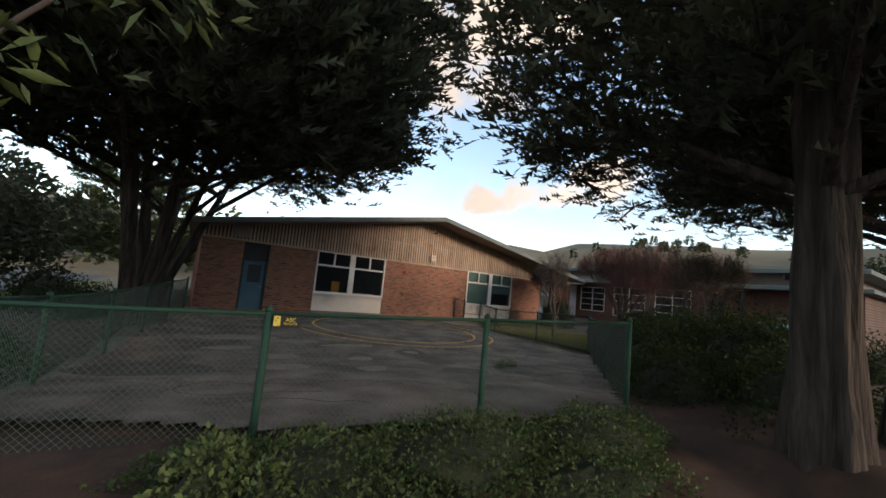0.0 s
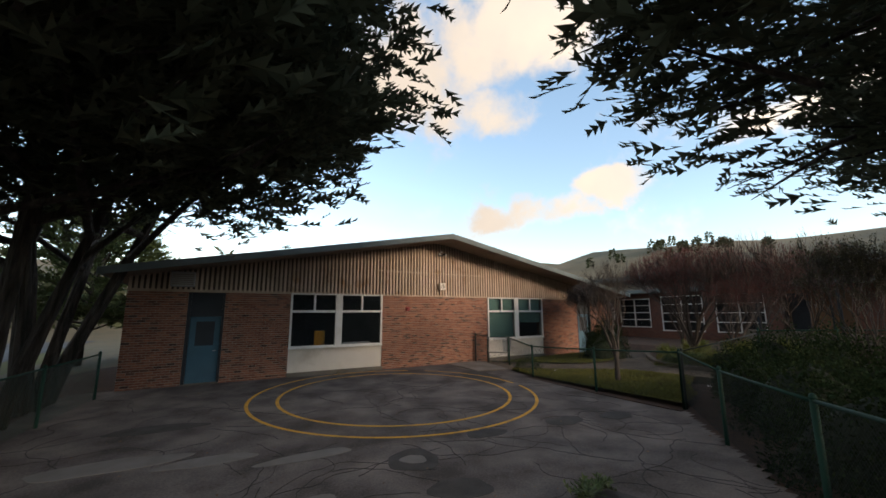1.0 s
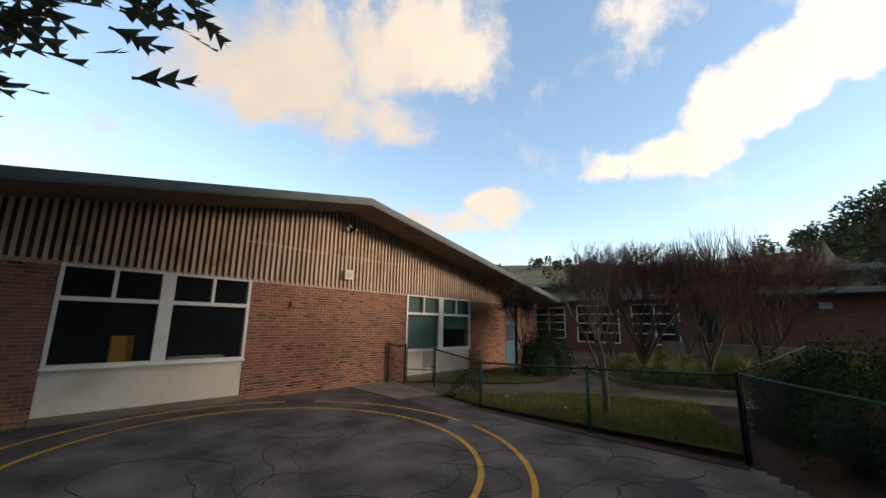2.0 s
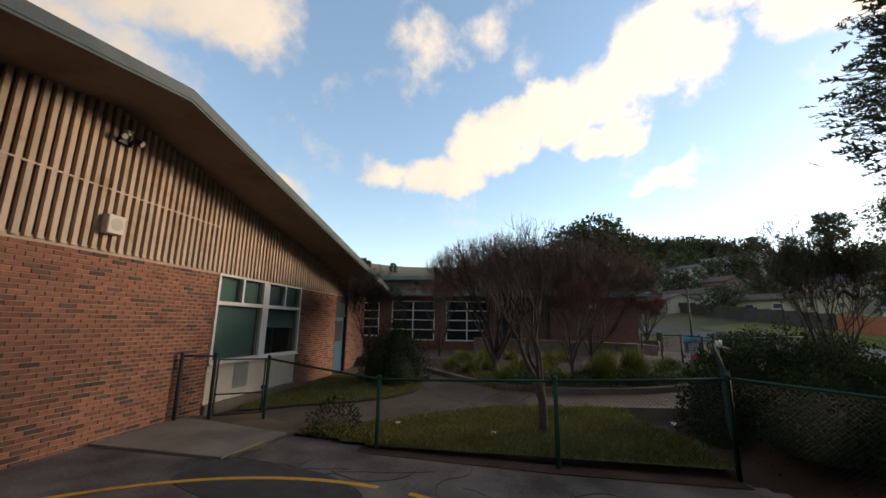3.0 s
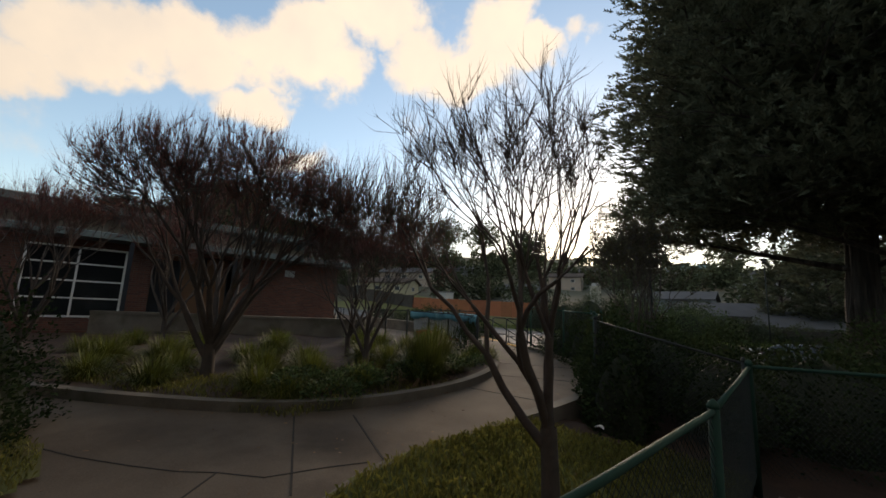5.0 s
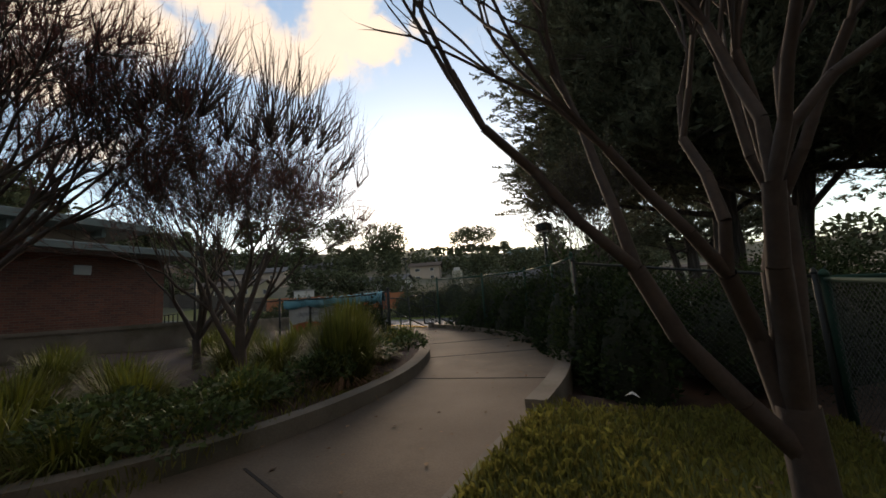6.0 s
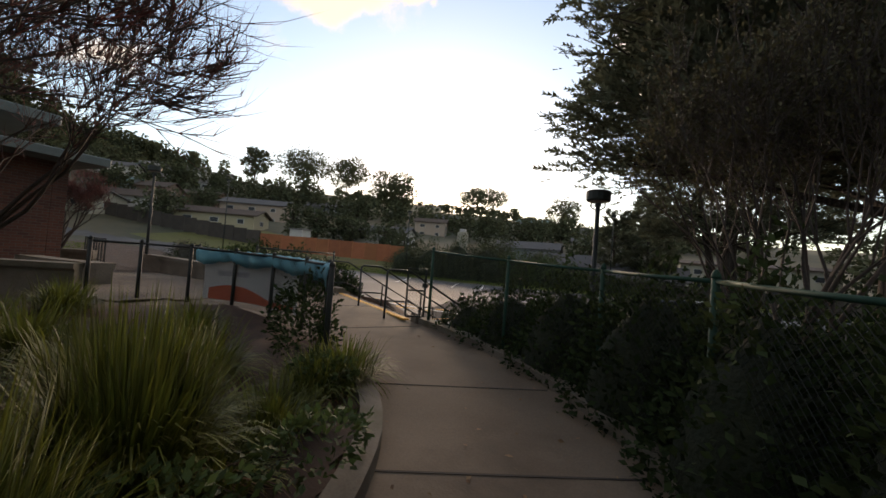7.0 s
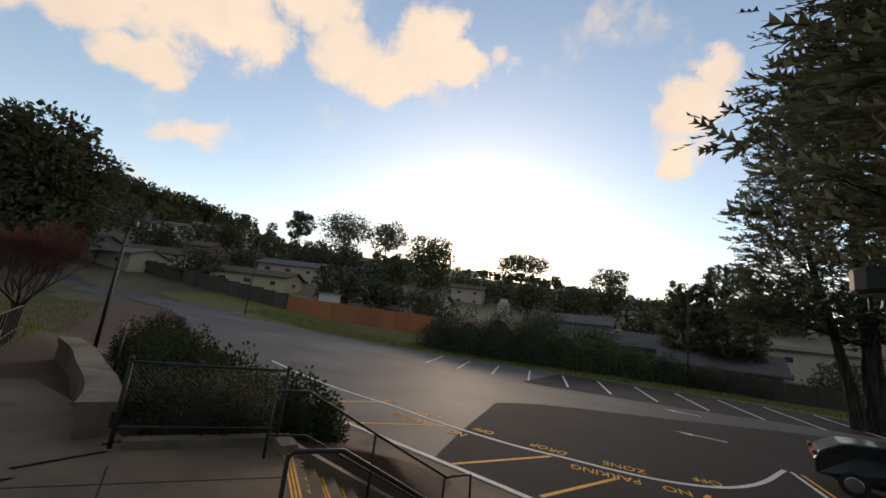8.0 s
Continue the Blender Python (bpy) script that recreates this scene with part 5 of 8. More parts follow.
def handrail(at):
    h = thing("handrail", "dark steel pipe handrail beside the stairs", "handrail", group="stair handrails")
    p = A + ALONG * at
    top = lambda s: Vector((p.x + DOWN.x * s, p.y + DOWN.y * s, 0.58 - 0.52 * max(s, 0)))
    up = Vector((0, 0, 1))
    line = [top(-0.42) + up * 0.30, top(-0.42) + up * 0.84, top(-0.38) + up * 0.9, top(0.05) + up * 0.92, top(0.15) + up * 0.92, top(1.2) + up * 0.90, top(2.5) + up * 0.90, top(2.62) + up * 0.98, top(2.95) + up * 1.16, top(2.98) + up * 0.72]
    part("rail", Geo().tube(line, 0.021, 8), BLACKMETAL, h, smooth=True)
    part("lower_rail", Geo().tube([top(-0.42) + up * 0.30, top(0.1) + up * 0.34, top(2.45) + up * 0.34], 0.016, 8), BLACKMETAL, h, smooth=True)
    for s in (-0.42, 1.15, 2.45):
        part("post", Geo().tube([top(s) - up * 0.25, top(s) + up * 0.88], 0.021, 8), BLACKMETAL, h, smooth=True)
    return h


for at in (0.3, 1.8, 4.3):
    handrail(at)

# concrete seat walls at the landing
for nm, pts, z in (("seat_wall", [(23.5, -15.75, 0), (24.3, -16.08, 0), (25.4, -16.40, 0), (27.0, -16.75, 0), (29.1, -17.25, 0), (31.4, -17.6, 0)], 1.08), ("seat_wall", [(32.6, -16.4, 0), (33.6, -15.2, 0), (34.2, -13.8, 0)], 1.08), ("seat_wall", [(24.70, -13.28, 0), (26.07, -12.97, 0), (27.41, -12.89, 0)], 1.08)):
    s = thing(nm, "low curved concrete seat wall with a thick cap", "wall", group="seat walls")
    ln = [(p.x, p.y) for p in spline(pts, 5)]
    part("base", Geo().strip(ln, 0.36, 0.3, z - 0.14), KERB, s)
    part("cap", Geo().strip(ln, 0.46, z - 0.14, z), KERB, s)
part("landing_kerb", Geo().strip([(21.94, -17.68), (22.98, -15.97)], 0.22, 0.3, 0.69), KERB, kerb)
part("landing_kerb", Geo().strip([(21.43, -17.41), (21.92, -17.63)], 0.25, 0.3, 0.72), KERB, kerb)

# cloth and poster on the patio fence
ban = thing("fence_banner", "faded white banner with orange print tied to the fence", "banner")
b0, b1 = Vector((21.4, -13.33)), Vector((18.9, -13.26))
nb = 12


def sheet_along(z_of, m, name, off, u0=0.0, u1=1.0, label=""):
    g = Geo()
    for k in range(nb + 1):
        u = u0 + (u1 - u0) * k / nb
        q = b0.lerp(b1, u)
        bulge = 0.24 * math.sin(math.pi * u)
        for z in z_of(u):
            w = off + 0.012 * math.sin(9 * u + 5 * z)
            g.v.append((q.x, q.y - bulge + w, z))
    m2 = len(z_of(0))
    g.f = [(k * m2 + j, k * m2 + j + 1, (k + 1) * m2 + j + 1, (k + 1) * m2 + j) for k in range(nb) for j in range(m2 - 1)]
    me = g.mesh(name)
    ob = part(name, me, m, ban, label)
    sd = ob.modifiers.new("thick", "SOLIDIFY")
    sd.thickness = 0.004
    return ob


sheet_along(lambda u: [0.66, 0.85, 1.05, 1.25, 1.48], POSTER, "sheet", -0.06)
sheet_along(lambda u: [0.67, 0.76, 0.84 + 0.12 * math.sin(6 * u)], REDPAINT, "print_band", -0.048, 0.05, 0.95, "orange printed band")
sheet_along(lambda u: [1.12, 1.22], mat("faint_print", (0.36, 0.38, 0.40), None, 0.6), "print_bar", -0.048, 0.12, 0.40)
clo = thing("blue_cloth", "crumpled light blue cloth folded over the fence rail", "cloth")
pts = spline([(21.45, -13.27, 0), (20.7, -13.52, 0), (19.65, -13.47, 0), (18.6, -13.17, 0), (17.95, -12.82, 0), (17.5, -12.44, 0)], 10)
g = Geo()
prof = [(-0.035, -0.22), (-0.045, -0.12), (-0.045, -0.03), (0.0, 0.035), (0.035, -0.03), (0.042, -0.09), (0.036, -0.16)]
rn = random.Random(3)
for k, p in enumerate(pts):
    d = (pts[min(k + 1, len(pts) - 1)] - pts[max(k - 1, 0)]).normalized()
    s = Vector((-d.y, d.x, 0))
    long = 1.0 + 0.18 * math.sin(k * 0.55) + rn.uniform(-0.06, 0.06)
    zt = 1.58 - 0.04 * k / len(pts)
    for j, (o, h) in enumerate(prof):
        q = p + s * (o * (1 + 0.35 * math.sin(k * 1.3 + j))) 
        g.v.append((q.x, q.y, zt + h * (long if h < 0 else 1) + 0.012 * math.sin(2.3 * k + j)))
n = len(prof)
g.f = [(k * n + j, k * n + j + 1, (k + 1) * n + j + 1, (k + 1) * n + j) for k in range(len(pts) - 1) for j in range(n - 1)]
ob = part("cloth", g, BLUECLOTH, clo, smooth=True)
sd = ob.modifiers.new("thick", "SOLIDIFY")
sd.thickness = 0.006

hp = thing("railing", "black steel picket railing beside a ramp", "railing", group="ramp railings")
ra, rb = Vector((30.85, -15.93, 0.62)), Vector((36.36, -17.59, 0.62))
for k in range(9):
    q = ra.lerp(rb, k / 8)
    part("post", Geo().tube([q - Vector((0, 0, 0.3)), q + Vector((0, 0, 0.95))], 0.028, 6), BLACKMETAL, hp)
for h in (0.95, 0.15):
    part("rail", Geo().tube([ra + Vector((0, 0, h)), rb + Vector((0, 0, h))], 0.022, 6), BLACKMETAL, hp)
fence("chain_link_fence", "dark mesh panel before clipped shrubs", [(28.32, -17.69, 0.6), (31.99, -19.15, 0.55)], 1.0, BLACKMETAL, WIREDARK, 0.03)
part("bottom_rail", Geo().tube([(21.85, -17.5, 0.84), (23.05, -15.85, 0.84)], 0.018, 6), BLACKMETAL, bpy.data.objects["chain_link_fence.007"])

# ---- plants ----
def rot_frames(d, up=None):
    """Unit frames (x along d) for rows of directions."""
    d = d / np.linalg.norm(d, axis=1, keepdims=True)
    u = np.tile([0, 0, 1.0], (len(d), 1)) if up is None else up
    s = np.cross(u, d)
    bad = np.linalg.norm(s, axis=1) < 1e-3
    s[bad] = [1, 0, 0]
    s /= np.linalg.norm(s, axis=1, keepdims=True)
    n = np.cross(d, s)
    return d, s, n


def scatter(tv, tt, pos, d, size, rng, roll=0.5):
    """Many turned copies of one small template, gathered into arrays."""
    d, s, n = rot_frames(d)
    a = rng.normal(0, roll, len(pos))
    s2, n2 = s * np.cos(a)[:, None] + n * np.sin(a)[:, None], n * np.cos(a)[:, None] - s * np.sin(a)[:, None]
    v = (tv[None, :, 0, None] * d[:, None] + tv[None, :, 1, None] * s2[:, None] + tv[None, :, 2, None] * n2[:, None]) * size[:, None, None] + pos[:, None]
    t = tt[None] + (np.arange(len(pos)) * len(tv))[:, None, None]
    return v.reshape(-1, 3), t.reshape(-1, 3)


def frond():
    """A flat spray: a pointed axis with short forward-swept side scales."""
    v, t = [(0, -0.035, 0), (0, 0.035, 0), (1.0, 0, 0.05)], [(0, 1, 2)]
    for k in range(3):
        x, l = 0.04 + 0.25 * k, 0.25 - 0.045 * k
        for s in (-1, 1):
            n = len(v)
            v += [(x, 0, 0), (x + 0.27, 0, 0.005), (x + 0.36, s * l, 0.04 + 0.05 * ((k + (s > 0)) % 2))]
            t.append((n, n + 1, n + 2))
    return np.array(v, float), np.array(t)


FROND = frond()
LEAF = (np.array([(0, 0, 0), (0.45, 0.28, 0.06), (1, 0, 0), (0.45, -0.28, 0.06)], float), np.array([(0, 1, 2), (0, 2, 3)]))


def tubes(a, b, ra, rb, n=3):
    """Tapered prisms between rows of points."""
    a, b = np.asarray(a, float), np.asarray(b, float)
    d, s, u = rot_frames(b - a + 1e-9)
    vs = []
    for p, r in ((a, ra), (b, rb)):
        for k in range(n):
            t = 2 * math.pi * k / n
            vs.append(p + (s * math.cos(t) + u * math.sin(t)) * np.asarray(r)[:, None])
    v = np.stack(vs, 1).reshape(-1, 3)
    base = (np.arange(len(a)) * 2 * n)[:, None]
    f = []
    for k in range(n):
        o = (k + 1) % n
        f += [np.concatenate([base + k, base + o, base + n + o], 1), np.concatenate([base + k, base + n + o, base + n + k], 1)]
    return v, np.concatenate(f)


def spikes(a, m, b, r):
    """Thin bent three-sided spikes."""
    d, s, u = rot_frames(b - a + 1e-9)
    ring = [a + (s * math.cos(q) + u * math.sin(q)) * r for q in (0, 2.094, 4.189)]
    v = np.stack(ring + [m + s * r * 0.6, m - s * r * 0.4 + u * r * 0.4, b], 1).reshape(-1, 3)
    k = (np.arange(len(a)) * 6)[:, None]
    return v, np.concatenate([k + [[0, 1, 3]], k + [[1, 4, 3]], k + [[1, 2, 4]], k + [[2, 0, 3]], k + [[3, 4, 5]]])


def cypress(label, base, stems, crown, reach, z_lo, z_hi, limbs, seed, fronds=20, size=0.52, group="cypress trees", subs=10, low_out=0.75, shell=34000, boughs=640, leaf=None, inner=0):
    """Monterey cypress: several leaning stems, tiers of limbs, flat sprays at the ends."""
    rng = np.random.default_rng(seed)
    t = thing("cypress_tree", label, "tree", pose(*base), group=group)
    bx, by, bz = base
    bits = []
    tops = []
    for k, (dx, dy, lx, ly, r, h) in enumerate(stems):
        line = spline([(dx, dy, -0.5), (dx * 1.02, dy, 0.15), (dx + lx * 0.16, dy + ly * 0.16, h * 0.2), (dx + lx * 0.6, dy + ly * 0.6, h * 0.6), (dx + lx, dy + ly, h)], 5)
        rr = [r * (1.35 if i < 3 else 1) * (1 - 0.82 * (i / (len(line) - 1)) ** 1.2) for i in range(len(line))]
        g = Geo().tube(line, rr, 44)
        gv = np.array(g.v)
        # fluted bark
        c = np.repeat(np.array([tuple(p) for p in line]), 44, 0)
        ang = np.arctan2(gv[:, 1] - c[:, 1], gv[:, 0] - c[:, 0])
        fl = 1 + 0.17 * np.sin(5 * ang + 0.7 * gv[:, 2] + k) + 0.10 * np.sin(9 * ang - 1.1 * gv[:, 2] + 2 * k) + 0.06 * np.sin(2.3 * gv[:, 2] + 3 * ang) * np.sin(5.1 * gv[:, 2] - 2 * ang + k) + 0.04 * np.sin(3.1 * gv[:, 2] + k) - 0.10 * np.abs(np.sin(7 * ang + 0.8 * np.sin(1.7 * gv[:, 2]) + k)) ** 0.5
        gv[:, :2] = c[:, :2] + (gv[:, :2] - c[:, :2]) * fl[:, None]
        g.v = [tuple(p) for p in gv]
        part("trunk", g, BARK, t, smooth=True)
        tops.append([np.array(p) for p in line])
    A, Bp, RA, RB = [], [], [], []
    fp, fd, fs = [], [], []
    for i in range(limbs):
        u = (i + 0.5) / limbs
        h = z_lo + (z_hi - z_lo) * u ** 1.15
        az = i * 2.39996 + rng.normal(0, 0.15)
        prof = (low_out + (1 - low_out) * min(1, u / 0.18)) if u < 0.18 else math.sqrt(max(0.0, 1 - ((u - 0.18) / 0.86) ** 1.5))
        R = reach * (0.28 + 0.72 * prof) * rng.uniform(0.80, 1.0)
        line = tops[i % len(tops)]
        hs = min(h * 0.72, line[-1][2] * 0.95)
        st = min(line, key=lambda p: abs(p[2] - hs))
        end = np.array([crown[0] + R * math.cos(az), crown[1] + R * math.sin(az), h + rng.normal(0, 0.25)])
        P = [st, st * 0.62 + end * 0.38 + [0, 0, 0.10 * (end[2] - st[2])], st * 0.28 + end * 0.72 + [0, 0, 0.25], end]
        L = spline(P, 5)
        L = np.array([tuple(p) for p in L])
        n = len(L)
        r0 = 0.035 + 0.011 * R
        rad = r0 * (1 - 0.9 * np.linspace(0, 1, n))
        A += list(L[:-1]); Bp += list(L[1:]); RA += list(rad[:-1]); RB += list(rad[1:])
        axis_d = (L[-1] - L[0]) / np.linalg.norm(L[-1] - L[0])
        side = np.cross([0, 0, 1], axis_d)
        for k in range(subs):
            s = 0.30 + 0.70 * (k + rng.uniform(0, 1)) / subs
            p = np.array([np.interp(s, np.linspace(0, 1, n), L[:, c]) for c in range(3)])
            w = (-1) ** k
            ln = R * rng.uniform(0.20, 0.32) * (1.25 - 0.75 * s)
            dr = axis_d * rng.uniform(0.55, 0.9) + side * w * rng.uniform(0.5, 0.9) + np.array([0, 0, rng.uniform(-0.05, 0.28)])
            dr /= np.linalg.norm(dr)
            e = p + dr * ln
            A.append(p); Bp.append(e); RA.append(0.022); RB.append(0.006)
            m = fronds
            q = rng.uniform(0.12, 1.05, m)
            pos = p + (e - p) * q[:, None] + rng.normal(0, 0.10, (m, 3)) * [1, 1, 0.7]
            out = dr + side * rng.normal(0, 0.75, (m, 1)) + np.array([0, 0, 1]) * rng.normal(0.22, 0.32, (m, 1)) + rng.normal(0, 0.2, (m, 3))
            fp.append(pos); fd.append(out); fs.append(rng.uniform(0.6, 1.15, m) * size)
    # long serrated boughs breaking the outline
    for k in range(boughs):
        az0 = rng.uniform(0, 2 * math.pi)
        u0 = rng.uniform(0.0, 1.0) ** 1.1
        pr = (low_out + (1 - low_out) * u0 / 0.18) if u0 < 0.18 else math.sqrt(max(0.0, 1 - ((u0 - 0.18) / 0.86) ** 1.5))
        R0 = reach * (0.22 + 0.78 * pr) * rng.uniform(0.78, 0.95)
        b0 = np.array([crown[0] + R0 * math.cos(az0), crown[1] + R0 * math.sin(az0), z_lo + (z_hi - z_lo) * u0 + rng.normal(0, 0.2)])
        dr = np.array([math.cos(az0), math.sin(az0), rng.normal(0.10, 0.16)]) + rng.normal(0, 0.28, 3) * [1, 1, 0.2]
        dr /= np.linalg.norm(dr)
        sdv = np.cross([0, 0, 1], dr)
        ln = rng.uniform(0.45, 0.95) * (0.55 + 0.45 * pr)
        m = 24
        q = np.linspace(0.05, 1, m)
        w = np.where(np.arange(m) % 2, 1.0, -1.0)
        pos = b0 + dr * (ln * q)[:, None] + np.array([0, 0, 0.12]) * (q ** 2)[:, None] + rng.normal(0, 0.06, (m, 3))
        out = dr * 1.0 + sdv * (w * 0.75)[:, None] + np.array([0, 0, 0.22]) + rng.normal(0, 0.16, (m, 3))
        fp.append(pos); fd.append(out); fs.append(size * (0.74 - 0.34 * q) * rng.uniform(0.8, 1.2, m))
        A.append(b0 - dr * 0.8); Bp.append(b0 + dr * ln); RA.append(0.03); RB.append(0.005)
    # dense outer shell, gathered in drooping tiers, and a closed underside
    m = shell
    az = rng.uniform(0, 2 * math.pi, m)
    under = rng.random(m) < 0.34
    u = np.where(under, rng.uniform(0, 0.10, m), rng.uniform(0, 1, m) ** 1.15)
    prof = np.where(u < 0.18, low_out + (1 - low_out) * u / 0.18, np.sqrt(np.clip(1 - np.clip((u - 0.18) / 0.86, 0, 1) ** 1.5, 0, 1)))
    lobes = 1 + 0.07 * np.sin(5 * az + 3 * u * 6 + seed) + 0.05 * np.sin(11 * az - 20 * u) + 0.03 * np.sin(23 * az + 40 * u)
    tier = np.sin(u * (z_hi - z_lo) * 5.2 + 2.5 * np.sin(3 * az + seed))
    rr = reach * (0.22 + 0.78 * prof) * lobes * (0.97 + 0.08 * tier)
    rr = rr * np.where(under, np.sqrt(rng.uniform(0.05, 1, m)), 1 - 0.32 * rng.uniform(0, 1, m) ** 2)
    h = z_lo + (z_hi - z_lo) * u + np.where(under, 0.5 * (1 - rr / reach) + rng.normal(0, 0.35, m), 0) - 0.25 * tier
    pos = np.stack([crown[0] + rr * np.cos(az), crown[1] + rr * np.sin(az), h], 1)
    out = np.stack([np.cos(az), np.sin(az), rng.normal(0.18, 0.28, m)], 1) + rng.normal(0, 0.38, (m, 3)) * [1, 1, 0.4]
    fp.append(pos); fd.append(out); fs.append(rng.uniform(0.75, 1.3, m) * size)
    gap = 0.5 + 0.5 * np.sin(7 * az + 9 * u + seed) * np.sin(13 * az - 31 * u + 1) + 0.35 * np.sin(u * 60 + 4 * np.sin(4 * az))
    keep = under | (rng.random(m) < 0.62 + 0.7 * gap)
    keep &= ~under | (rng.random(m) < 0.78 + 0.4 * np.sin(9 * az + rr * 3) * np.sin(rr * 5 + seed))
    fp[-1], fd[-1], fs[-1] = pos[keep], out[keep], fs[-1][keep]
    # old inner sprays round the limbs
    if inner:
        u, az, q = rng.uniform(0.02, 0.97, inner), rng.uniform(0, 2 * math.pi, inner), np.sqrt(rng.uniform(0.02, 0.62, inner))
        prof = np.where(u < 0.18, low_out + (1 - low_out) * u / 0.18, np.sqrt(np.clip(1 - ((u - 0.18) / 0.86) ** 1.5, 0, 1)))
        rr = reach * (0.22 + 0.78 * prof) * q
        fp.append(np.stack([crown[0] + rr * np.cos(az), crown[1] + rr * np.sin(az), z_lo + 0.35 + (z_hi - z_lo) * u], 1))
        fd.append(rng.normal(0, 1, (inner, 3)) * [1, 1, 0.6])
        fs.append(rng.uniform(0.8, 1.5, inner) * 0.78)
    v, tr = tubes(A, Bp, RA, RB, 5)
    part("limb_mass", np_mesh("limb_mass", v, tr), BARK, t, kind="stuff")
    v, tr = scatter(*FROND, np.concatenate(fp), np.concatenate(fd), np.concatenate(fs), rng, 0.6)
    part("crown", np_mesh("crown", v, tr), leaf or CYPRESS, t, "dark layered needle sprays", kind="stuff")
    return t


cypress("broad dark cypress with many leaning trunks beside the yard fence", (-3.0, -6.0, -0.4),
        [(0.10, 1.0, -0.6, -2.2, 0.27, 9), (0.30, 1.7, 1.0, -1.0, 0.25, 10), (0.05, 2.25, -1.6, 0.6, 0.27, 11), (0.35, 2.6, 1.9, 0.2, 0.20, 8.5), (0.15, 4.5, -1.0, 0.6, 0.30, 10), (0.40, 4.9, 2.7, -0.2, 0.24, 8), (0.20, 5.3, 0.9, 2.2, 0.22, 9)],
        (0.0, -1.5, 0), 6.8, 5.0, 16.0, 64, 11, fronds=15, size=0.52, shell=22000, boughs=420, inner=9000)
cypress("large dark cypress with a fluted trunk on the bank", (4.3, -17.3, -0.35),
        [(0.0, 0.1, 0.5, 0.0, 0.45, 13), (1.25, -0.4, 1.6, -0.3, 0.38, 12)],
        (1.2, -0.3, 0), 5.4, 4.4, 15.5, 48, 12, fronds=17, size=0.37, low_out=0.9, shell=13500, boughs=360, inner=1400)
cypress("huge dark cypress with twin trunks above the bushy bank", (9.8, -18.1, -0.4),
        [(0.0, 0.0, -0.6, 0.2, 0.48, 13), (-1.3, 0.2, -1.8, 0.4, 0.36, 12)],
        (0.25, -0.2, 0), 5.5, 4.6, 17.5, 60, 19, fronds=16, size=0.35, low_out=0.9, shell=24000, boughs=440, inner=10000)
cypress("young light green cypress behind the school", (-4.9, 13.0, -0.3), [(0, 0, 0.2, 0.3, 0.2, 6)], (0, 0, 0), 3.6, 2.2, 8.6, 30, 15, fronds=6, size=0.7, shell=1600, boughs=80, leaf=PALECYPRESS)
cypress("tall dark cypress beyond the parking lot", (6.0, -48.4, -0.8),
        [(0, 0, 0.5, 0.5, 0.75, 19), (0.9, 0.2, 2.6, 0.3, 0.45, 15), (-0.7, 0.1, -2.5, 0, 0.45, 15)],
        (-0.6, 0, 0), 7.6, 6.2, 25, 44, 13, fronds=7, size=0.8, shell=7000, boughs=190, low_out=0.95, inner=2500)
cypress("dark spired cypress beside the houses", (15.5, -77.3, 0.0), [(0, 0, 0.3, 0.3, 0.3, 8)], (0, 0, 0), 2.8, 2.0, 12, 24, 17, fronds=5, size=0.9, shell=1200, boughs=90)
cypress("dark spreading cypress behind the houses", (10.6, -75.7, -0.2), [(0, 0, 0.5, 0.5, 0.4, 9), (0.9, 0.2, 1.8, 0.3, 0.3, 8)], (0, 0, 0), 3.6, 2.5, 14.5, 34, 14, fronds=5, size=0.95, shell=1800, boughs=120)


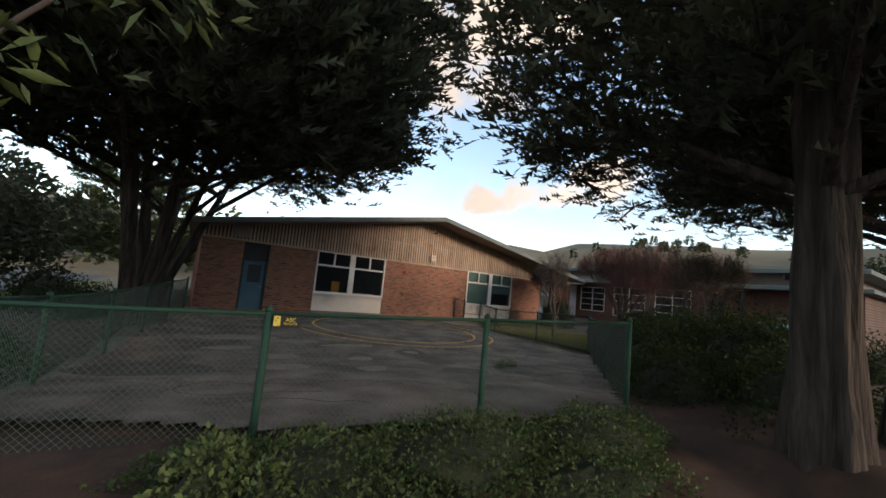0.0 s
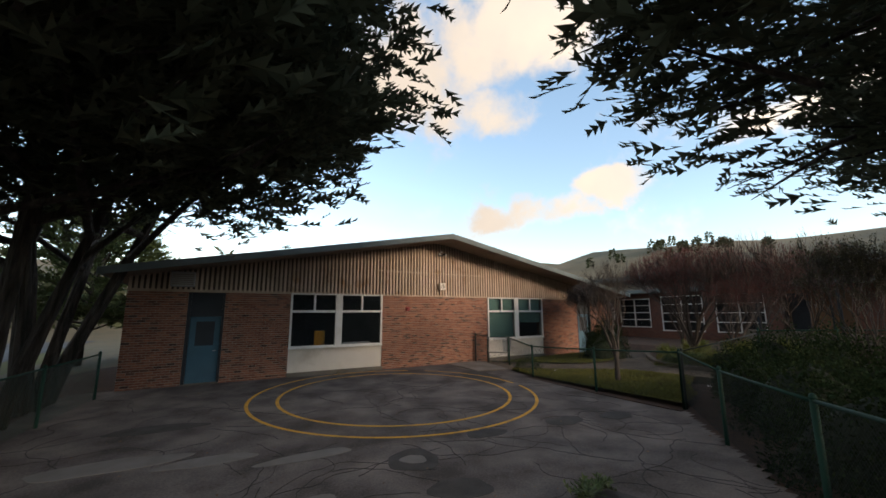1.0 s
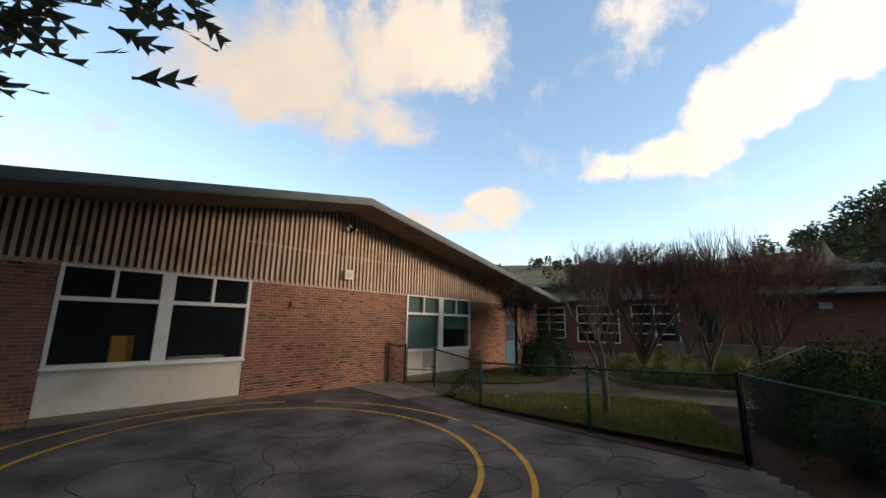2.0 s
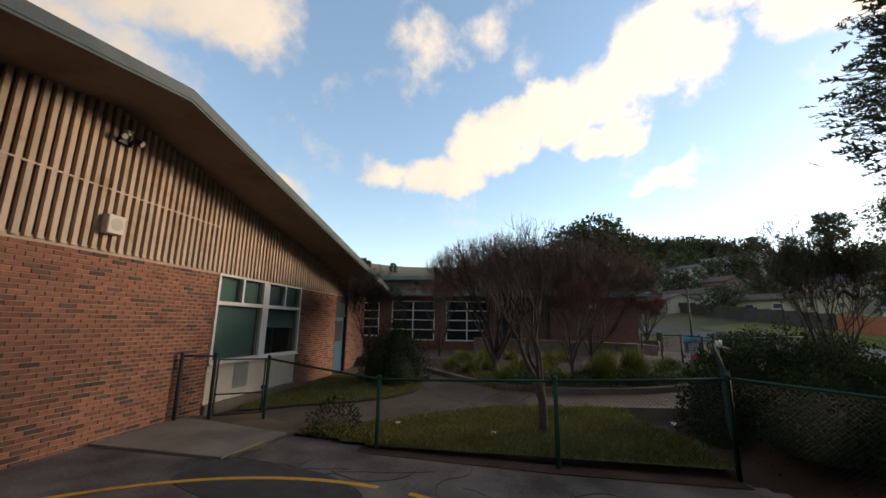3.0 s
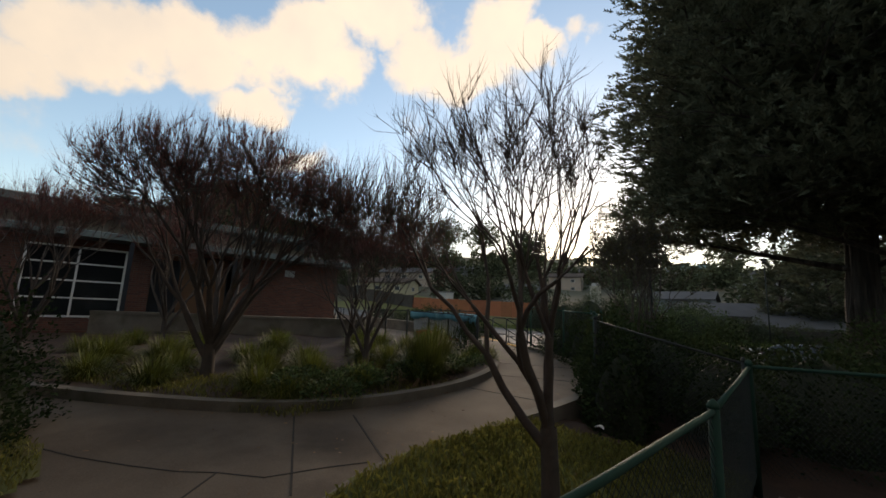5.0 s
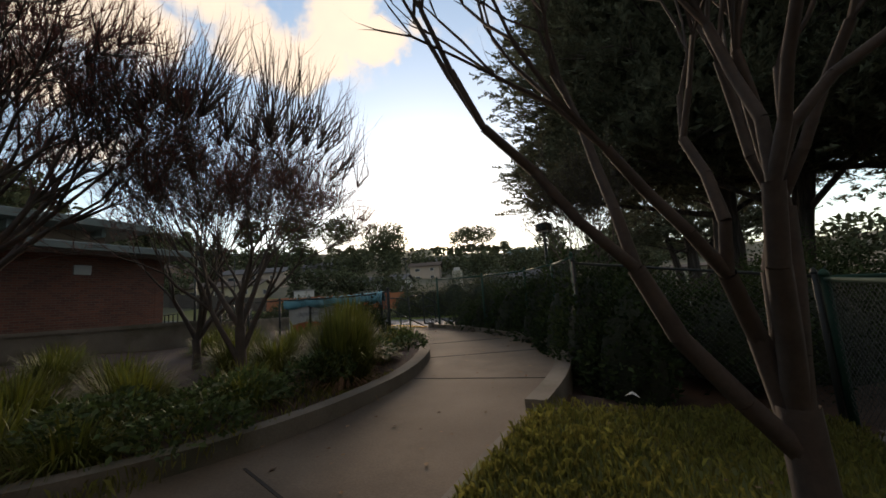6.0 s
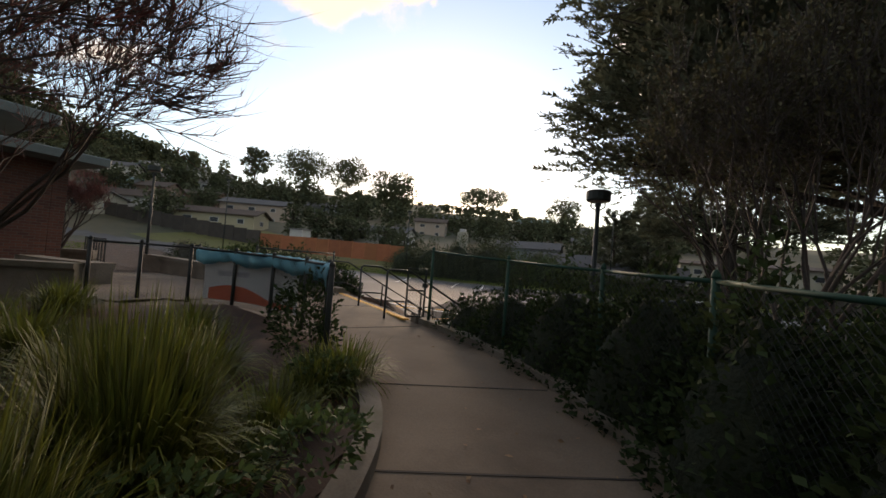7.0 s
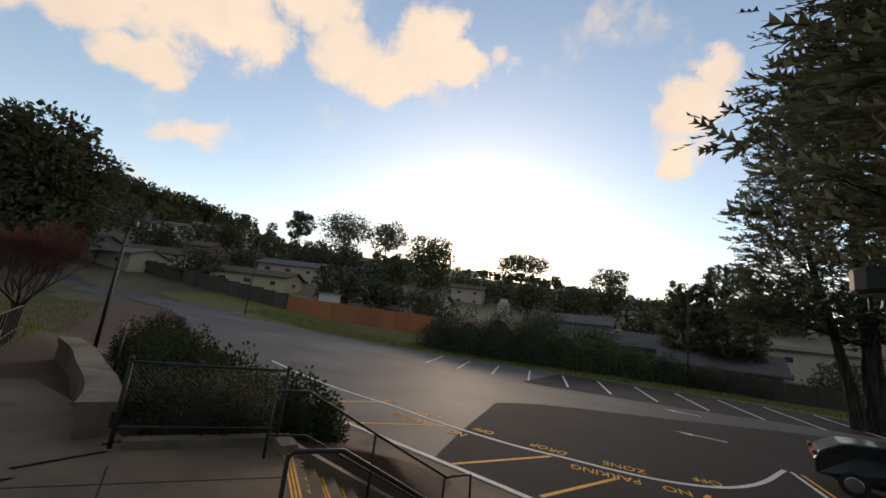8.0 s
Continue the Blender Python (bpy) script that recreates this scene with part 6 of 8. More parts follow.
def twig_tree(label, base, fork, crown, radii, levels, seed, bark, twig, stems=5, spray=6, spray_len=0.32, trunk_r=0.075, spread=0.42, up=0.16, twig_r=0.0035, grow=0.76, kids=(2, 3), wild=0.0, leaves=None, first=0.42, fill=0):
    """A bare tree: a short trunk, a few rising stems, and limbs that fork again and again inside the crown."""
    rng = np.random.default_rng(seed)
    t = thing("bare_tree", label, "tree", pose(*base), group="bare garden trees")
    A, B, RA, RB, tips = [], [], [], [], []
    cx, rd = np.array(crown, float), np.array(radii, float)

    def add(a, b, ra, rb):
        A.append(a); B.append(b); RA.append(ra); RB.append(rb)

    def limb(p, d, L, r, lv):
        n = 3 if lv < 2 else 2 if lv < 6 else 1
        for k in range(n):
            d = d + rng.normal(0, 0.07 + 0.02 * lv + wild, 3) + np.array([0, 0, up * 0.35])
            d = d / np.linalg.norm(d)
            q = p + d * L / n
            r2 = r * (0.90 if lv < levels else 0.7)
            add(p, q, r, r2)
            p, r = q, r2
            e = (p - cx) / rd
            if (e * e).sum() > 1 and (p[2] > cx[2] - rd[2] * 0.3 or np.hypot(e[0], e[1]) > 1):
                tips.append((p, d))
                return
        if lv >= levels:
            tips.append((p, d))
            return
        m = rng.integers(kids[0], kids[1] + 1)
        for k in range(m):
            sd = rng.normal(0, 1, 3)
            sd -= d * (sd @ d)
            sd /= np.linalg.norm(sd)
            w = spread * rng.uniform(0.6, 1.3)
            nd = d + sd * w + np.array([0, 0, up])
            limb(p, nd / np.linalg.norm(nd), L * grow * rng.uniform(0.8, 1.15), r * (0.76 if m < 3 else 0.68), lv + 1)
        if lv >= 2:
            tips.append((p, d))

    f = np.array([0.02, 0.01, fork])
    add(np.array([0, 0, -0.2]), np.array([0.01, 0, fork * 0.5]), trunk_r * 1.25, trunk_r)
    add(np.array([0.01, 0, fork * 0.5]), f, trunk_r, trunk_r * 0.95)
    for k in range(stems):
        a = 2 * math.pi * k / stems + rng.uniform(-0.35, 0.35)
        tgt = cx + np.array([rd[0] * 0.55 * math.cos(a), rd[1] * 0.55 * math.sin(a), -rd[2] * 0.2])
        p0 = f if k % 2 else np.array([0.01, 0, fork * rng.uniform(0.4, 1.0)])
        d = tgt - p0
        L = np.linalg.norm(d)
        limb(p0, d / L, L * first, trunk_r * 0.62, 0)
    if fill:
        # side shoots from the limbs up to an even dome
        nodes = np.array(B)
        rho, az, s = np.sqrt(rng.random(fill)), rng.uniform(0, 2 * math.pi, fill), rng.uniform(0.25, 1, fill) ** 0.6
        P = cx + np.stack([rho * rd[0] * np.cos(az), rho * rd[1] * np.sin(az), rd[2] * (np.sqrt(1 - 0.92 * rho ** 2) * s - 0.35 * (1 - s))], 1)
        for p in P:
            gap = p - nodes
            cost = np.linalg.norm(gap, axis=1) + np.where(gap[:, 2] < 0.2, 5, 0) + np.maximum(0, np.hypot(nodes[:, 0] - cx[0], nodes[:, 1] - cx[1]) - np.hypot(p[0] - cx[0], p[1] - cx[1])) * 2
            q = nodes[np.argmin(cost)]
            mid = q * 0.5 + p * 0.5 + rng.normal(0, 0.05, 3) + [0, 0, -0.06]
            add(q, mid, 0.009, 0.007)
            add(mid, p, 0.007, 0.004)
            d = p - mid + np.array([0, 0, 0.25])
            tips.append((p, d / np.linalg.norm(d)))
            tips.append((mid, d / np.linalg.norm(d)))
    A, B, RA, RB = (np.array(v) for v in (A, B, RA, RB))
    RA, RB = np.maximum(RA, twig_r), np.maximum(RB, twig_r * 0.8)
    fat = RA > 0.014
    for sel, n, nm in ((fat, 8, "trunk"), (~fat, 3, "branch_mass")):
        v, tr = tubes(A[sel], B[sel], RA[sel], RB[sel], n)
        part(nm, np_mesh(nm, v, tr), bark, t, smooth=(n > 4), kind="" if n > 4 else "stuff")
    P, D = np.array([p for p, _ in tips]), np.array([d for _, d in tips])
    src, dd = np.repeat(P, spray, 0), np.repeat(D, spray, 0)
    d = dd + np.array([0, 0, 0.35]) + rng.normal(0, 0.42, src.shape)
    d /= np.linalg.norm(d, axis=1, keepdims=True)
    ln = rng.uniform(0.4, 1.15, (len(src), 1)) * spray_len
    mid = src + d * ln * 0.5
    e = mid + (d + np.array([0, 0, 0.25]) + rng.normal(0, 0.12, d.shape)) * ln * 0.5
    v, tr = spikes(src, mid, e, twig_r * 0.85)
    part("twig_mass", np_mesh("twig_mass", v, tr), twig, t, "fine reddish twigs" if twig is TWIG else "", kind="stuff")
    if leaves:
        m, size, material = leaves
        k = rng.integers(0, len(e), m)
        at = src[k] + (e[k] - src[k]) * rng.uniform(0, 1, (m, 1))
        v, tr = scatter(*LEAF, at, d[k] + rng.normal(0, 0.7, (m, 3)), rng.uniform(0.6, 1.2, m) * size, rng, 1.0)
        part("foliage", np_mesh("foliage", v, tr), material, t, "dull olive leaves", kind="stuff")
    return t


gzf = lambda x, y: float(garden_z(x, y))
twig_tree("bare pollarded tree with a dense dome of reddish twigs", (18.6, -5.97, gzf(18.6, -5.97) + 0.02), 0.6, (0.0, -0.1, 3.2), (2.6, 2.6, 1.5), 5, 1, GREYBARK, TWIG, 10, spray=6, spray_len=0.34, twig_r=0.004, trunk_r=0.11, fill=1100)
twig_tree("bare multi-stemmed tree with reddish twigs beside the path", (16.75, -8.25, gzf(16.75, -8.25) + 0.02), 0.8, (0.5, -0.3, 3.0), (1.9, 1.9, 1.7), 6, 2, GREYBARK, TWIG, 7, spray=2, spray_len=0.34, trunk_r=0.06, up=0.08, grow=0.80, twig_r=0.0028, first=0.30, fill=700)
twig_tree("bare tree with fine reddish twigs near the retaining wall", (19.2, -9.3, gzf(19.2, -9.3) + 0.02), 0.5, (-0.1, -0.6, 2.9), (2.0, 2.0, 1.25), 5, 3, GREYBARK, TWIG, 6, spray=4, spray_len=0.34, trunk_r=0.065, up=0.06, grow=0.80, first=0.34, twig_r=0.0035, fill=700)
twig_tree("bare pale-barked tree with open twisting branches on the lawn", (11.98, -6.95, float(south_lawn_z(11.98, -6.95))), 0.7, (0.40, 0.36, 2.85), (0.95, 0.95, 1.6), 6, 4, GREYBARK, GREYBARK, 5, spray=2, spray_len=0.2, trunk_r=0.075, spread=0.34, wild=0.06, twig_r=0.003)
twig_tree("tall olive-leaved shrub tree in the hedge", (13.05, -12.4, 0.2), 0.4, (0.0, 0.0, 2.75), (1.0, 1.0, 1.5), 5, 8, GREYBARK, GREYBARK, 8, spray=4, spray_len=0.26, trunk_r=0.05, leaves=(15000, 0.04, OLIVE))
twig_tree("round bare tree with dark red twigs on the far lawn", (40.95, -18.43, 0.3), 1.0, (0, 0, 3.0), (3.0, 3.0, 1.5), 5, 31, GREYBARK, TWIG, 7, spray=6, spray_len=0.5, twig_r=0.008, trunk_r=0.12)
twig_tree("small bare shrub with thin grey twigs by the road", (37.16, -22.74, 0.0), 0.2, (0, 0, 1.3), (0.9, 0.9, 0.9), 4, 32, GREYBARK, GREYBARK, 6, spray=3, spray_len=0.3, twig_r=0.005, trunk_r=0.03)
twig_tree("slim bare tree by the blue side door", (17.0, -1.95, gzf(17.0, -1.95)), 0.8, (0.1, 0.1, 2.6), (1.2, 1.2, 1.5), 6, 5, GREYBARK, GREYBARK, 5, spray=4, spray_len=0.3, trunk_r=0.05)
twig_tree("bare tree with red twigs beside the brick wing", (24.79, -6.22, gzf(24.79, -6.22)), 0.6, (0, 0.1, 2.9), (1.9, 1.9, 1.2), 5, 6, GREYBARK, TWIG, 6, spray=5, spray_len=0.5)
twig_tree("bare tree with red twigs near the link passage", (22.84, -3.30, gzf(22.84, -3.30)), 0.6, (0, 0, 2.9), (1.8, 1.8, 1.2), 5, 7, GREYBARK, TWIG, 6, spray=5, spray_len=0.5)


def leafy(name, label, mounds, n, size, material, seed, category="bush", group="", core=True, droop=0.0, flat=1.0):
    """Bush or hedge: mounds of (x, y, z, rx, ry, rz) wrapped in leaves, over a lumpy solid heart painted dark as inner
    shade.
    """
    rng = np.random.default_rng(seed)
    x0, y0, z0 = mounds[0][:3]
    t = thing(name, label, category, pose(x0, y0, z0), group=group)
    area = np.array([m[3] * m[4] + m[3] * m[5] + m[4] * m[5] for m in mounds])
    P, D = [], []
    for m, a in zip(mounds, area / area.sum()):
        k = int(n * a)
        d = rng.normal(0, 1, (k, 3))
        d[:, 2] = np.abs(d[:, 2]) * 1.0 - 0.25
        d /= np.linalg.norm(d, axis=1, keepdims=True)
        lump = 1 + 0.13 * np.sin(5 * d[:, 0] + m[0] * 3) * np.cos(4 * d[:, 1] + m[1]) + 0.08 * np.sin(9 * d[:, 2] + 7 * d[:, 0]) + 0.06 * np.sin(17 * d[:, 0] + 13 * d[:, 1])
        r = lump * rng.uniform(0.80, 1.06, k)
        P.append(np.array(m[:3]) - [x0, y0, z0] + d * r[:, None] * m[3:])
        D.append(d * [1, 1, 0.6] + rng.normal(0, 0.7, (k, 3)) + [0, 0, 0.25 - droop])
    P, D = np.concatenate(P), np.concatenate(D)
    v, tr = scatter(*LEAF, P, D, rng.uniform(0.6, 1.25, len(P)) * size, rng, 1.0)
    part("foliage", np_mesh("foliage", v, tr), material, t, kind="stuff")
    # added solid heart that blocks light; its colour stands for the shade within
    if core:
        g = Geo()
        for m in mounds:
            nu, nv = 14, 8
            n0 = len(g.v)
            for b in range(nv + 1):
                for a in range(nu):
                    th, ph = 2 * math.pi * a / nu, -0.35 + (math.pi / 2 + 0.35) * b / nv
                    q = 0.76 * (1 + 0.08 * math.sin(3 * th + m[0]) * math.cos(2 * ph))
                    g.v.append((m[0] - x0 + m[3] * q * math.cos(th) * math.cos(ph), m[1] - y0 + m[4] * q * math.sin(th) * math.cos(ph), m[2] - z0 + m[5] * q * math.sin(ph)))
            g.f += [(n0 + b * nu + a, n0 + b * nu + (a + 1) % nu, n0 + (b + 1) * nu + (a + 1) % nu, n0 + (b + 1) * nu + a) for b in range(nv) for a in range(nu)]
        part("heart", g, INNERSHADE, t, "solid core coloured dark as inner shade", smooth=True, kind="stuff")
    return t


# hedges on the slope beside the path
leafy("hedge", "dense dark green hedge over the chain-link fence", [(12.95, -10.7, 0.3, 0.48, 0.75, 1.4), (13.35, -11.75, 0.3, 0.58, 0.75, 1.5), (13.92, -12.8, 0.3, 0.66, 0.66, 1.5), (14.75, -13.72, 0.3, 0.74, 0.6, 1.4), (15.65, -14.45, 0.25, 0.74, 0.55, 1.2), (16.55, -15.1, 0.15, 0.62, 0.5, 1.0), (12.55, -9.95, 0.2, 0.45, 0.5, 1.15), (12.5, -12.0, 0.1, 0.9, 1.1, 1.5), (13.4, -13.9, 0.0, 1.0, 0.9, 1.5), (15.2, -15.4, -0.1, 1.1, 0.8, 1.3), (16.6, -16.1, -0.2, 0.9, 0.8, 1.05), (12.0, -13.9, 0.0, 1.3, 1.4, 1.5), (14.3, -16.0, -0.2, 1.5, 1.1, 1.5)], 64000, 0.074, HEDGE, 1, "hedge")
leafy("hedge", "dark hedge behind the mesh panel at the landing", [(23.31, -17.34, 0.4, 0.9, 0.9, 1.30), (22.85, -18.43, 0.3, 0.9, 0.9, 1.15), (24.55, -17.45, 0.4, 1.2, 0.85, 1.35), (26.11, -18.05, 0.4, 1.3, 0.9, 1.3), (27.70, -18.60, 0.3, 1.2, 0.9, 1.2), (24.43, -18.67, 0.1, 1.3, 0.8, 1.1), (29.20, -19.1, 0.3, 1.2, 0.9, 1.0), (31.25, -19.98, 0.1, 1.6, 1.2, 1.2), (33.70, -20.88, 0.1, 1.6, 1.3, 1.4), (22.37, -18.82, 0.1, 0.6, 0.6, 0.9), (22.75, -17.55, 0.4, 0.5, 0.55, 1.1)], 48000, 0.088, HEDGE, 2, "hedge")
leafy("bush", "large dark green shrubs on the bank beside the fence corner", [(6.29, -14.81, -0.15, 1.1, 1.1, 1.15), (8.37, -13.37, -0.05, 1.2, 1.2, 1.35), (10.40, -12.03, 0.15, 1.1, 1.1, 1.25), (6.81, -16.32, -0.25, 1.3, 1.1, 1.5), (9.31, -14.96, -0.05, 1.5, 1.5, 1.9), (5.16, -16.45, -0.55, 0.9, 0.7, 0.9), (11.40, -10.72, 0.35, 0.7, 0.6, 0.9)], 44000, 0.075, HEDGE, 3)
leafy("shrub", "dark small-leaved shrub near the lawn fence", [(17.0, -3.1, 0.1, 0.85, 0.8, 1.75), (16.3, -3.15, 0.1, 0.7, 0.6, 1.2), (17.6, -2.6, 0.1, 0.65, 0.65, 2.0), (16.9, -2.3, 0.1, 0.6, 0.6, 1.5)], 14000, 0.06, HEDGE, 4)
leafy("shrub", "loose leafy shrub against the patio fence", [(17.80, -12.45, 0.6, 0.42, 0.36, 0.75), (18.25, -12.72, 0.6, 0.45, 0.35, 0.7), (17.42, -12.0, 0.6, 0.28, 0.28, 0.5)], 1500, 0.075, HEDGE, 5, core=False)
leafy("shrub", "small twiggy shrub at the foot of the fence", [(11.75, -3.2, -0.05, 0.5, 0.45, 0.55)], 1100, 0.06, HEDGE, 6, core=False)
leafy("ivy_bank", "green ivy spilling down the bank below the fence", [(-1.2, -14.80, -0.10, 0.7, 0.34, 0.34), (-0.55, -15.17, -0.14, 1.2, 0.7, 0.44), (0.95, -15.33, -0.09, 1.3, 0.65, 0.48), (2.62, -15.63, -0.04, 1.2, 0.6, 0.46), (-0.06, -15.86, -0.29, 1.6, 0.6, 0.40), (1.92, -16.11, -0.24, 1.5, 0.6, 0.40)], 34000, 0.047, IVY, 7, "ivy")
leafy("bush", "bright green young bush at the path edge", [(-1.30, -15.30, -0.1, 0.34, 0.28, 0.52), (-1.0, -15.45, -0.1, 0.28, 0.24, 0.42)], 2200, 0.06, BUSHGREEN, 8)
leafy("bush", "dark bushes outside the street fence", [(-5.0, -12.4, -0.3, 1.2, 1.4, 0.7), (-4.6, -10.0, -0.5, 1.2, 1.6, 0.9), (-5.6, -7.6, -0.5, 1.2, 1.6, 0.9), (-4.2, -1.0, -0.5, 1.0, 1.2, 1.2), (-5.6, 0.8, -0.4, 1.2, 1.4, 1.5)], 18000, 0.085, HEDGE, 9)
leafy("shrub", "low leafy weeds along the kerb", [(15.71, -10.38, 0.6, 0.25, 0.4, 0.16), (16.62, -11.45, 0.62, 0.3, 0.25, 0.16), (15.47, -6.87, 0.42, 0.3, 0.4, 0.2), (15.77, -7.41, 0.5, 0.35, 0.5, 0.22), (15.66, -8.41, 0.55, 0.3, 0.4, 0.2), (16.15, -6.64, 0.5, 0.4, 0.4, 0.2), (15.80, -9.45, 0.6, 0.3, 0.4, 0.2)], 4600, 0.06, IVY, 10, "weeds", core=False)


def strap_clump(x, y, z, n, length, seed, label, wide=1.25):
    rng = np.random.default_rng(seed)
    t = thing("strap_leaf_plant", label, "plant", pose(x, y, z), group="strap-leaved plants in the bed")
    for name, m, lo, hi, material, lb in (("leaves", n, 0.30 if wide > 1 else 0.05, wide, STRAP, ""), ("dry_leaves", n // 9, 1.1, 1.6, DRYLEAF, "withered brown basal leaves")):
        az = rng.uniform(0, 2 * math.pi, m)
        L = length * rng.uniform(0.6, 1.1, m) * (1 if material is STRAP else 0.7)
        lean = rng.uniform(lo, hi, m)
        w = rng.uniform(0.004, 0.009, m)
        r0 = rng.uniform(0, 0.30, m)
        v, tr, S = [], [], 4
        out = np.stack([np.cos(az), np.sin(az), 0 * az], 1)
        sd = np.stack([-np.sin(az), np.cos(az), 0 * az], 1)
        for k in range(S + 1):
            s = k / S
            rad = r0 + L * lean * 0.62 * s ** 1.5
            h = L * (s * (1.05 - 0.25 * lean) - 0.62 * lean * s ** 2.6)
            c = out * rad[:, None] + np.stack([0 * h, 0 * h, h], 1)
            wd = (w * (1 - s ** 3))[:, None]
            v += [c - sd * wd, c + sd * wd]
        v = np.stack(v, 1).reshape(-1, 3)
        base = (np.arange(m) * 2 * (S + 1))[:, None]
        for k in range(S):
            a = base + 2 * k
            tr += [np.concatenate([a, a + 1, a + 3], 1), np.concatenate([a, a + 3, a + 2], 1)]
        part(name, np_mesh(name, v, np.concatenate(tr)), material, t, lb, kind="stuff")
    return t


for k, (x, y, s) in enumerate(((16.19, -10.12, 0.5), (16.41, -10.71, 0.62), (16.63, -11.77, 0.8), (16.92, -10.04, 0.82), (16.20, -9.17, 0.7), (17.73, -11.05, 0.9), (16.08, -7.75, 0.8), (17.23, -7.38, 0.95), (16.84, -6.30, 0.8), (18.02, -9.15, 1.0), (18.19, -7.70, 0.9), (16.63, -11.40, 0.75), (19.53, -6.98, 0.9), (20.14, -5.57, 1.0), (20.91, -4.69, 1.0), (20.37, -10.31, 0.9), (19.05, -11.75, 0.8), (22.06, -6.55, 0.9), (19.39, -4.32, 0.9), (21.68, -8.58, 0.9), (23.33, -5.35, 0.8), (17.79, -10.21, 1.1), (19.18, -10.29, 1.0), (17.17, -9.16, 0.9), (17.71, -6.67, 1.0), (18.40, -5.11, 0.9), (20.57, -7.98, 1.0), (22.05, -4.40, 0.9), (19.37, -5.65, 0.8), (16.16, -6.45, 0.7), (21.33, -11.34, 0.9))):
    strap_clump(x, y, float(planter_z(x, y)) - 0.03, 1050 if s > 0.9 else 640, 0.86 * s, 50 + k, "arching green strap-leaved clump in the soil bed")


for k, (x, y) in enumerate(((15.78, -8.92), (16.42, -9.80))):
    strap_clump(x, y, float(planter_z(x, y)) - 0.03, 2600, 1.12, 90 + k, "large dense dome of green strap leaves beside the kerb", 0.88)


def turf(label, outline, fz, n, length, seed, material=None, clump=0.5):
    rng = np.random.default_rng(seed)
    xs, ys = [p[0] for p in outline], [p[1] for p in outline]
    x, y = rng.uniform(min(xs), max(xs), n * 2), rng.uniform(min(ys), max(ys), n * 2)
    dens = 0.5 + 0.5 * np.sin(1.9 * x + 1) * np.sin(2.3 * y) * clump + rng.uniform(-0.3, 0.5, len(x))
    ok = inside(outline, x, y) & (dens > 0.35)
    x, y = x[ok][:n], y[ok][:n]
    m = len(x)
    z = fz(x, y)
    az, L = rng.uniform(0, 6.28, m), length * rng.uniform(0.4, 1.2, m)
    w, ln = rng.uniform(0.003, 0.006, m), rng.uniform(0.1, 0.7, m)
    o, s = np.stack([np.cos(az), np.sin(az)], 1), np.stack([-np.sin(az), np.cos(az)], 1)
    p = np.stack([x, y], 1)
    v = np.stack([np.c_[p - s * w[:, None], z - 0.01], np.c_[p + s * w[:, None], z - 0.01], np.c_[p + o * (L * ln)[:, None] * 0.4, z + L * 0.7], np.c_[p + o * (L * ln)[:, None], z + L * (1 - 0.3 * ln)]], 1).reshape(-1, 3)
    b = (np.arange(m) * 4)[:, None]
    tr = np.concatenate([b + [[0, 1, 2]], b + [[2, 1, 3]]])
    ob = part("grass", np_mesh("grass", v, tr), material or BLADE)
    return tagged(ob, label, "grass", kind="stuff")


turf("rough green grass blades of the fenced lawn", SOUTH_LAWN, lambda x, y: south_lawn_z(x, y) + 0.03, 26000, 0.085, 1)
turf("short green grass blades by the brick wall", NORTH_LAWN, lambda x, y: garden_z(x, y) + 0.045, 16000, 0.06, 2, clump=0.1)
turf("sparse grass in the soil bed", [(15.27, -6.17), (15.20, -9.64), (16.73, -8.80), (18.40, -6.24), (20.49, -4.59), (19.02, -4.14), (16.49, -5.55)], planter_z, 9000, 0.09, 3)
turf("grass on the verge beyond the lot", [(-21.0, -50.3), (-11.9, -51.3), (11.56, -54.5), (29.9, -52.1), (41.2, -49.4), (52.3, -45.7), (65.7, -44.6), (68.2, -48.9), (41.2, -54.2), (12.36, -60.2), (-20.52, -55.6)], lambda x, y: land_z(x, y), 30000, 0.28, 4, VERGE)
turf("lawn grass beside the far ramp", [(29.90, -12.45), (33.17, -16.81), (40.59, -19.53), (52.75, -24.67), (65.1, -29.6), (64.80, -11.22), (40.25, -8.44)], lambda x, y: land_z(x, y), 16000, 0.20, 7, VERGE)
# fallen leaves and twigs
rng = np.random.default_rng(9)
n = 420
ok = np.stack([rng.uniform(11.0, 18.5, n * 4), rng.uniform(-15.0, -2.5, n * 4)], 1)
ok = ok[inside(PAVED + [], ok[:, 0], ok[:, 1]) | inside(SOUTH_LAWN, ok[:, 0], ok[:, 1])][:n]
zz = np.where(inside(SOUTH_LAWN, ok[:, 0], ok[:, 1]), south_lawn_z(ok[:, 0], ok[:, 1]) + 0.06, garden_z(ok[:, 0], ok[:, 1]) + 0.008)
v, tr = scatter(*LEAF, np.c_[ok, zz], np.c_[rng.normal(0, 1, (n, 2)), np.zeros(n)], rng.uniform(0.03, 0.07, n), rng, 0.25)
tagged(part("fallen_leaves", np_mesh("fallen_leaves", v, tr), DRYLEAF), "dry brown leaves scattered on path and lawn", "leaves", kind="stuff")

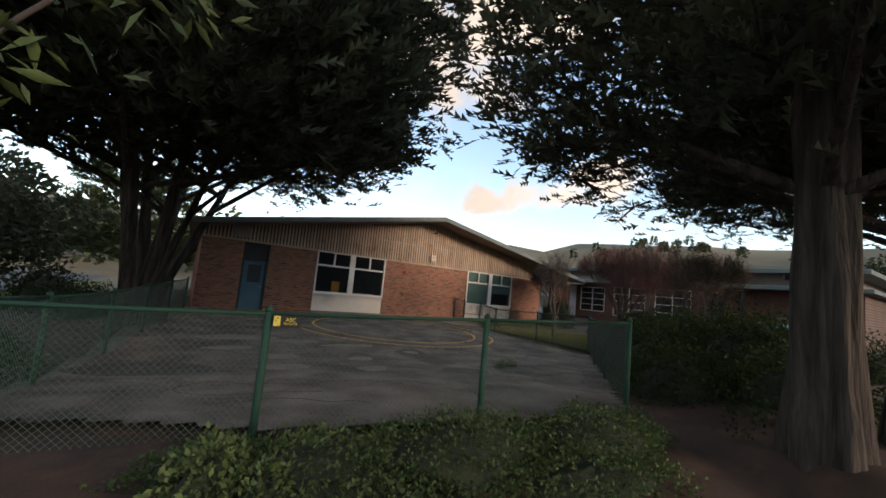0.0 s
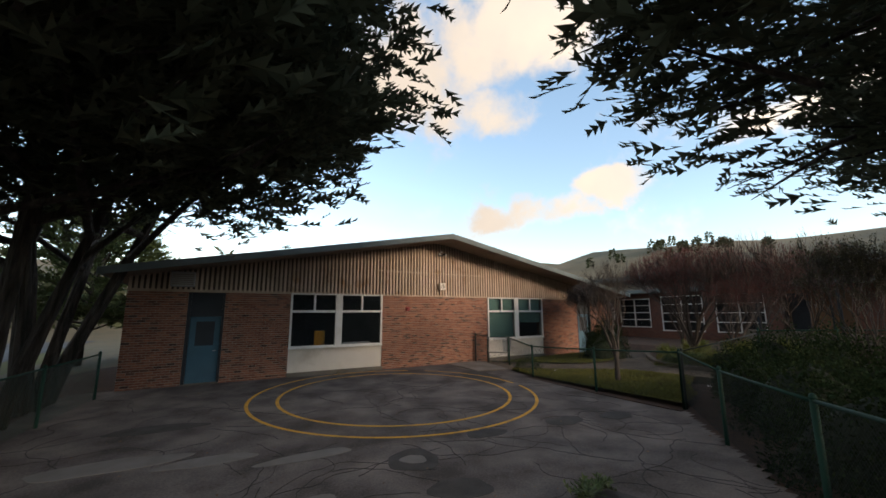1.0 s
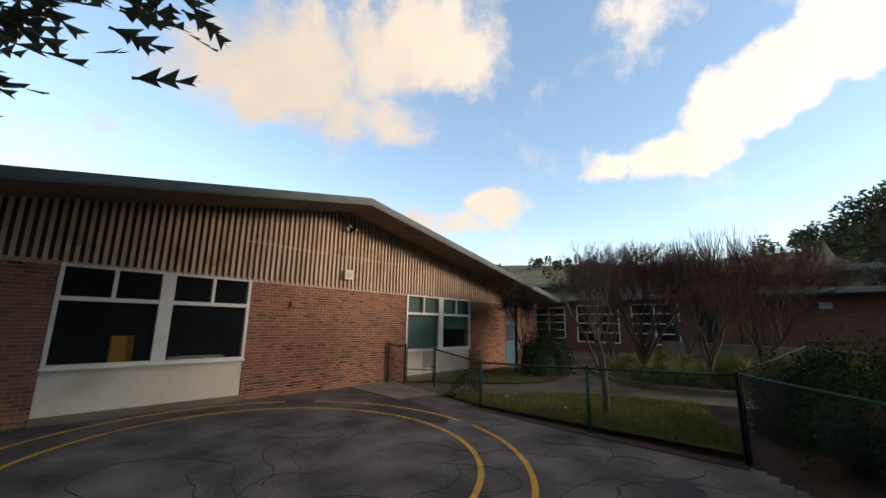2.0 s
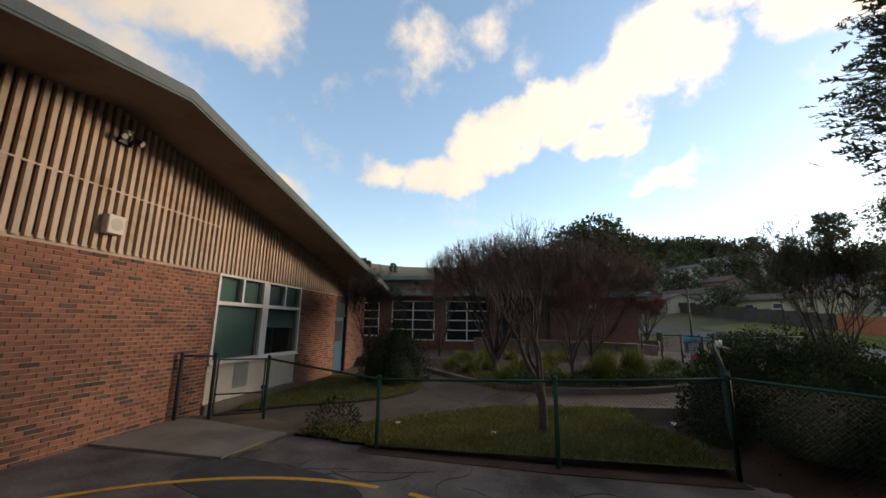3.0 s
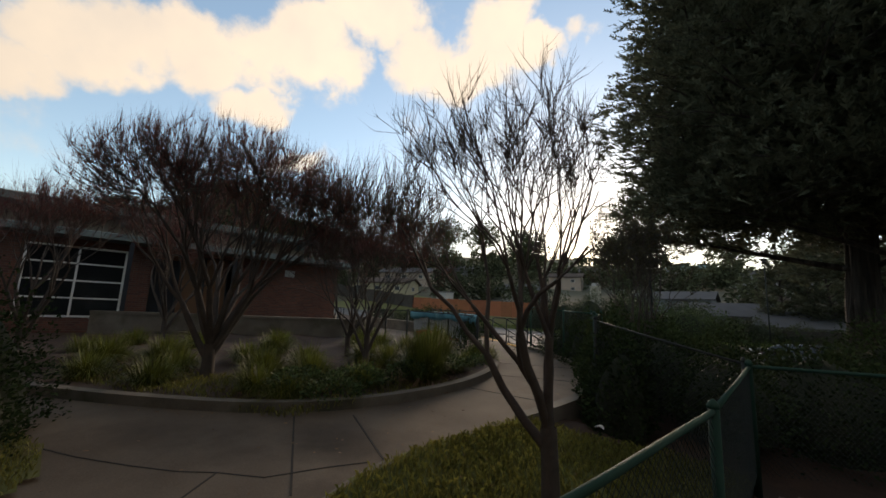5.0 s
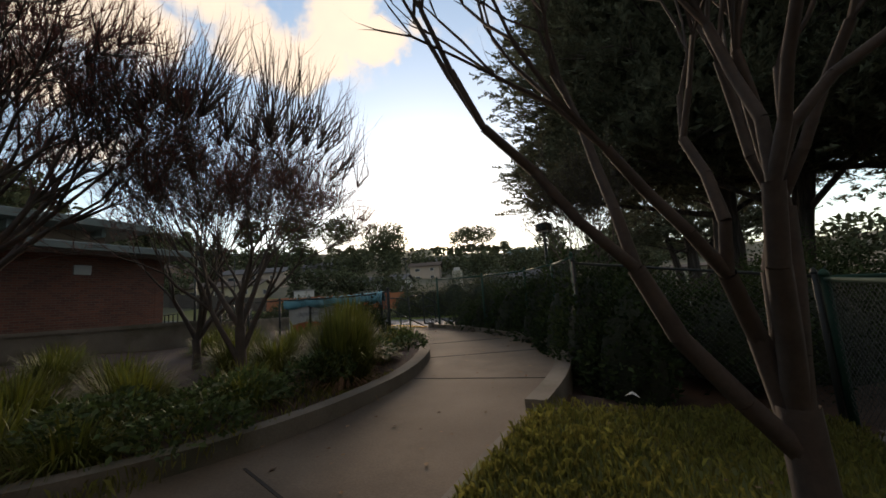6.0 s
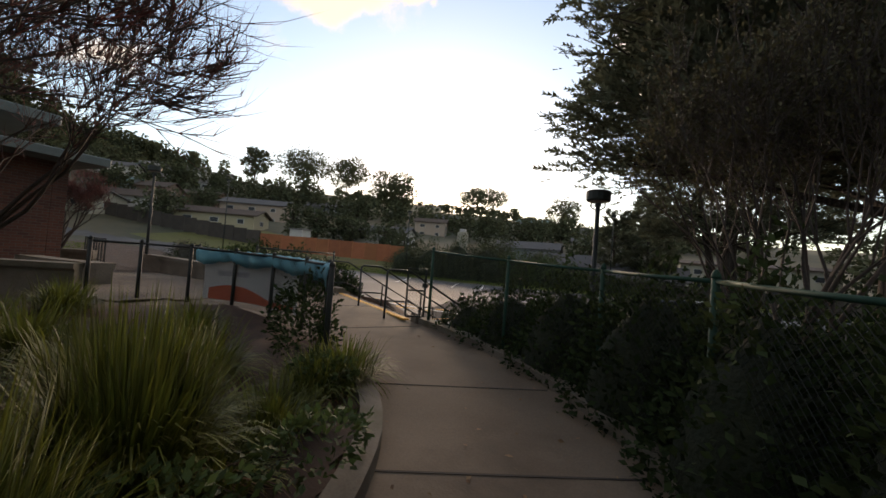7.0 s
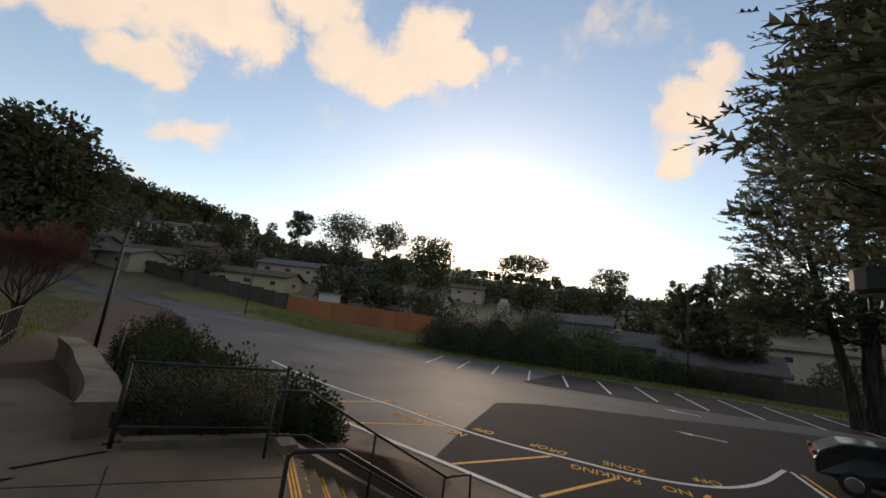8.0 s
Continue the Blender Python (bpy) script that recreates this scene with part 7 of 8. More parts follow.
n = 700
px, py = rng.uniform(-3.2, 10.8, n), rng.uniform(-15.0, -0.6, n)
ok = inside(YARD, px, py) & (rng.random(n) < np.clip(1.15 - (px + 1.5) / 8, 0.25, 1))
px, py = px[ok], py[ok]
v, tr = scatter(*LEAF, np.c_[px, py, yard_z(px, py) + 0.008], np.c_[rng.normal(0, 1, (len(px), 2)), np.zeros(len(px))], rng.uniform(0.025, 0.07, len(px)), rng, 0.25)
tagged(part("leaf_litter", np_mesh("leaf_litter", v, tr), DRYLEAF), "dry leaf litter blown over the asphalt", "leaves", kind="stuff")
fb = thing("fallen_branch", "small green cypress branch lying on the asphalt", "branch", pose(5.0, -11.4, float(yard_z(5.0, -11.4)) + 0.02))
part("stem", Geo().tube([(-0.3, 0, 0.01), (0, 0.03, 0.03), (0.3, -0.02, 0.02)], [0.010, 0.008, 0.004], 5), GREYBARK, fb)
m = 60
v, tr = scatter(*FROND, np.c_[rng.uniform(-0.25, 0.3, m), rng.normal(0, 0.05, m), rng.uniform(0.0, 0.06, m)], np.c_[rng.normal(0.4, 0.5, m), rng.normal(0, 0.8, m), rng.uniform(0, 0.3, m)], rng.uniform(0.15, 0.28, m), rng, 0.5)
part("sprays", np_mesh("sprays", v, tr), BUSHGREEN, fb, kind="stuff")
sap = thing("sapling", "slender willow-leaved sapling leaning over the bank", "tree", pose(-2.75, -16.5, -0.1))
stem = spline([(0, 0, -0.2), (0.05, 0.05, 1.2), (0.25, 0.2, 2.3), (0.65, 0.35, 3.1), (1.0, 0.40, 3.25)], 5)
part("stem", Geo().tube(stem, [0.022 - 0.018 * i / (len(stem) - 1) for i in range(len(stem))], 6), GREYBARK, sap, smooth=True)
m = 150
q = rng.uniform(0.45, 1, m) * (len(stem) - 1)
at = np.array([np.array(stem[int(i)]) * (1 - i % 1) + np.array(stem[min(int(i) + 1, len(stem) - 1)]) * (i % 1) for i in q]) + rng.normal(0, 0.12, (m, 3))
v, tr = scatter(LEAF[0] * [1, 0.45, 1], LEAF[1], at, np.c_[rng.normal(0.3, 0.6, m), rng.normal(0, 0.6, m), rng.normal(-0.2, 0.4, m)], rng.uniform(0.10, 0.2, m), rng, 1.0)
part("foliage", np_mesh("foliage", v, tr), BUSHGREEN, sap, kind="stuff")
scraps = thing("litter", "white paper scraps caught in the leaf litter", "litter")
for x, y, z in ((12.6, -9.3, float(south_lawn_z(12.6, -9.3)) + 0.02), (12.1, -4.3, 0.04), (11.8, -6.1, 0.04)):
    g = Geo()
    for a in range(7):
        g.v.append((x + 0.06 * math.cos(a * 0.9) * (1 + 0.4 * (a % 2)), y + 0.05 * math.sin(a * 0.9), z + 0.02 * (a % 3)))
    g.v.append((x, y, z + 0.05))
    g.f = [(a, (a + 1) % 7, 7) for a in range(7)]
    part("scrap", g, WHITE, scraps)

# ---- houses, trees and poles beyond ----
WALLS = {k: mat("stucco_" + k, c, tuple(0.85 * v for v in c), 0.9, 0.5, 20, 0.1) for k, c in dict(cream=(0.34, 0.32, 0.26), white=(0.42, 0.41, 0.39), peach=(0.33, 0.26, 0.215), grey=(0.17, 0.172, 0.175), yellow=(0.34, 0.295, 0.20), brown=(0.16, 0.11, 0.09), red=(0.19, 0.10, 0.085), blue=(0.18, 0.20, 0.215)).items()}
ROOFS = {k: mat("shingle_" + k, c, tuple(0.75 * v for v in c), 0.95, 0.6, 12, 0.3, spec=0.1) for k, c in dict(grey=(0.105, 0.105, 0.11), brown=(0.095, 0.075, 0.065), pale=(0.18, 0.175, 0.17), teal=(0.12, 0.19, 0.19)).items()}


def house(x, y, w, d, h, turn, wall, roof, label, pitch=0.28, z=None, floors=1, chimney=False):
    z = float(land_z(x, y)) - 0.3 if z is None else z
    t = thing("house", label, "house", pose(x, y, z, 0, 0, turn), group="hillside houses")
    h = h * 0.78
    part("wall", Geo().box(-w / 2, w / 2, -d / 2, d / 2, -1.5, h), WALLS[wall], t)
    pitch *= 1.35
    e, r = 0.7, pitch * d / 2
    g = Geo()
    for s in (-1, 1):
        g.add([(-w / 2 - e, s * (d / 2 + e), h - pitch * e), (w / 2 + e, s * (d / 2 + e), h - pitch * e), (w / 2 + e, 0, h + r), (-w / 2 - e, 0, h + r), (-w / 2 - e, s * (d / 2 + e), h - pitch * e + 0.2), (w / 2 + e, s * (d / 2 + e), h - pitch * e + 0.2), (w / 2 + e, 0, h + r + 0.2), (-w / 2 - e, 0, h + r + 0.2)],
              [(0, 1, 2, 3), (4, 5, 6, 7), (0, 1, 5, 4), (1, 2, 6, 5), (2, 3, 7, 6), (3, 0, 4, 7)])
    part("roof", g, ROOFS[roof], t)
    part("gable", Geo().add([(-w / 2, -d / 2, h), (-w / 2, d / 2, h), (-w / 2, 0, h + r), (w / 2, -d / 2, h), (w / 2, d / 2, h), (w / 2, 0, h + r)], [(0, 1, 2), (5, 4, 3), (0, 2, 5, 3), (1, 4, 5, 2)]), WALLS[wall], t)
    n = max(2, int(w / 4.6))
    for fl in range(floors):
        zc = h - 1.35 - 2.6 * fl
        for k in range(n):
            cx = -w / 2 + w * (k + 0.5) / n
            for s in (-1, 1):
                ww = 0.75 if k % 3 else 0.55
                wn = part("window", Geo().box(cx - ww - 0.1, cx + ww + 0.1, s * d / 2 - 0.05, s * d / 2 + 0.05, zc - 0.5, zc + 0.5), WALLS["white"], t)
                part("pane", Geo().box(cx - ww, cx + ww, s * d / 2 - 0.07, s * d / 2 + 0.07, zc - 0.42, zc + 0.42), DARKTRIM, wn)
        for s in (-1, 1):
            wn = part("window", Geo().box(s * w / 2 - 0.05, s * w / 2 + 0.05, -0.9, 0.9, zc - 0.5, zc + 0.5), WALLS["white"], t)
            part("pane", Geo().box(s * w / 2 - 0.07, s * w / 2 + 0.07, -0.8, 0.8, zc - 0.42, zc + 0.42), DARKTRIM, wn)
    if chimney:
        part("chimney", Geo().soft_box(-w / 2 - 0.8, -w / 2 + 0.1, -0.7, 0.7, -0.5, h + r + 1.3, 0.05), WALLS["cream"], t)
    return t


house(74.3, -125.6, 10, 8, 5.4, 20, "peach", "brown", "two-storey peach house on the hillside", 0.25, floors=2)
house(63.1, -80.3, 13, 8, 3.4, 12, "white", "grey", "long white bungalow behind the orange fence", 0.25, floors=1)
house(89.0, -60.9, 15, 8, 3.2, 30, "yellow", "brown", "yellow bungalow with a brown roof", 0.22, floors=1)
house(102.8, -80.2, 16, 9, 4.6, 28, "peach", "grey", "peach house with a long roof", 0.25, floors=2)
house(33.7, -95.1, 13, 9, 4.4, 5, "blue", "grey", "grey-blue house with white window frames", 0.25, floors=2)
house(12.0, -76.1, 12, 8, 2.8, -2, "grey", "grey", "low pale garage with a grey gabled roof", 0.34, floors=1)
house(23.9, -83.2, 12, 8, 2.6, 15, "grey", "grey", "grey roofed low house", 0.35, floors=1)
house(20.2, -107.2, 7, 6, 3.6, 60, "white", "brown", "small white gabled house", 0.5, floors=1)
house(-6.6, -95.7, 22, 9, 6.0, -4, "cream", "brown", "long two-storey cream building", 0.1, floors=2)
house(135.8, -71.7, 11, 8, 4.5, 30, "brown", "brown", "dark house on the hill", 0.3, floors=2)
house(166.0, -75.8, 12, 8, 4.5, 35, "white", "grey", "white house high on the hill", 0.3, floors=2)
house(179.7, -92.8, 10, 8, 5, 30, "grey", "pale", "grey house high on the hill", 0.3, floors=2)
house(208.1, -127.7, 10, 8, 5, 40, "white", "pale", "white gabled hill house", 0.5, floors=2)
house(210.9, -141.6, 12, 8, 4.5, 30, "grey", "pale", "pale house near the ridge", 0.3, floors=2)
house(142.8, -66.0, 12, 8, 3.6, 25, "blue", "teal", "house with a blue-green roof", 0.25, floors=1)
house(114.4, -40.1, 12, 8, 3.6, 20, "grey", "grey", "grey house above the road", 0.3, floors=1)
house(106.7, -44.8, 12, 7, 3.2, 15, "cream", "pale", "cream bungalow above the road", 0.25, floors=1)
house(111.4, -53.8, 12, 7, 3.6, 30, "white", "brown", "white bungalow with a brown roof", 0.3, floors=1)
house(132.7, -83.2, 13, 8, 4, 30, "red", "brown", "red house with a white porch rail", 0.25, floors=2)
house(162.1, -107.4, 11, 8, 4, 35, "white", "pale", "white house with dark windows", 0.3, floors=2)
house(114.4, -119.6, 14, 8, 3.4, 15, "grey", "grey", "low grey house in the trees", 0.3, floors=1)
house(22.4, -147.6, 16, 8, 3.6, 0, "white", "grey", "white bungalow under the ridge", 0.25, floors=1)
house(11.0, -240.1, 18, 9, 4, 0, "white", "pale", "pale house on the ridge", 0.25, floors=1)
house(60.2, -219.1, 16, 9, 3.6, 5, "blue", "teal", "house with teal roof near the ridge", 0.25, floors=1)
house(34.0, -237.5, 14, 9, 4, 0, "grey", "grey", "grey house near the ridge", 0.3, floors=1)
house(122.1, -210.9, 15, 9, 5, 10, "cream", "grey", "flat cream house on the ridge", 0.1, floors=2)
house(85.7, -161.6, 12, 8, 4, 10, "brown", "grey", "brown house in the trees", 0.3, floors=1)
house(-45, 20, 14, 9, 4, 40, "cream", "brown", "cream house across the street", 0.3, floors=1)
house(-38, -2, 14, 9, 4, 70, "white", "brown", "white house across the street", 0.3, floors=1)
house(-55, 42, 16, 9, 5, 40, "peach", "grey", "peach house across the street", 0.3, floors=2)
ch = thing("chimney_tower", "pale plastered chimney stack above the hedge", "chimney")
part("shaft", Geo().soft_box(37.2, 38.6, -66.7, -65.5, -1, 6.6, 0.05), WALLS["cream"], ch)
part("cap", Geo().soft_box(37.45, 38.35, -66.5, -65.7, 6.6, 7.1, 0.05), WALLS["white"], ch)


def board_fence(label, a, b, n, height, m, top):
    f = thing("board_fence", label, "fence", group="wooden fences")
    a, b = Vector(a), Vector(b)
    for k in range(n):
        p, q = a.lerp(b, k / n), a.lerp(b, (k + 0.985) / n)
        ln = (q - p).length
        an = math.degrees(math.atan2(q.y - p.y, q.x - p.x))
        part("panel", Geo().box(0, ln, -0.03, 0.03, -0.6, height + 0.04 * math.sin(k * 2.1), pose(p.x, p.y, p.z, 0, 0, an)), m, f)
    for k in range(0, n + 1, 2):
        p = a.lerp(b, k / n)
        part("post", Geo().soft_box(-0.08, 0.08, -0.08, 0.08, -0.8, height + 0.12, 0.02, pose(p.x, p.y, p.z)), m, f)
    return f


board_fence("new orange-brown redwood board fence on the verge", (67.9, -52.6, 2.0), (43.7, -57.7, 1.5), 12, 1.9, ORANGE, 0)
board_fence("dark weathered board fence along the road", (123.3, -41.4, 8.2), (67.9, -52.6, 2.2), 22, 1.9, OLDWOOD, 0)
board_fence("low dark fence beyond the parking stalls", (14.65, -61.74, -0.5), (-12.56, -62.33, -0.6), 12, 1.5, OLDWOOD, 0)
sh = thing("shed", "small white shed behind the orange fence", "shed")
part("walls", Geo().box(63.1, 65.9, -58.8, -56.8, 2.0, 5.1), WALLS["white"], sh)
part("roof", Geo().soft_box(62.9, 66.1, -59.0, -56.6, 5.1, 5.3, 0.05), ROOFS["pale"], sh)


def broadleaf(label, x, y, h, r, n, seed, leaf, material=None, z=None, clumps=9, trunk=0.35, wide=1.0, bottom=0.35, airy=0.0, name="tree"):
    rng = np.random.default_rng(seed)
    z = float(land_z(x, y)) if z is None else z
    t = thing(name, label, "tree", pose(x, y, z), group="background trees")
    c = []
    for k in range(clumps):
        u = (k + 0.5) / clumps
        a = k * 2.4 + rng.uniform(-0.4, 0.4)
        hh = h * (bottom + (0.92 - bottom) * u)
        q = r * rng.uniform(0.25, 0.75) * (1.05 - 0.55 * abs(u - 0.35))
        c.append((q * math.cos(a), q * math.sin(a) * wide, hh, r * rng.uniform(0.36, 0.55) * (1 - 0.3 * airy), r * rng.uniform(0.2, 0.34) * (1 - 0.2 * airy)))
    P, D = [], []
    for cx, cy, cz, cr, cv in c:
        k = n // clumps
        d = rng.normal(0, 1, (k, 3))
        d /= np.linalg.norm(d, axis=1, keepdims=True)
        P.append(np.array([cx, cy, cz]) + d * np.array([cr, cr, cv]) * rng.uniform(0.45, 1.1, (k, 1)))
        D.append(d * [1, 1, 0.4] + rng.normal(0, 0.5, (k, 3)))
    P, D = np.concatenate(P), np.concatenate(D)
    v, tr = scatter(*LEAF, P, D, rng.uniform(0.6, 1.3, len(P)) * leaf, rng, 1.0)
    part("crown", np_mesh("crown", v, tr), material or OAKLEAF, t, kind="stuff")
    g = Geo().tube(spline([(0, 0, -1), (0.05 * h, 0, h * 0.3), (0, 0.03 * h, h * 0.75)], 3), [trunk, trunk, trunk * 0.9, trunk * 0.85, trunk * 0.7, trunk * 0.5, trunk * 0.3], 8)
    part("trunk", g, BARK, t, smooth=True)
    A = [(0, 0, h * (0.25 + 0.3 * (k / clumps))) for k in range(clumps)]
    v, tr = tubes(A, [(a[0], a[1], a[2]) for a in c], [trunk * 0.4] * clumps, [trunk * 0.12] * clumps, 5)
    part("limb_mass", np_mesh("limb_mass", v, tr), BARK, t, kind="stuff")
    return t


broadleaf("dark tall thin ridge tree in silhouette", 167.8, -129.5, 22, 7, 2600, 100, 1.1, clumps=9, airy=0.5, bottom=0.42)
broadleaf("dark wide flat-topped ridge cypress in silhouette", 181.0, -171.5, 24, 19, 5200, 101, 1.2, clumps=12, airy=0.3, bottom=0.42)
broadleaf("dark open-crowned ridge tree in silhouette", 163.6, -188.5, 24, 15, 4200, 102, 1.2, clumps=10, airy=0.5, bottom=0.42)
broadleaf("broad dome-shaped dark tree", 111.3, -158.6, 19, 14, 6000, 103, 1.1, clumps=14, airy=0.0, bottom=0.2)
broadleaf("dark lone round-topped ridge tree in silhouette", 106.1, -244.9, 17, 11, 2400, 104, 1.2, clumps=8, airy=0.4, bottom=0.42)
broadleaf("dark lone ridge tree with open crown in silhouette", 93.1, -247.9, 17, 12, 2400, 105, 1.2, clumps=9, airy=0.5, bottom=0.42)
broadleaf("dark small ridge tree in silhouette", 78.6, -246.7, 8, 4, 500, 106, 1.2, clumps=6, airy=0.2, bottom=0.42)
broadleaf("dark umbrella-shaped ridge tree in silhouette", 48.2, -249.5, 18, 14, 2800, 107, 1.2, clumps=9, airy=0.4, bottom=0.42)
broadleaf("dark flat ridge tree in silhouette", 15.8, -253.1, 10, 8, 800, 108, 1.4, clumps=8, airy=0.4, bottom=0.42)
broadleaf("round green garden tree behind the fence", 68.4, -65.8, 6.5, 4.0, 1500, 109, 0.7, clumps=9, airy=0.0, bottom=0.2)
broadleaf("bushy green garden tree", 65.4, -72.2, 5.5, 4.0, 1500, 110, 0.7, clumps=9, airy=0.0, bottom=0.2)
broadleaf("pale green slim garden tree", 71.4, -62.6, 7.5, 2.6, 900, 111, 0.6, clumps=7, airy=0.2, bottom=0.2)
broadleaf("huge dark tree above the garden wing", 105.2, -28.5, 24, 11.5, 22000, 112, 0.95, clumps=26, airy=0.0, bottom=0.2)
broadleaf("dark leafy tree by the road", 114.3, -32.8, 12, 7, 2000, 113, 0.9, clumps=10, airy=0.0, bottom=0.2)
broadleaf("dark garden tree among houses", 52.5, -121.1, 9, 6, 1200, 114, 1.0, clumps=8, airy=0, bottom=0.2)
broadleaf("dark garden tree among houses", 86.7, -101.3, 9, 6, 1300, 115, 1.0, clumps=8, airy=0, bottom=0.2)
broadleaf("dark garden tree among houses", 123.9, -101.7, 10, 7, 1300, 116, 1.1, clumps=8, airy=0, bottom=0.2)
broadleaf("dark garden tree among houses", 43.3, -130.8, 9, 8, 1300, 117, 1.1, clumps=8, airy=0, bottom=0.2)
broadleaf("dark garden tree among houses", 6.1, -134.8, 10, 9, 1500, 118, 1.1, clumps=8, airy=0, bottom=0.2)
broadleaf("dark garden tree among houses", 38.7, -181.8, 10, 9, 1500, 119, 1.3, clumps=8, airy=0, bottom=0.2)
broadleaf("dark garden tree among houses", 136.8, -128.4, 10, 8, 1300, 120, 1.2, clumps=8, airy=0, bottom=0.2)
broadleaf("dark garden tree among houses", 150.1, -86.3, 10, 7, 1200, 121, 1.2, clumps=8, airy=0, bottom=0.2)
broadleaf("dark garden tree among houses", 123.6, -56.2, 8, 6, 1200, 122, 1.0, clumps=8, airy=0, bottom=0.2)
broadleaf("dark garden tree among houses", 93.6, -51.4, 6, 5, 1000, 123, 0.8, clumps=8, airy=0, bottom=0.2)
broadleaf("dark garden tree among houses", 55.2, -70.1, 6, 4, 1000, 124, 0.7, clumps=8, airy=0, bottom=0.2)
broadleaf("dark garden tree among houses", 20.7, -97.0, 8, 5, 1200, 125, 0.8, clumps=8, airy=0, bottom=0.2)
broadleaf("dark garden tree among houses", -22.1, -87.1, 10, 7, 1400, 126, 1.0, clumps=8, airy=0.1, bottom=0.2)
broadleaf("bushy dark garden tree", 109.7, -68.7, 6, 4.5, 2200, 130, 0.5, clumps=10, airy=0, bottom=0.2)
broadleaf("bushy dark garden tree", 117.8, -77.4, 6, 5, 2000, 132, 0.5, clumps=10, airy=0, bottom=0.2)
broadleaf("bushy dark garden tree", 35.6, -79.8, 5, 4.5, 2200, 133, 0.4, clumps=10, airy=0, bottom=0.2)
broadleaf("bushy dark garden tree", 26.5, -71.6, 4.2, 4, 2200, 134, 0.36, clumps=10, airy=0, bottom=0.2)
broadleaf("bushy dark garden tree", 1.1, -70.0, 4, 4, 2200, 135, 0.36, clumps=10, airy=0, bottom=0.2)
broadleaf("bushy dark garden tree", 48.5, -65.9, 4.8, 4, 2200, 136, 0.38, clumps=10, airy=0, bottom=0.2)
broadleaf("round green tree beside the school corner", -8.5, 3.5, 5.5, 3.2, 5000, 137, 0.26, clumps=12, airy=0.0, bottom=0.2)
broadleaf("dense dark tree behind the school corner", -11, 9, 7, 4, 5000, 138, 0.3, clumps=12, airy=0.0, bottom=0.2)
broadleaf("round green street tree", -9.5, -3, 4.2, 2.8, 4500, 139, 0.24, clumps=10, airy=0.0, bottom=0.2)


def woods(label, rows, n, h, seed, leaf, m=85):
    """A far wood as one mass of pointed crowns."""
    rng = np.random.default_rng(seed)
    P, D = [], []
    for k in range(n):
        i = rng.integers(len(rows) - 1)
        u = rng.random()
        x, y = (rows[i][j] * (1 - u) + rows[i + 1][j] * u + rng.normal(0, rows[i][2]) for j in (0, 1))
        z = float(land_z(x, y))
        hh, r = h * rng.uniform(0.6, 1.25), h * rng.uniform(0.20, 0.34)
        s = rng.uniform(0.12, 1, m)
        th = rng.uniform(0, 6.28, m)
        pr = r * np.sqrt(np.clip(1.02 - s, 0, 1)) * rng.uniform(0.5, 1.1, m) * np.clip(s * 5, 0, 1)
        P.append(np.stack([x + pr * np.cos(th), y + pr * np.sin(th), z + s * hh], 1))
        D.append(np.stack([np.cos(th), np.sin(th), rng.normal(0.1, 0.4, m)], 1))
    v, tr = scatter(*LEAF, np.concatenate(P), np.concatenate(D), rng.uniform(0.7, 1.3, n * m) * leaf, rng, 1.0)
    return tagged(part("woods", np_mesh("woods", v, tr), OAKLEAF), label, "woods", kind="stuff")


woods("dark conifer wood along the hill crest", [(250.1, -14.5, 10), (252.9, -51.5, 10), (246.5, -82.7, 9), (231.6, -108.9, 8), (219.3, -132.1, 6)], 320, 10, 1, 1.7)
woods("dark trees between the hillside houses", [(165.7, -34.1, 14), (183.0, -76.3, 16), (167.6, -107.9, 14), (135.9, -117.8, 14), (100.8, -137.0, 12), (62.2, -162.9, 14), (17.1, -184.2, 14), (-26.1, -195.0, 14)], 300, 7, 2, 1.4)
woods("scrub along the ridge", [(175.1, -198.2, 8), (131.4, -230.4, 6), (86.5, -243.9, 5), (35.3, -248.7, 5), (-30.9, -251.9, 6)], 150, 4.5, 3, 1.6)
woods("dark trees behind the school", [(92, 6, 5), (97, -4, 6), (99, -14, 6)], 26, 11, 4, 0.75, 300)
woods("scattered trees on the golden hill", [(178.5, 115, 12), (205, 92, 10), (225.6, 71.2, 10)], 22, 5, 5, 1.6)
woods("trees north of the school", [(-60, 60, 12), (-20, 70, 12), (30, 66, 10)], 60, 10, 6, 1.6)
leafy("hedge", "tall dark hedge beyond the lot", [(38.2, -56.0, -0.4, 3.2, 2.2, 4.4), (34.6, -57.2, -0.4, 3.4, 2.4, 5.2), (31.0, -58.6, -0.4, 3.4, 2.4, 5.0), (41.8, -55.2, 0.0, 2.6, 2.0, 3.2)], 26000, 0.20, OAKLEAF, 21, "hedge")
leafy("hedge", "brighter green hedge beyond the lot", [(27.4, -59.4, -0.6, 3.4, 2.0, 4.2), (23.6, -60.4, -0.6, 3.2, 1.9, 3.8), (20.4, -61.2, -0.6, 2.8, 1.7, 3.1)], 20000, 0.18, BUSHGREEN, 22, "hedge")
leafy("hedge", "low dark hedge beyond the parking stalls", [(17.2, -62.0, -0.6, 2.8, 1.6, 2.6), (13.6, -62.6, -0.7, 2.8, 1.6, 2.2), (10.2, -63.0, -0.7, 2.6, 1.5, 1.9)], 14000, 0.18, OAKLEAF, 23, "hedge")


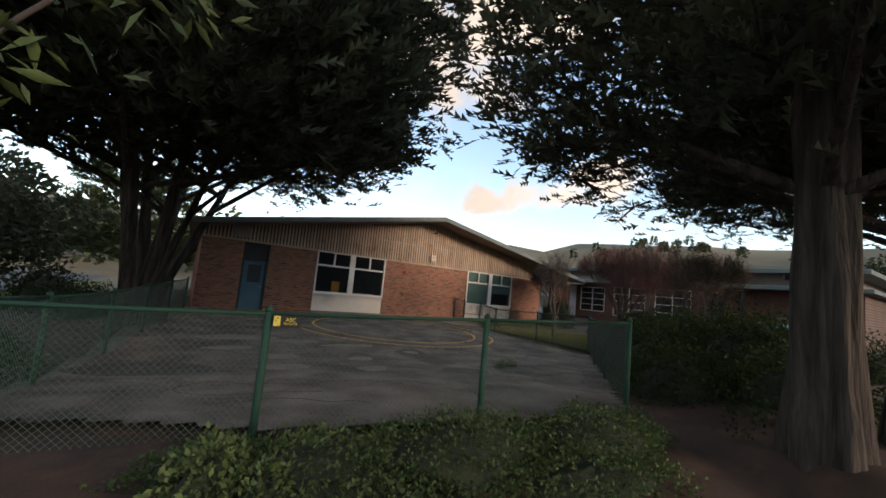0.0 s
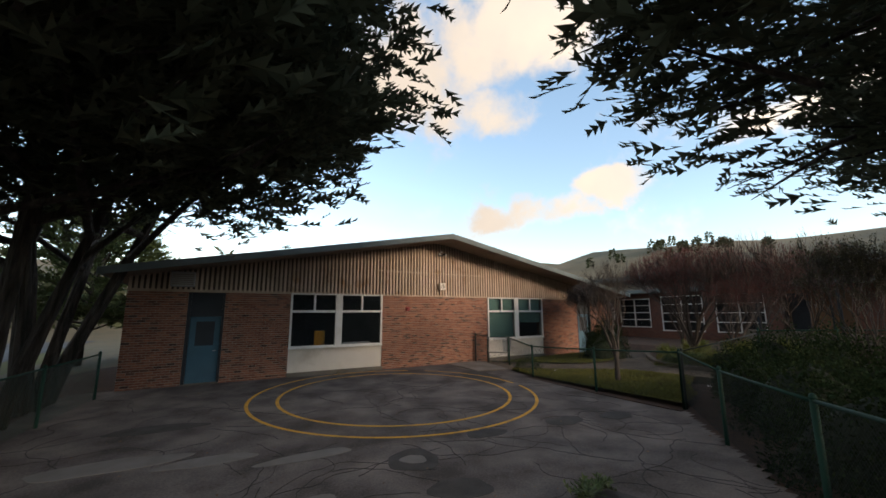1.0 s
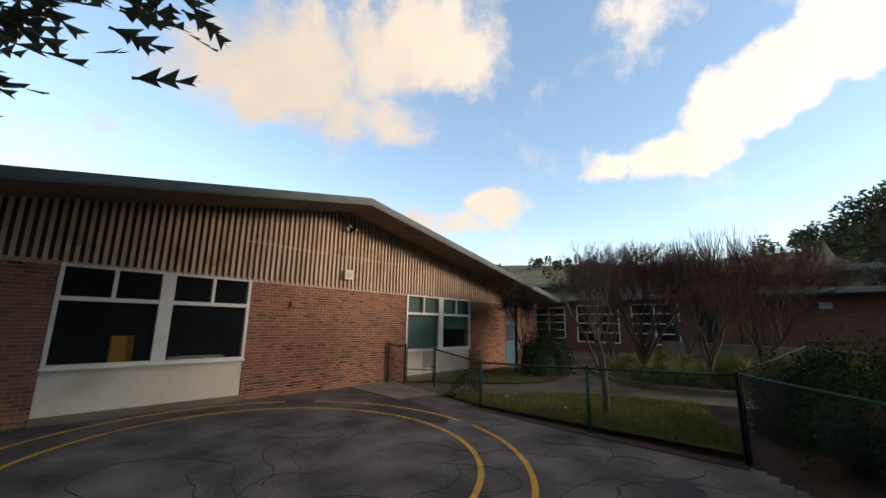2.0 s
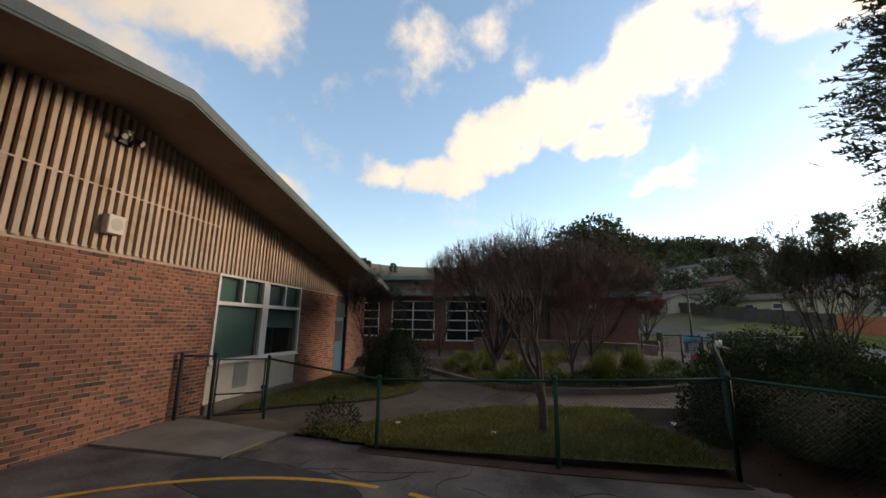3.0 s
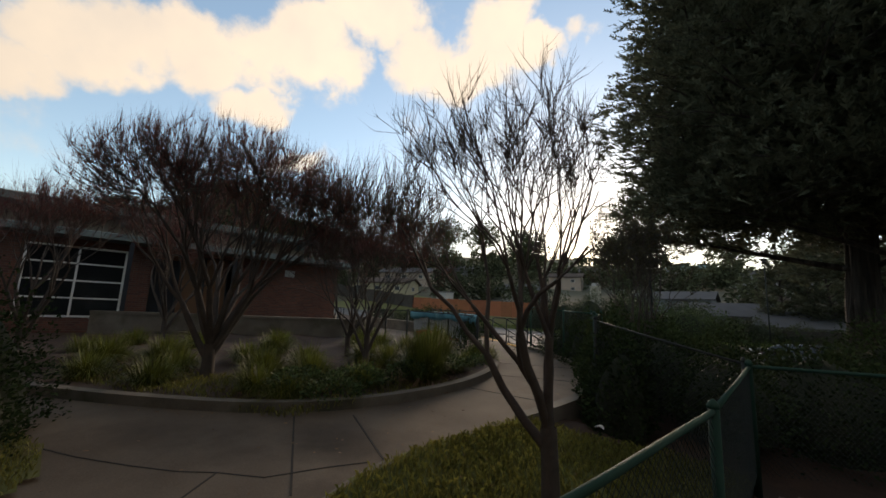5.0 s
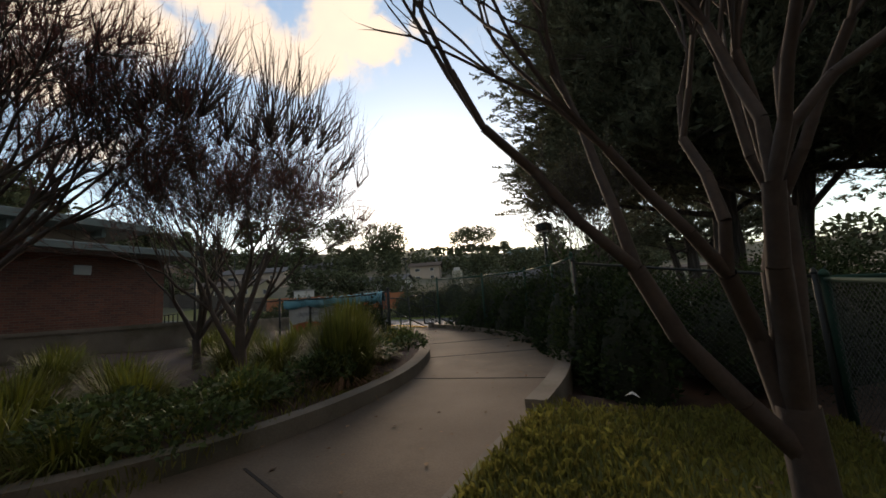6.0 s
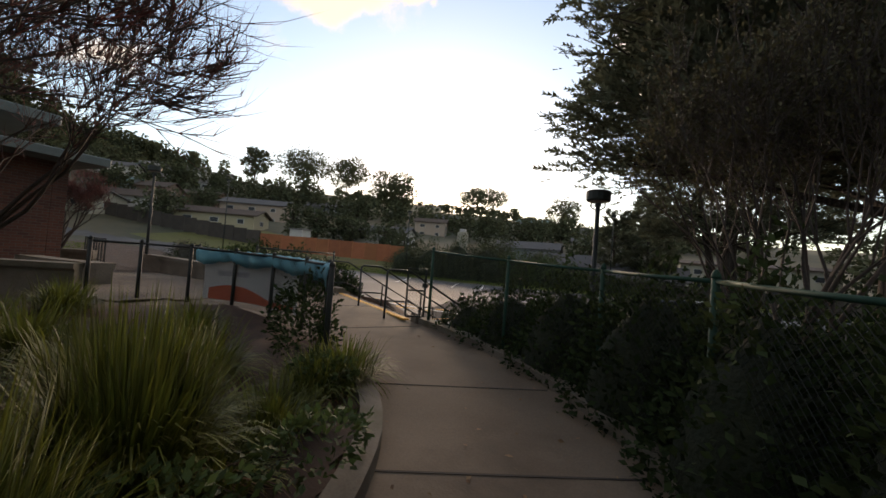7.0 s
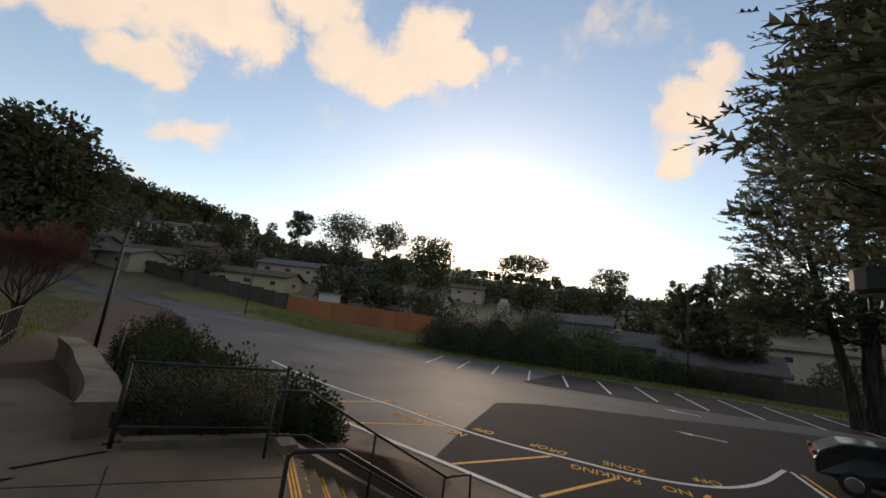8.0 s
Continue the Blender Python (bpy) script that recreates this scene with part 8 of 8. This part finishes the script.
def street_lamp(x, y, z, top, label, box=True):
    t = thing("street_lamp", label, "lamp post", pose(x, y, z), group="lot lamp posts")
    h = top - z
    part("pole", Geo().tube([(0, 0, -0.3), (0, 0, h - 0.35)], [0.075, 0.055], 10), BLACKMETAL, t, smooth=True)
    part("collar", Geo().tube([(0, 0, h - 0.38), (0, 0, h - 0.30)], [0.09, 0.07], 10), BLACKMETAL, t)
    for s in (-0.16, 0.16):
        part("arm", Geo().tube([(0, 0, h - 0.5), (s, 0, h - 0.40), (s, 0, h - 0.22)], 0.018, 6), BLACKMETAL, t)
    part("head", Geo().tube([(0, 0, h - 0.26), (0, 0, h - 0.22), (0, 0, h - 0.02), (0, 0, h)], [0.26, 0.29, 0.29, 0.27], 14), BLACKMETAL, t, "drum-shaped dark lamp head")
    part("lens", Geo().tube([(0, 0, h - 0.275), (0, 0, h - 0.262)], [0.22, 0.24], 14), GREYBOX, t)
    return t


street_lamp(14.82, -18.77, -0.7, 3.74, "dark drum-headed lamp post in the hedge")
street_lamp(35.37, -19.59, -0.3, 5.28, "dark drum-headed lamp post by the road")
street_lamp(63.8, -43.5, 1.0, 10.6, "tall dark lamp post on the verge")
street_lamp(15.56, -58.99, -0.75, 8.8, "tall dark lamp post behind the stalls")
street_lamp(41.0, -54.1, -0.2, 8.2, "thin dark lamp post on the verge")
for k, (x, y) in enumerate(((-9.0, -41.5), (-30, -41.0))):
    p = thing("utility_pole", "tall grey wooden utility pole", "utility pole", pose(x, y, -0.8), group="utility poles")
    part("pole", Geo().tube([(0, 0, -0.5), (0, 0, 10.5)], [0.15, 0.10], 10), GREYBARK, p, smooth=True)
    part("crossarm", Geo().box(-1.1, 1.1, -0.06, 0.06, 9.7, 9.85), GREYBARK, p)
g = Geo()
for o in (-0.9, 0, 0.9):
    g.tube([(-9 + o * 0.1, -41.5 + o, 9.1), (-20, -41.2 + o, 8.3), (-30, -41.0 + o, 9.1)], 0.012, 4)
tagged(part("overhead_wire", g, BLACK), "thin black overhead wires between poles", "wire", kind="stuff")


def car(x, y, turn, paint, label, L=4.3, W=1.78, H=1.46):
    t = thing("car", label, "car", pose(x, y, float(lot_z(x, y)) + 0.04, 0, 0, turn), group="parked cars")
    prof = [(-0.50, 0.30), (-0.49, 0.62), (-0.46, 0.70), (-0.30, 0.74), (-0.20, 0.98), (-0.08, 1.0), (0.18, 0.985), (0.36, 0.93), (0.47, 0.72), (0.495, 0.55), (0.49, 0.28), (0.2, 0.22), (-0.3, 0.22)]
    g = Geo()
    for s in (-1, 1):
        for u, v in prof:
            inset = 0.14 * max(0, v - 0.68) / 0.3
            g.v.append((u * L, s * (W / 2 - inset * W * 0.8), v * H))
    n = len(prof)
    g.f = [tuple(range(n)), tuple(range(2 * n - 1, n - 1, -1))] + [(i, (i + 1) % n, n + (i + 1) % n, n + i) for i in range(n)]
    b = part("body", g, paint, t)
    bv = b.modifiers.new("round", "BEVEL")
    bv.width, bv.segments = 0.06, 3
    gl = Geo()
    for s in (-1, 1):
        q = [(-0.285, 0.755), (-0.195, 0.955), (0.33, 0.925), (0.44, 0.745)]
        m = len(gl.v)
        for u, v in q:
            inset = 0.14 * max(0, v - 0.68) / 0.3
            gl.v.append((u * L, s * (W / 2 - inset * W * 0.8 + 0.008), v * H))
        gl.f.append((m, m + 1, m + 2, m + 3))
    part("side_glass", gl, GLASSCAR, t, "dark side windows")
    ws = Geo().add([(-0.296 * L, -0.70 * W / 1.9, 0.765 * H), (-0.296 * L, 0.70 * W / 1.9, 0.765 * H), (-0.208 * L, 0.6 * W / 1.9, 0.962 * H), (-0.208 * L, -0.6 * W / 1.9, 0.962 * H)], [(0, 1, 2, 3)])
    part("windscreen", ws, GLASSCAR, t)
    for u in (-0.31, 0.31):
        for s in (-1, 1):
            wb = part("wheel", Geo().tube([(u * L, s * (W / 2 - 0.2), 0.32), (u * L, s * (W / 2 + 0.01), 0.32)], 0.32, 20), RUBBER, t)
            part("rim", Geo().tube([(u * L, s * (W / 2 + 0.005), 0.32), (u * L, s * (W / 2 + 0.022), 0.32)], [0.21, 0.19], 12), ALLOY, wb)
    for s in (-1, 1):
        part("tail_light", Geo().soft_box(0.475 * L, 0.50 * L, s * W * 0.40 - 0.12, s * W * 0.40 + 0.12, 0.62 * H, 0.70 * H, 0.01), REDBOX, t)
        part("headlight", Geo().soft_box(-0.50 * L, -0.475 * L, s * W * 0.36 - 0.15, s * W * 0.36 + 0.15, 0.52 * H, 0.60 * H, 0.01), LENSGLASS, t)
    return t


GLASSCAR = mat("car_glass", (0.015, 0.018, 0.02), None, 0.06, 3, 30, 0, spec=0.7)
DARKCAR = mat("dark_car_paint", (0.016, 0.017, 0.020), None, 0.22, 2, 30, 0, spec=0.7)
PALECAR = mat("white_car_paint", (0.55, 0.56, 0.57), None, 0.25, 2, 30, 0, spec=0.7)
car(10.9, -30.2, -8, DARKCAR, "black hatchback parked at the lane's end")
car(2.69, -64.21, 3, PALECAR, "white car parked by the far houses")
car(-17.33, -37.91, 70, PALECAR, "white car parked under the cypress")
car(-21.26, -7.77, 20, PALECAR, "silver car parked on the side street", H=1.5)
st = sheet("road", np.arange(-30, -8, 1.5), np.arange(-40, 40, 1.5), lambda x, y: land_z(x, y) + 0.06, LOT)
tagged(st, "grey side street beyond the yard", "road", kind="structure")

# ---- bricks of the school's front, one by one where the camera passes nearest ----
def brick_mesh(l):
    c = 0.004
    g = Geo()
    ring = lambda e, y: [(e, y, e), (l - e, y, e), (l - e, y, 0.0595 - e), (e, y, 0.0595 - e)]
    g.v = ring(0, 0.012) + ring(0, c - 0.004) + ring(c, -0.004)
    g.f = [(0, 1, 5, 4), (1, 2, 6, 5), (2, 3, 7, 6), (3, 0, 4, 7), (4, 5, 9, 8), (5, 6, 10, 9), (6, 7, 11, 10), (7, 4, 8, 11), (8, 9, 10, 11)]
    me = g.mesh("brick")
    me.materials.append(BRICK)
    return me, g


FULL, FG = brick_mesh(0.203)
front_wall = next(o for o in school.children if o.name.startswith("wall") and 8 < o.data.vertices[0].co.x + 1.5 < 9.5)
COURSE, RUN = 0.0735, 0.214
rest = Geo()
near = 0
rb = random.Random(8)
segs = []
x = XL
for a, b in cuts + [(XR, XR)]:
    segs.append((x, a))
    x = b
for row in range(40):
    z = -0.02 + row * COURSE
    if z + 0.062 > TOP - 0.01:
        break
    for a, b in segs:
        x = a - (0.107 if row % 2 else 0)
        while x < b - 0.02:
            x0, x1 = max(x, a + 0.004), min(x + 0.203, b - 0.004)
            x += RUN
            if x1 - x0 < 0.03:
                continue
            jut = rb.uniform(-0.0022, 0.0022)
            if x1 - x0 > 0.2029 and 8.4 < x0 < 11.9 and 0.70 < z < 2.35 and near < 300:
                ob = new("brick", FULL)
                ob.parent = front_wall
                ob.location = (x0, jut, z)
                near += 1
            else:
                l = x1 - x0
                rest.add([(x0 + (v[0] if v[0] < 0.1 else v[0] - 0.203 + l), v[1] + jut, z + v[2]) for v in FG.v], FG.f)
part("brickwork", rest, BRICK, front_wall, "red and dark mottled bricks in running bond", kind="stuff")
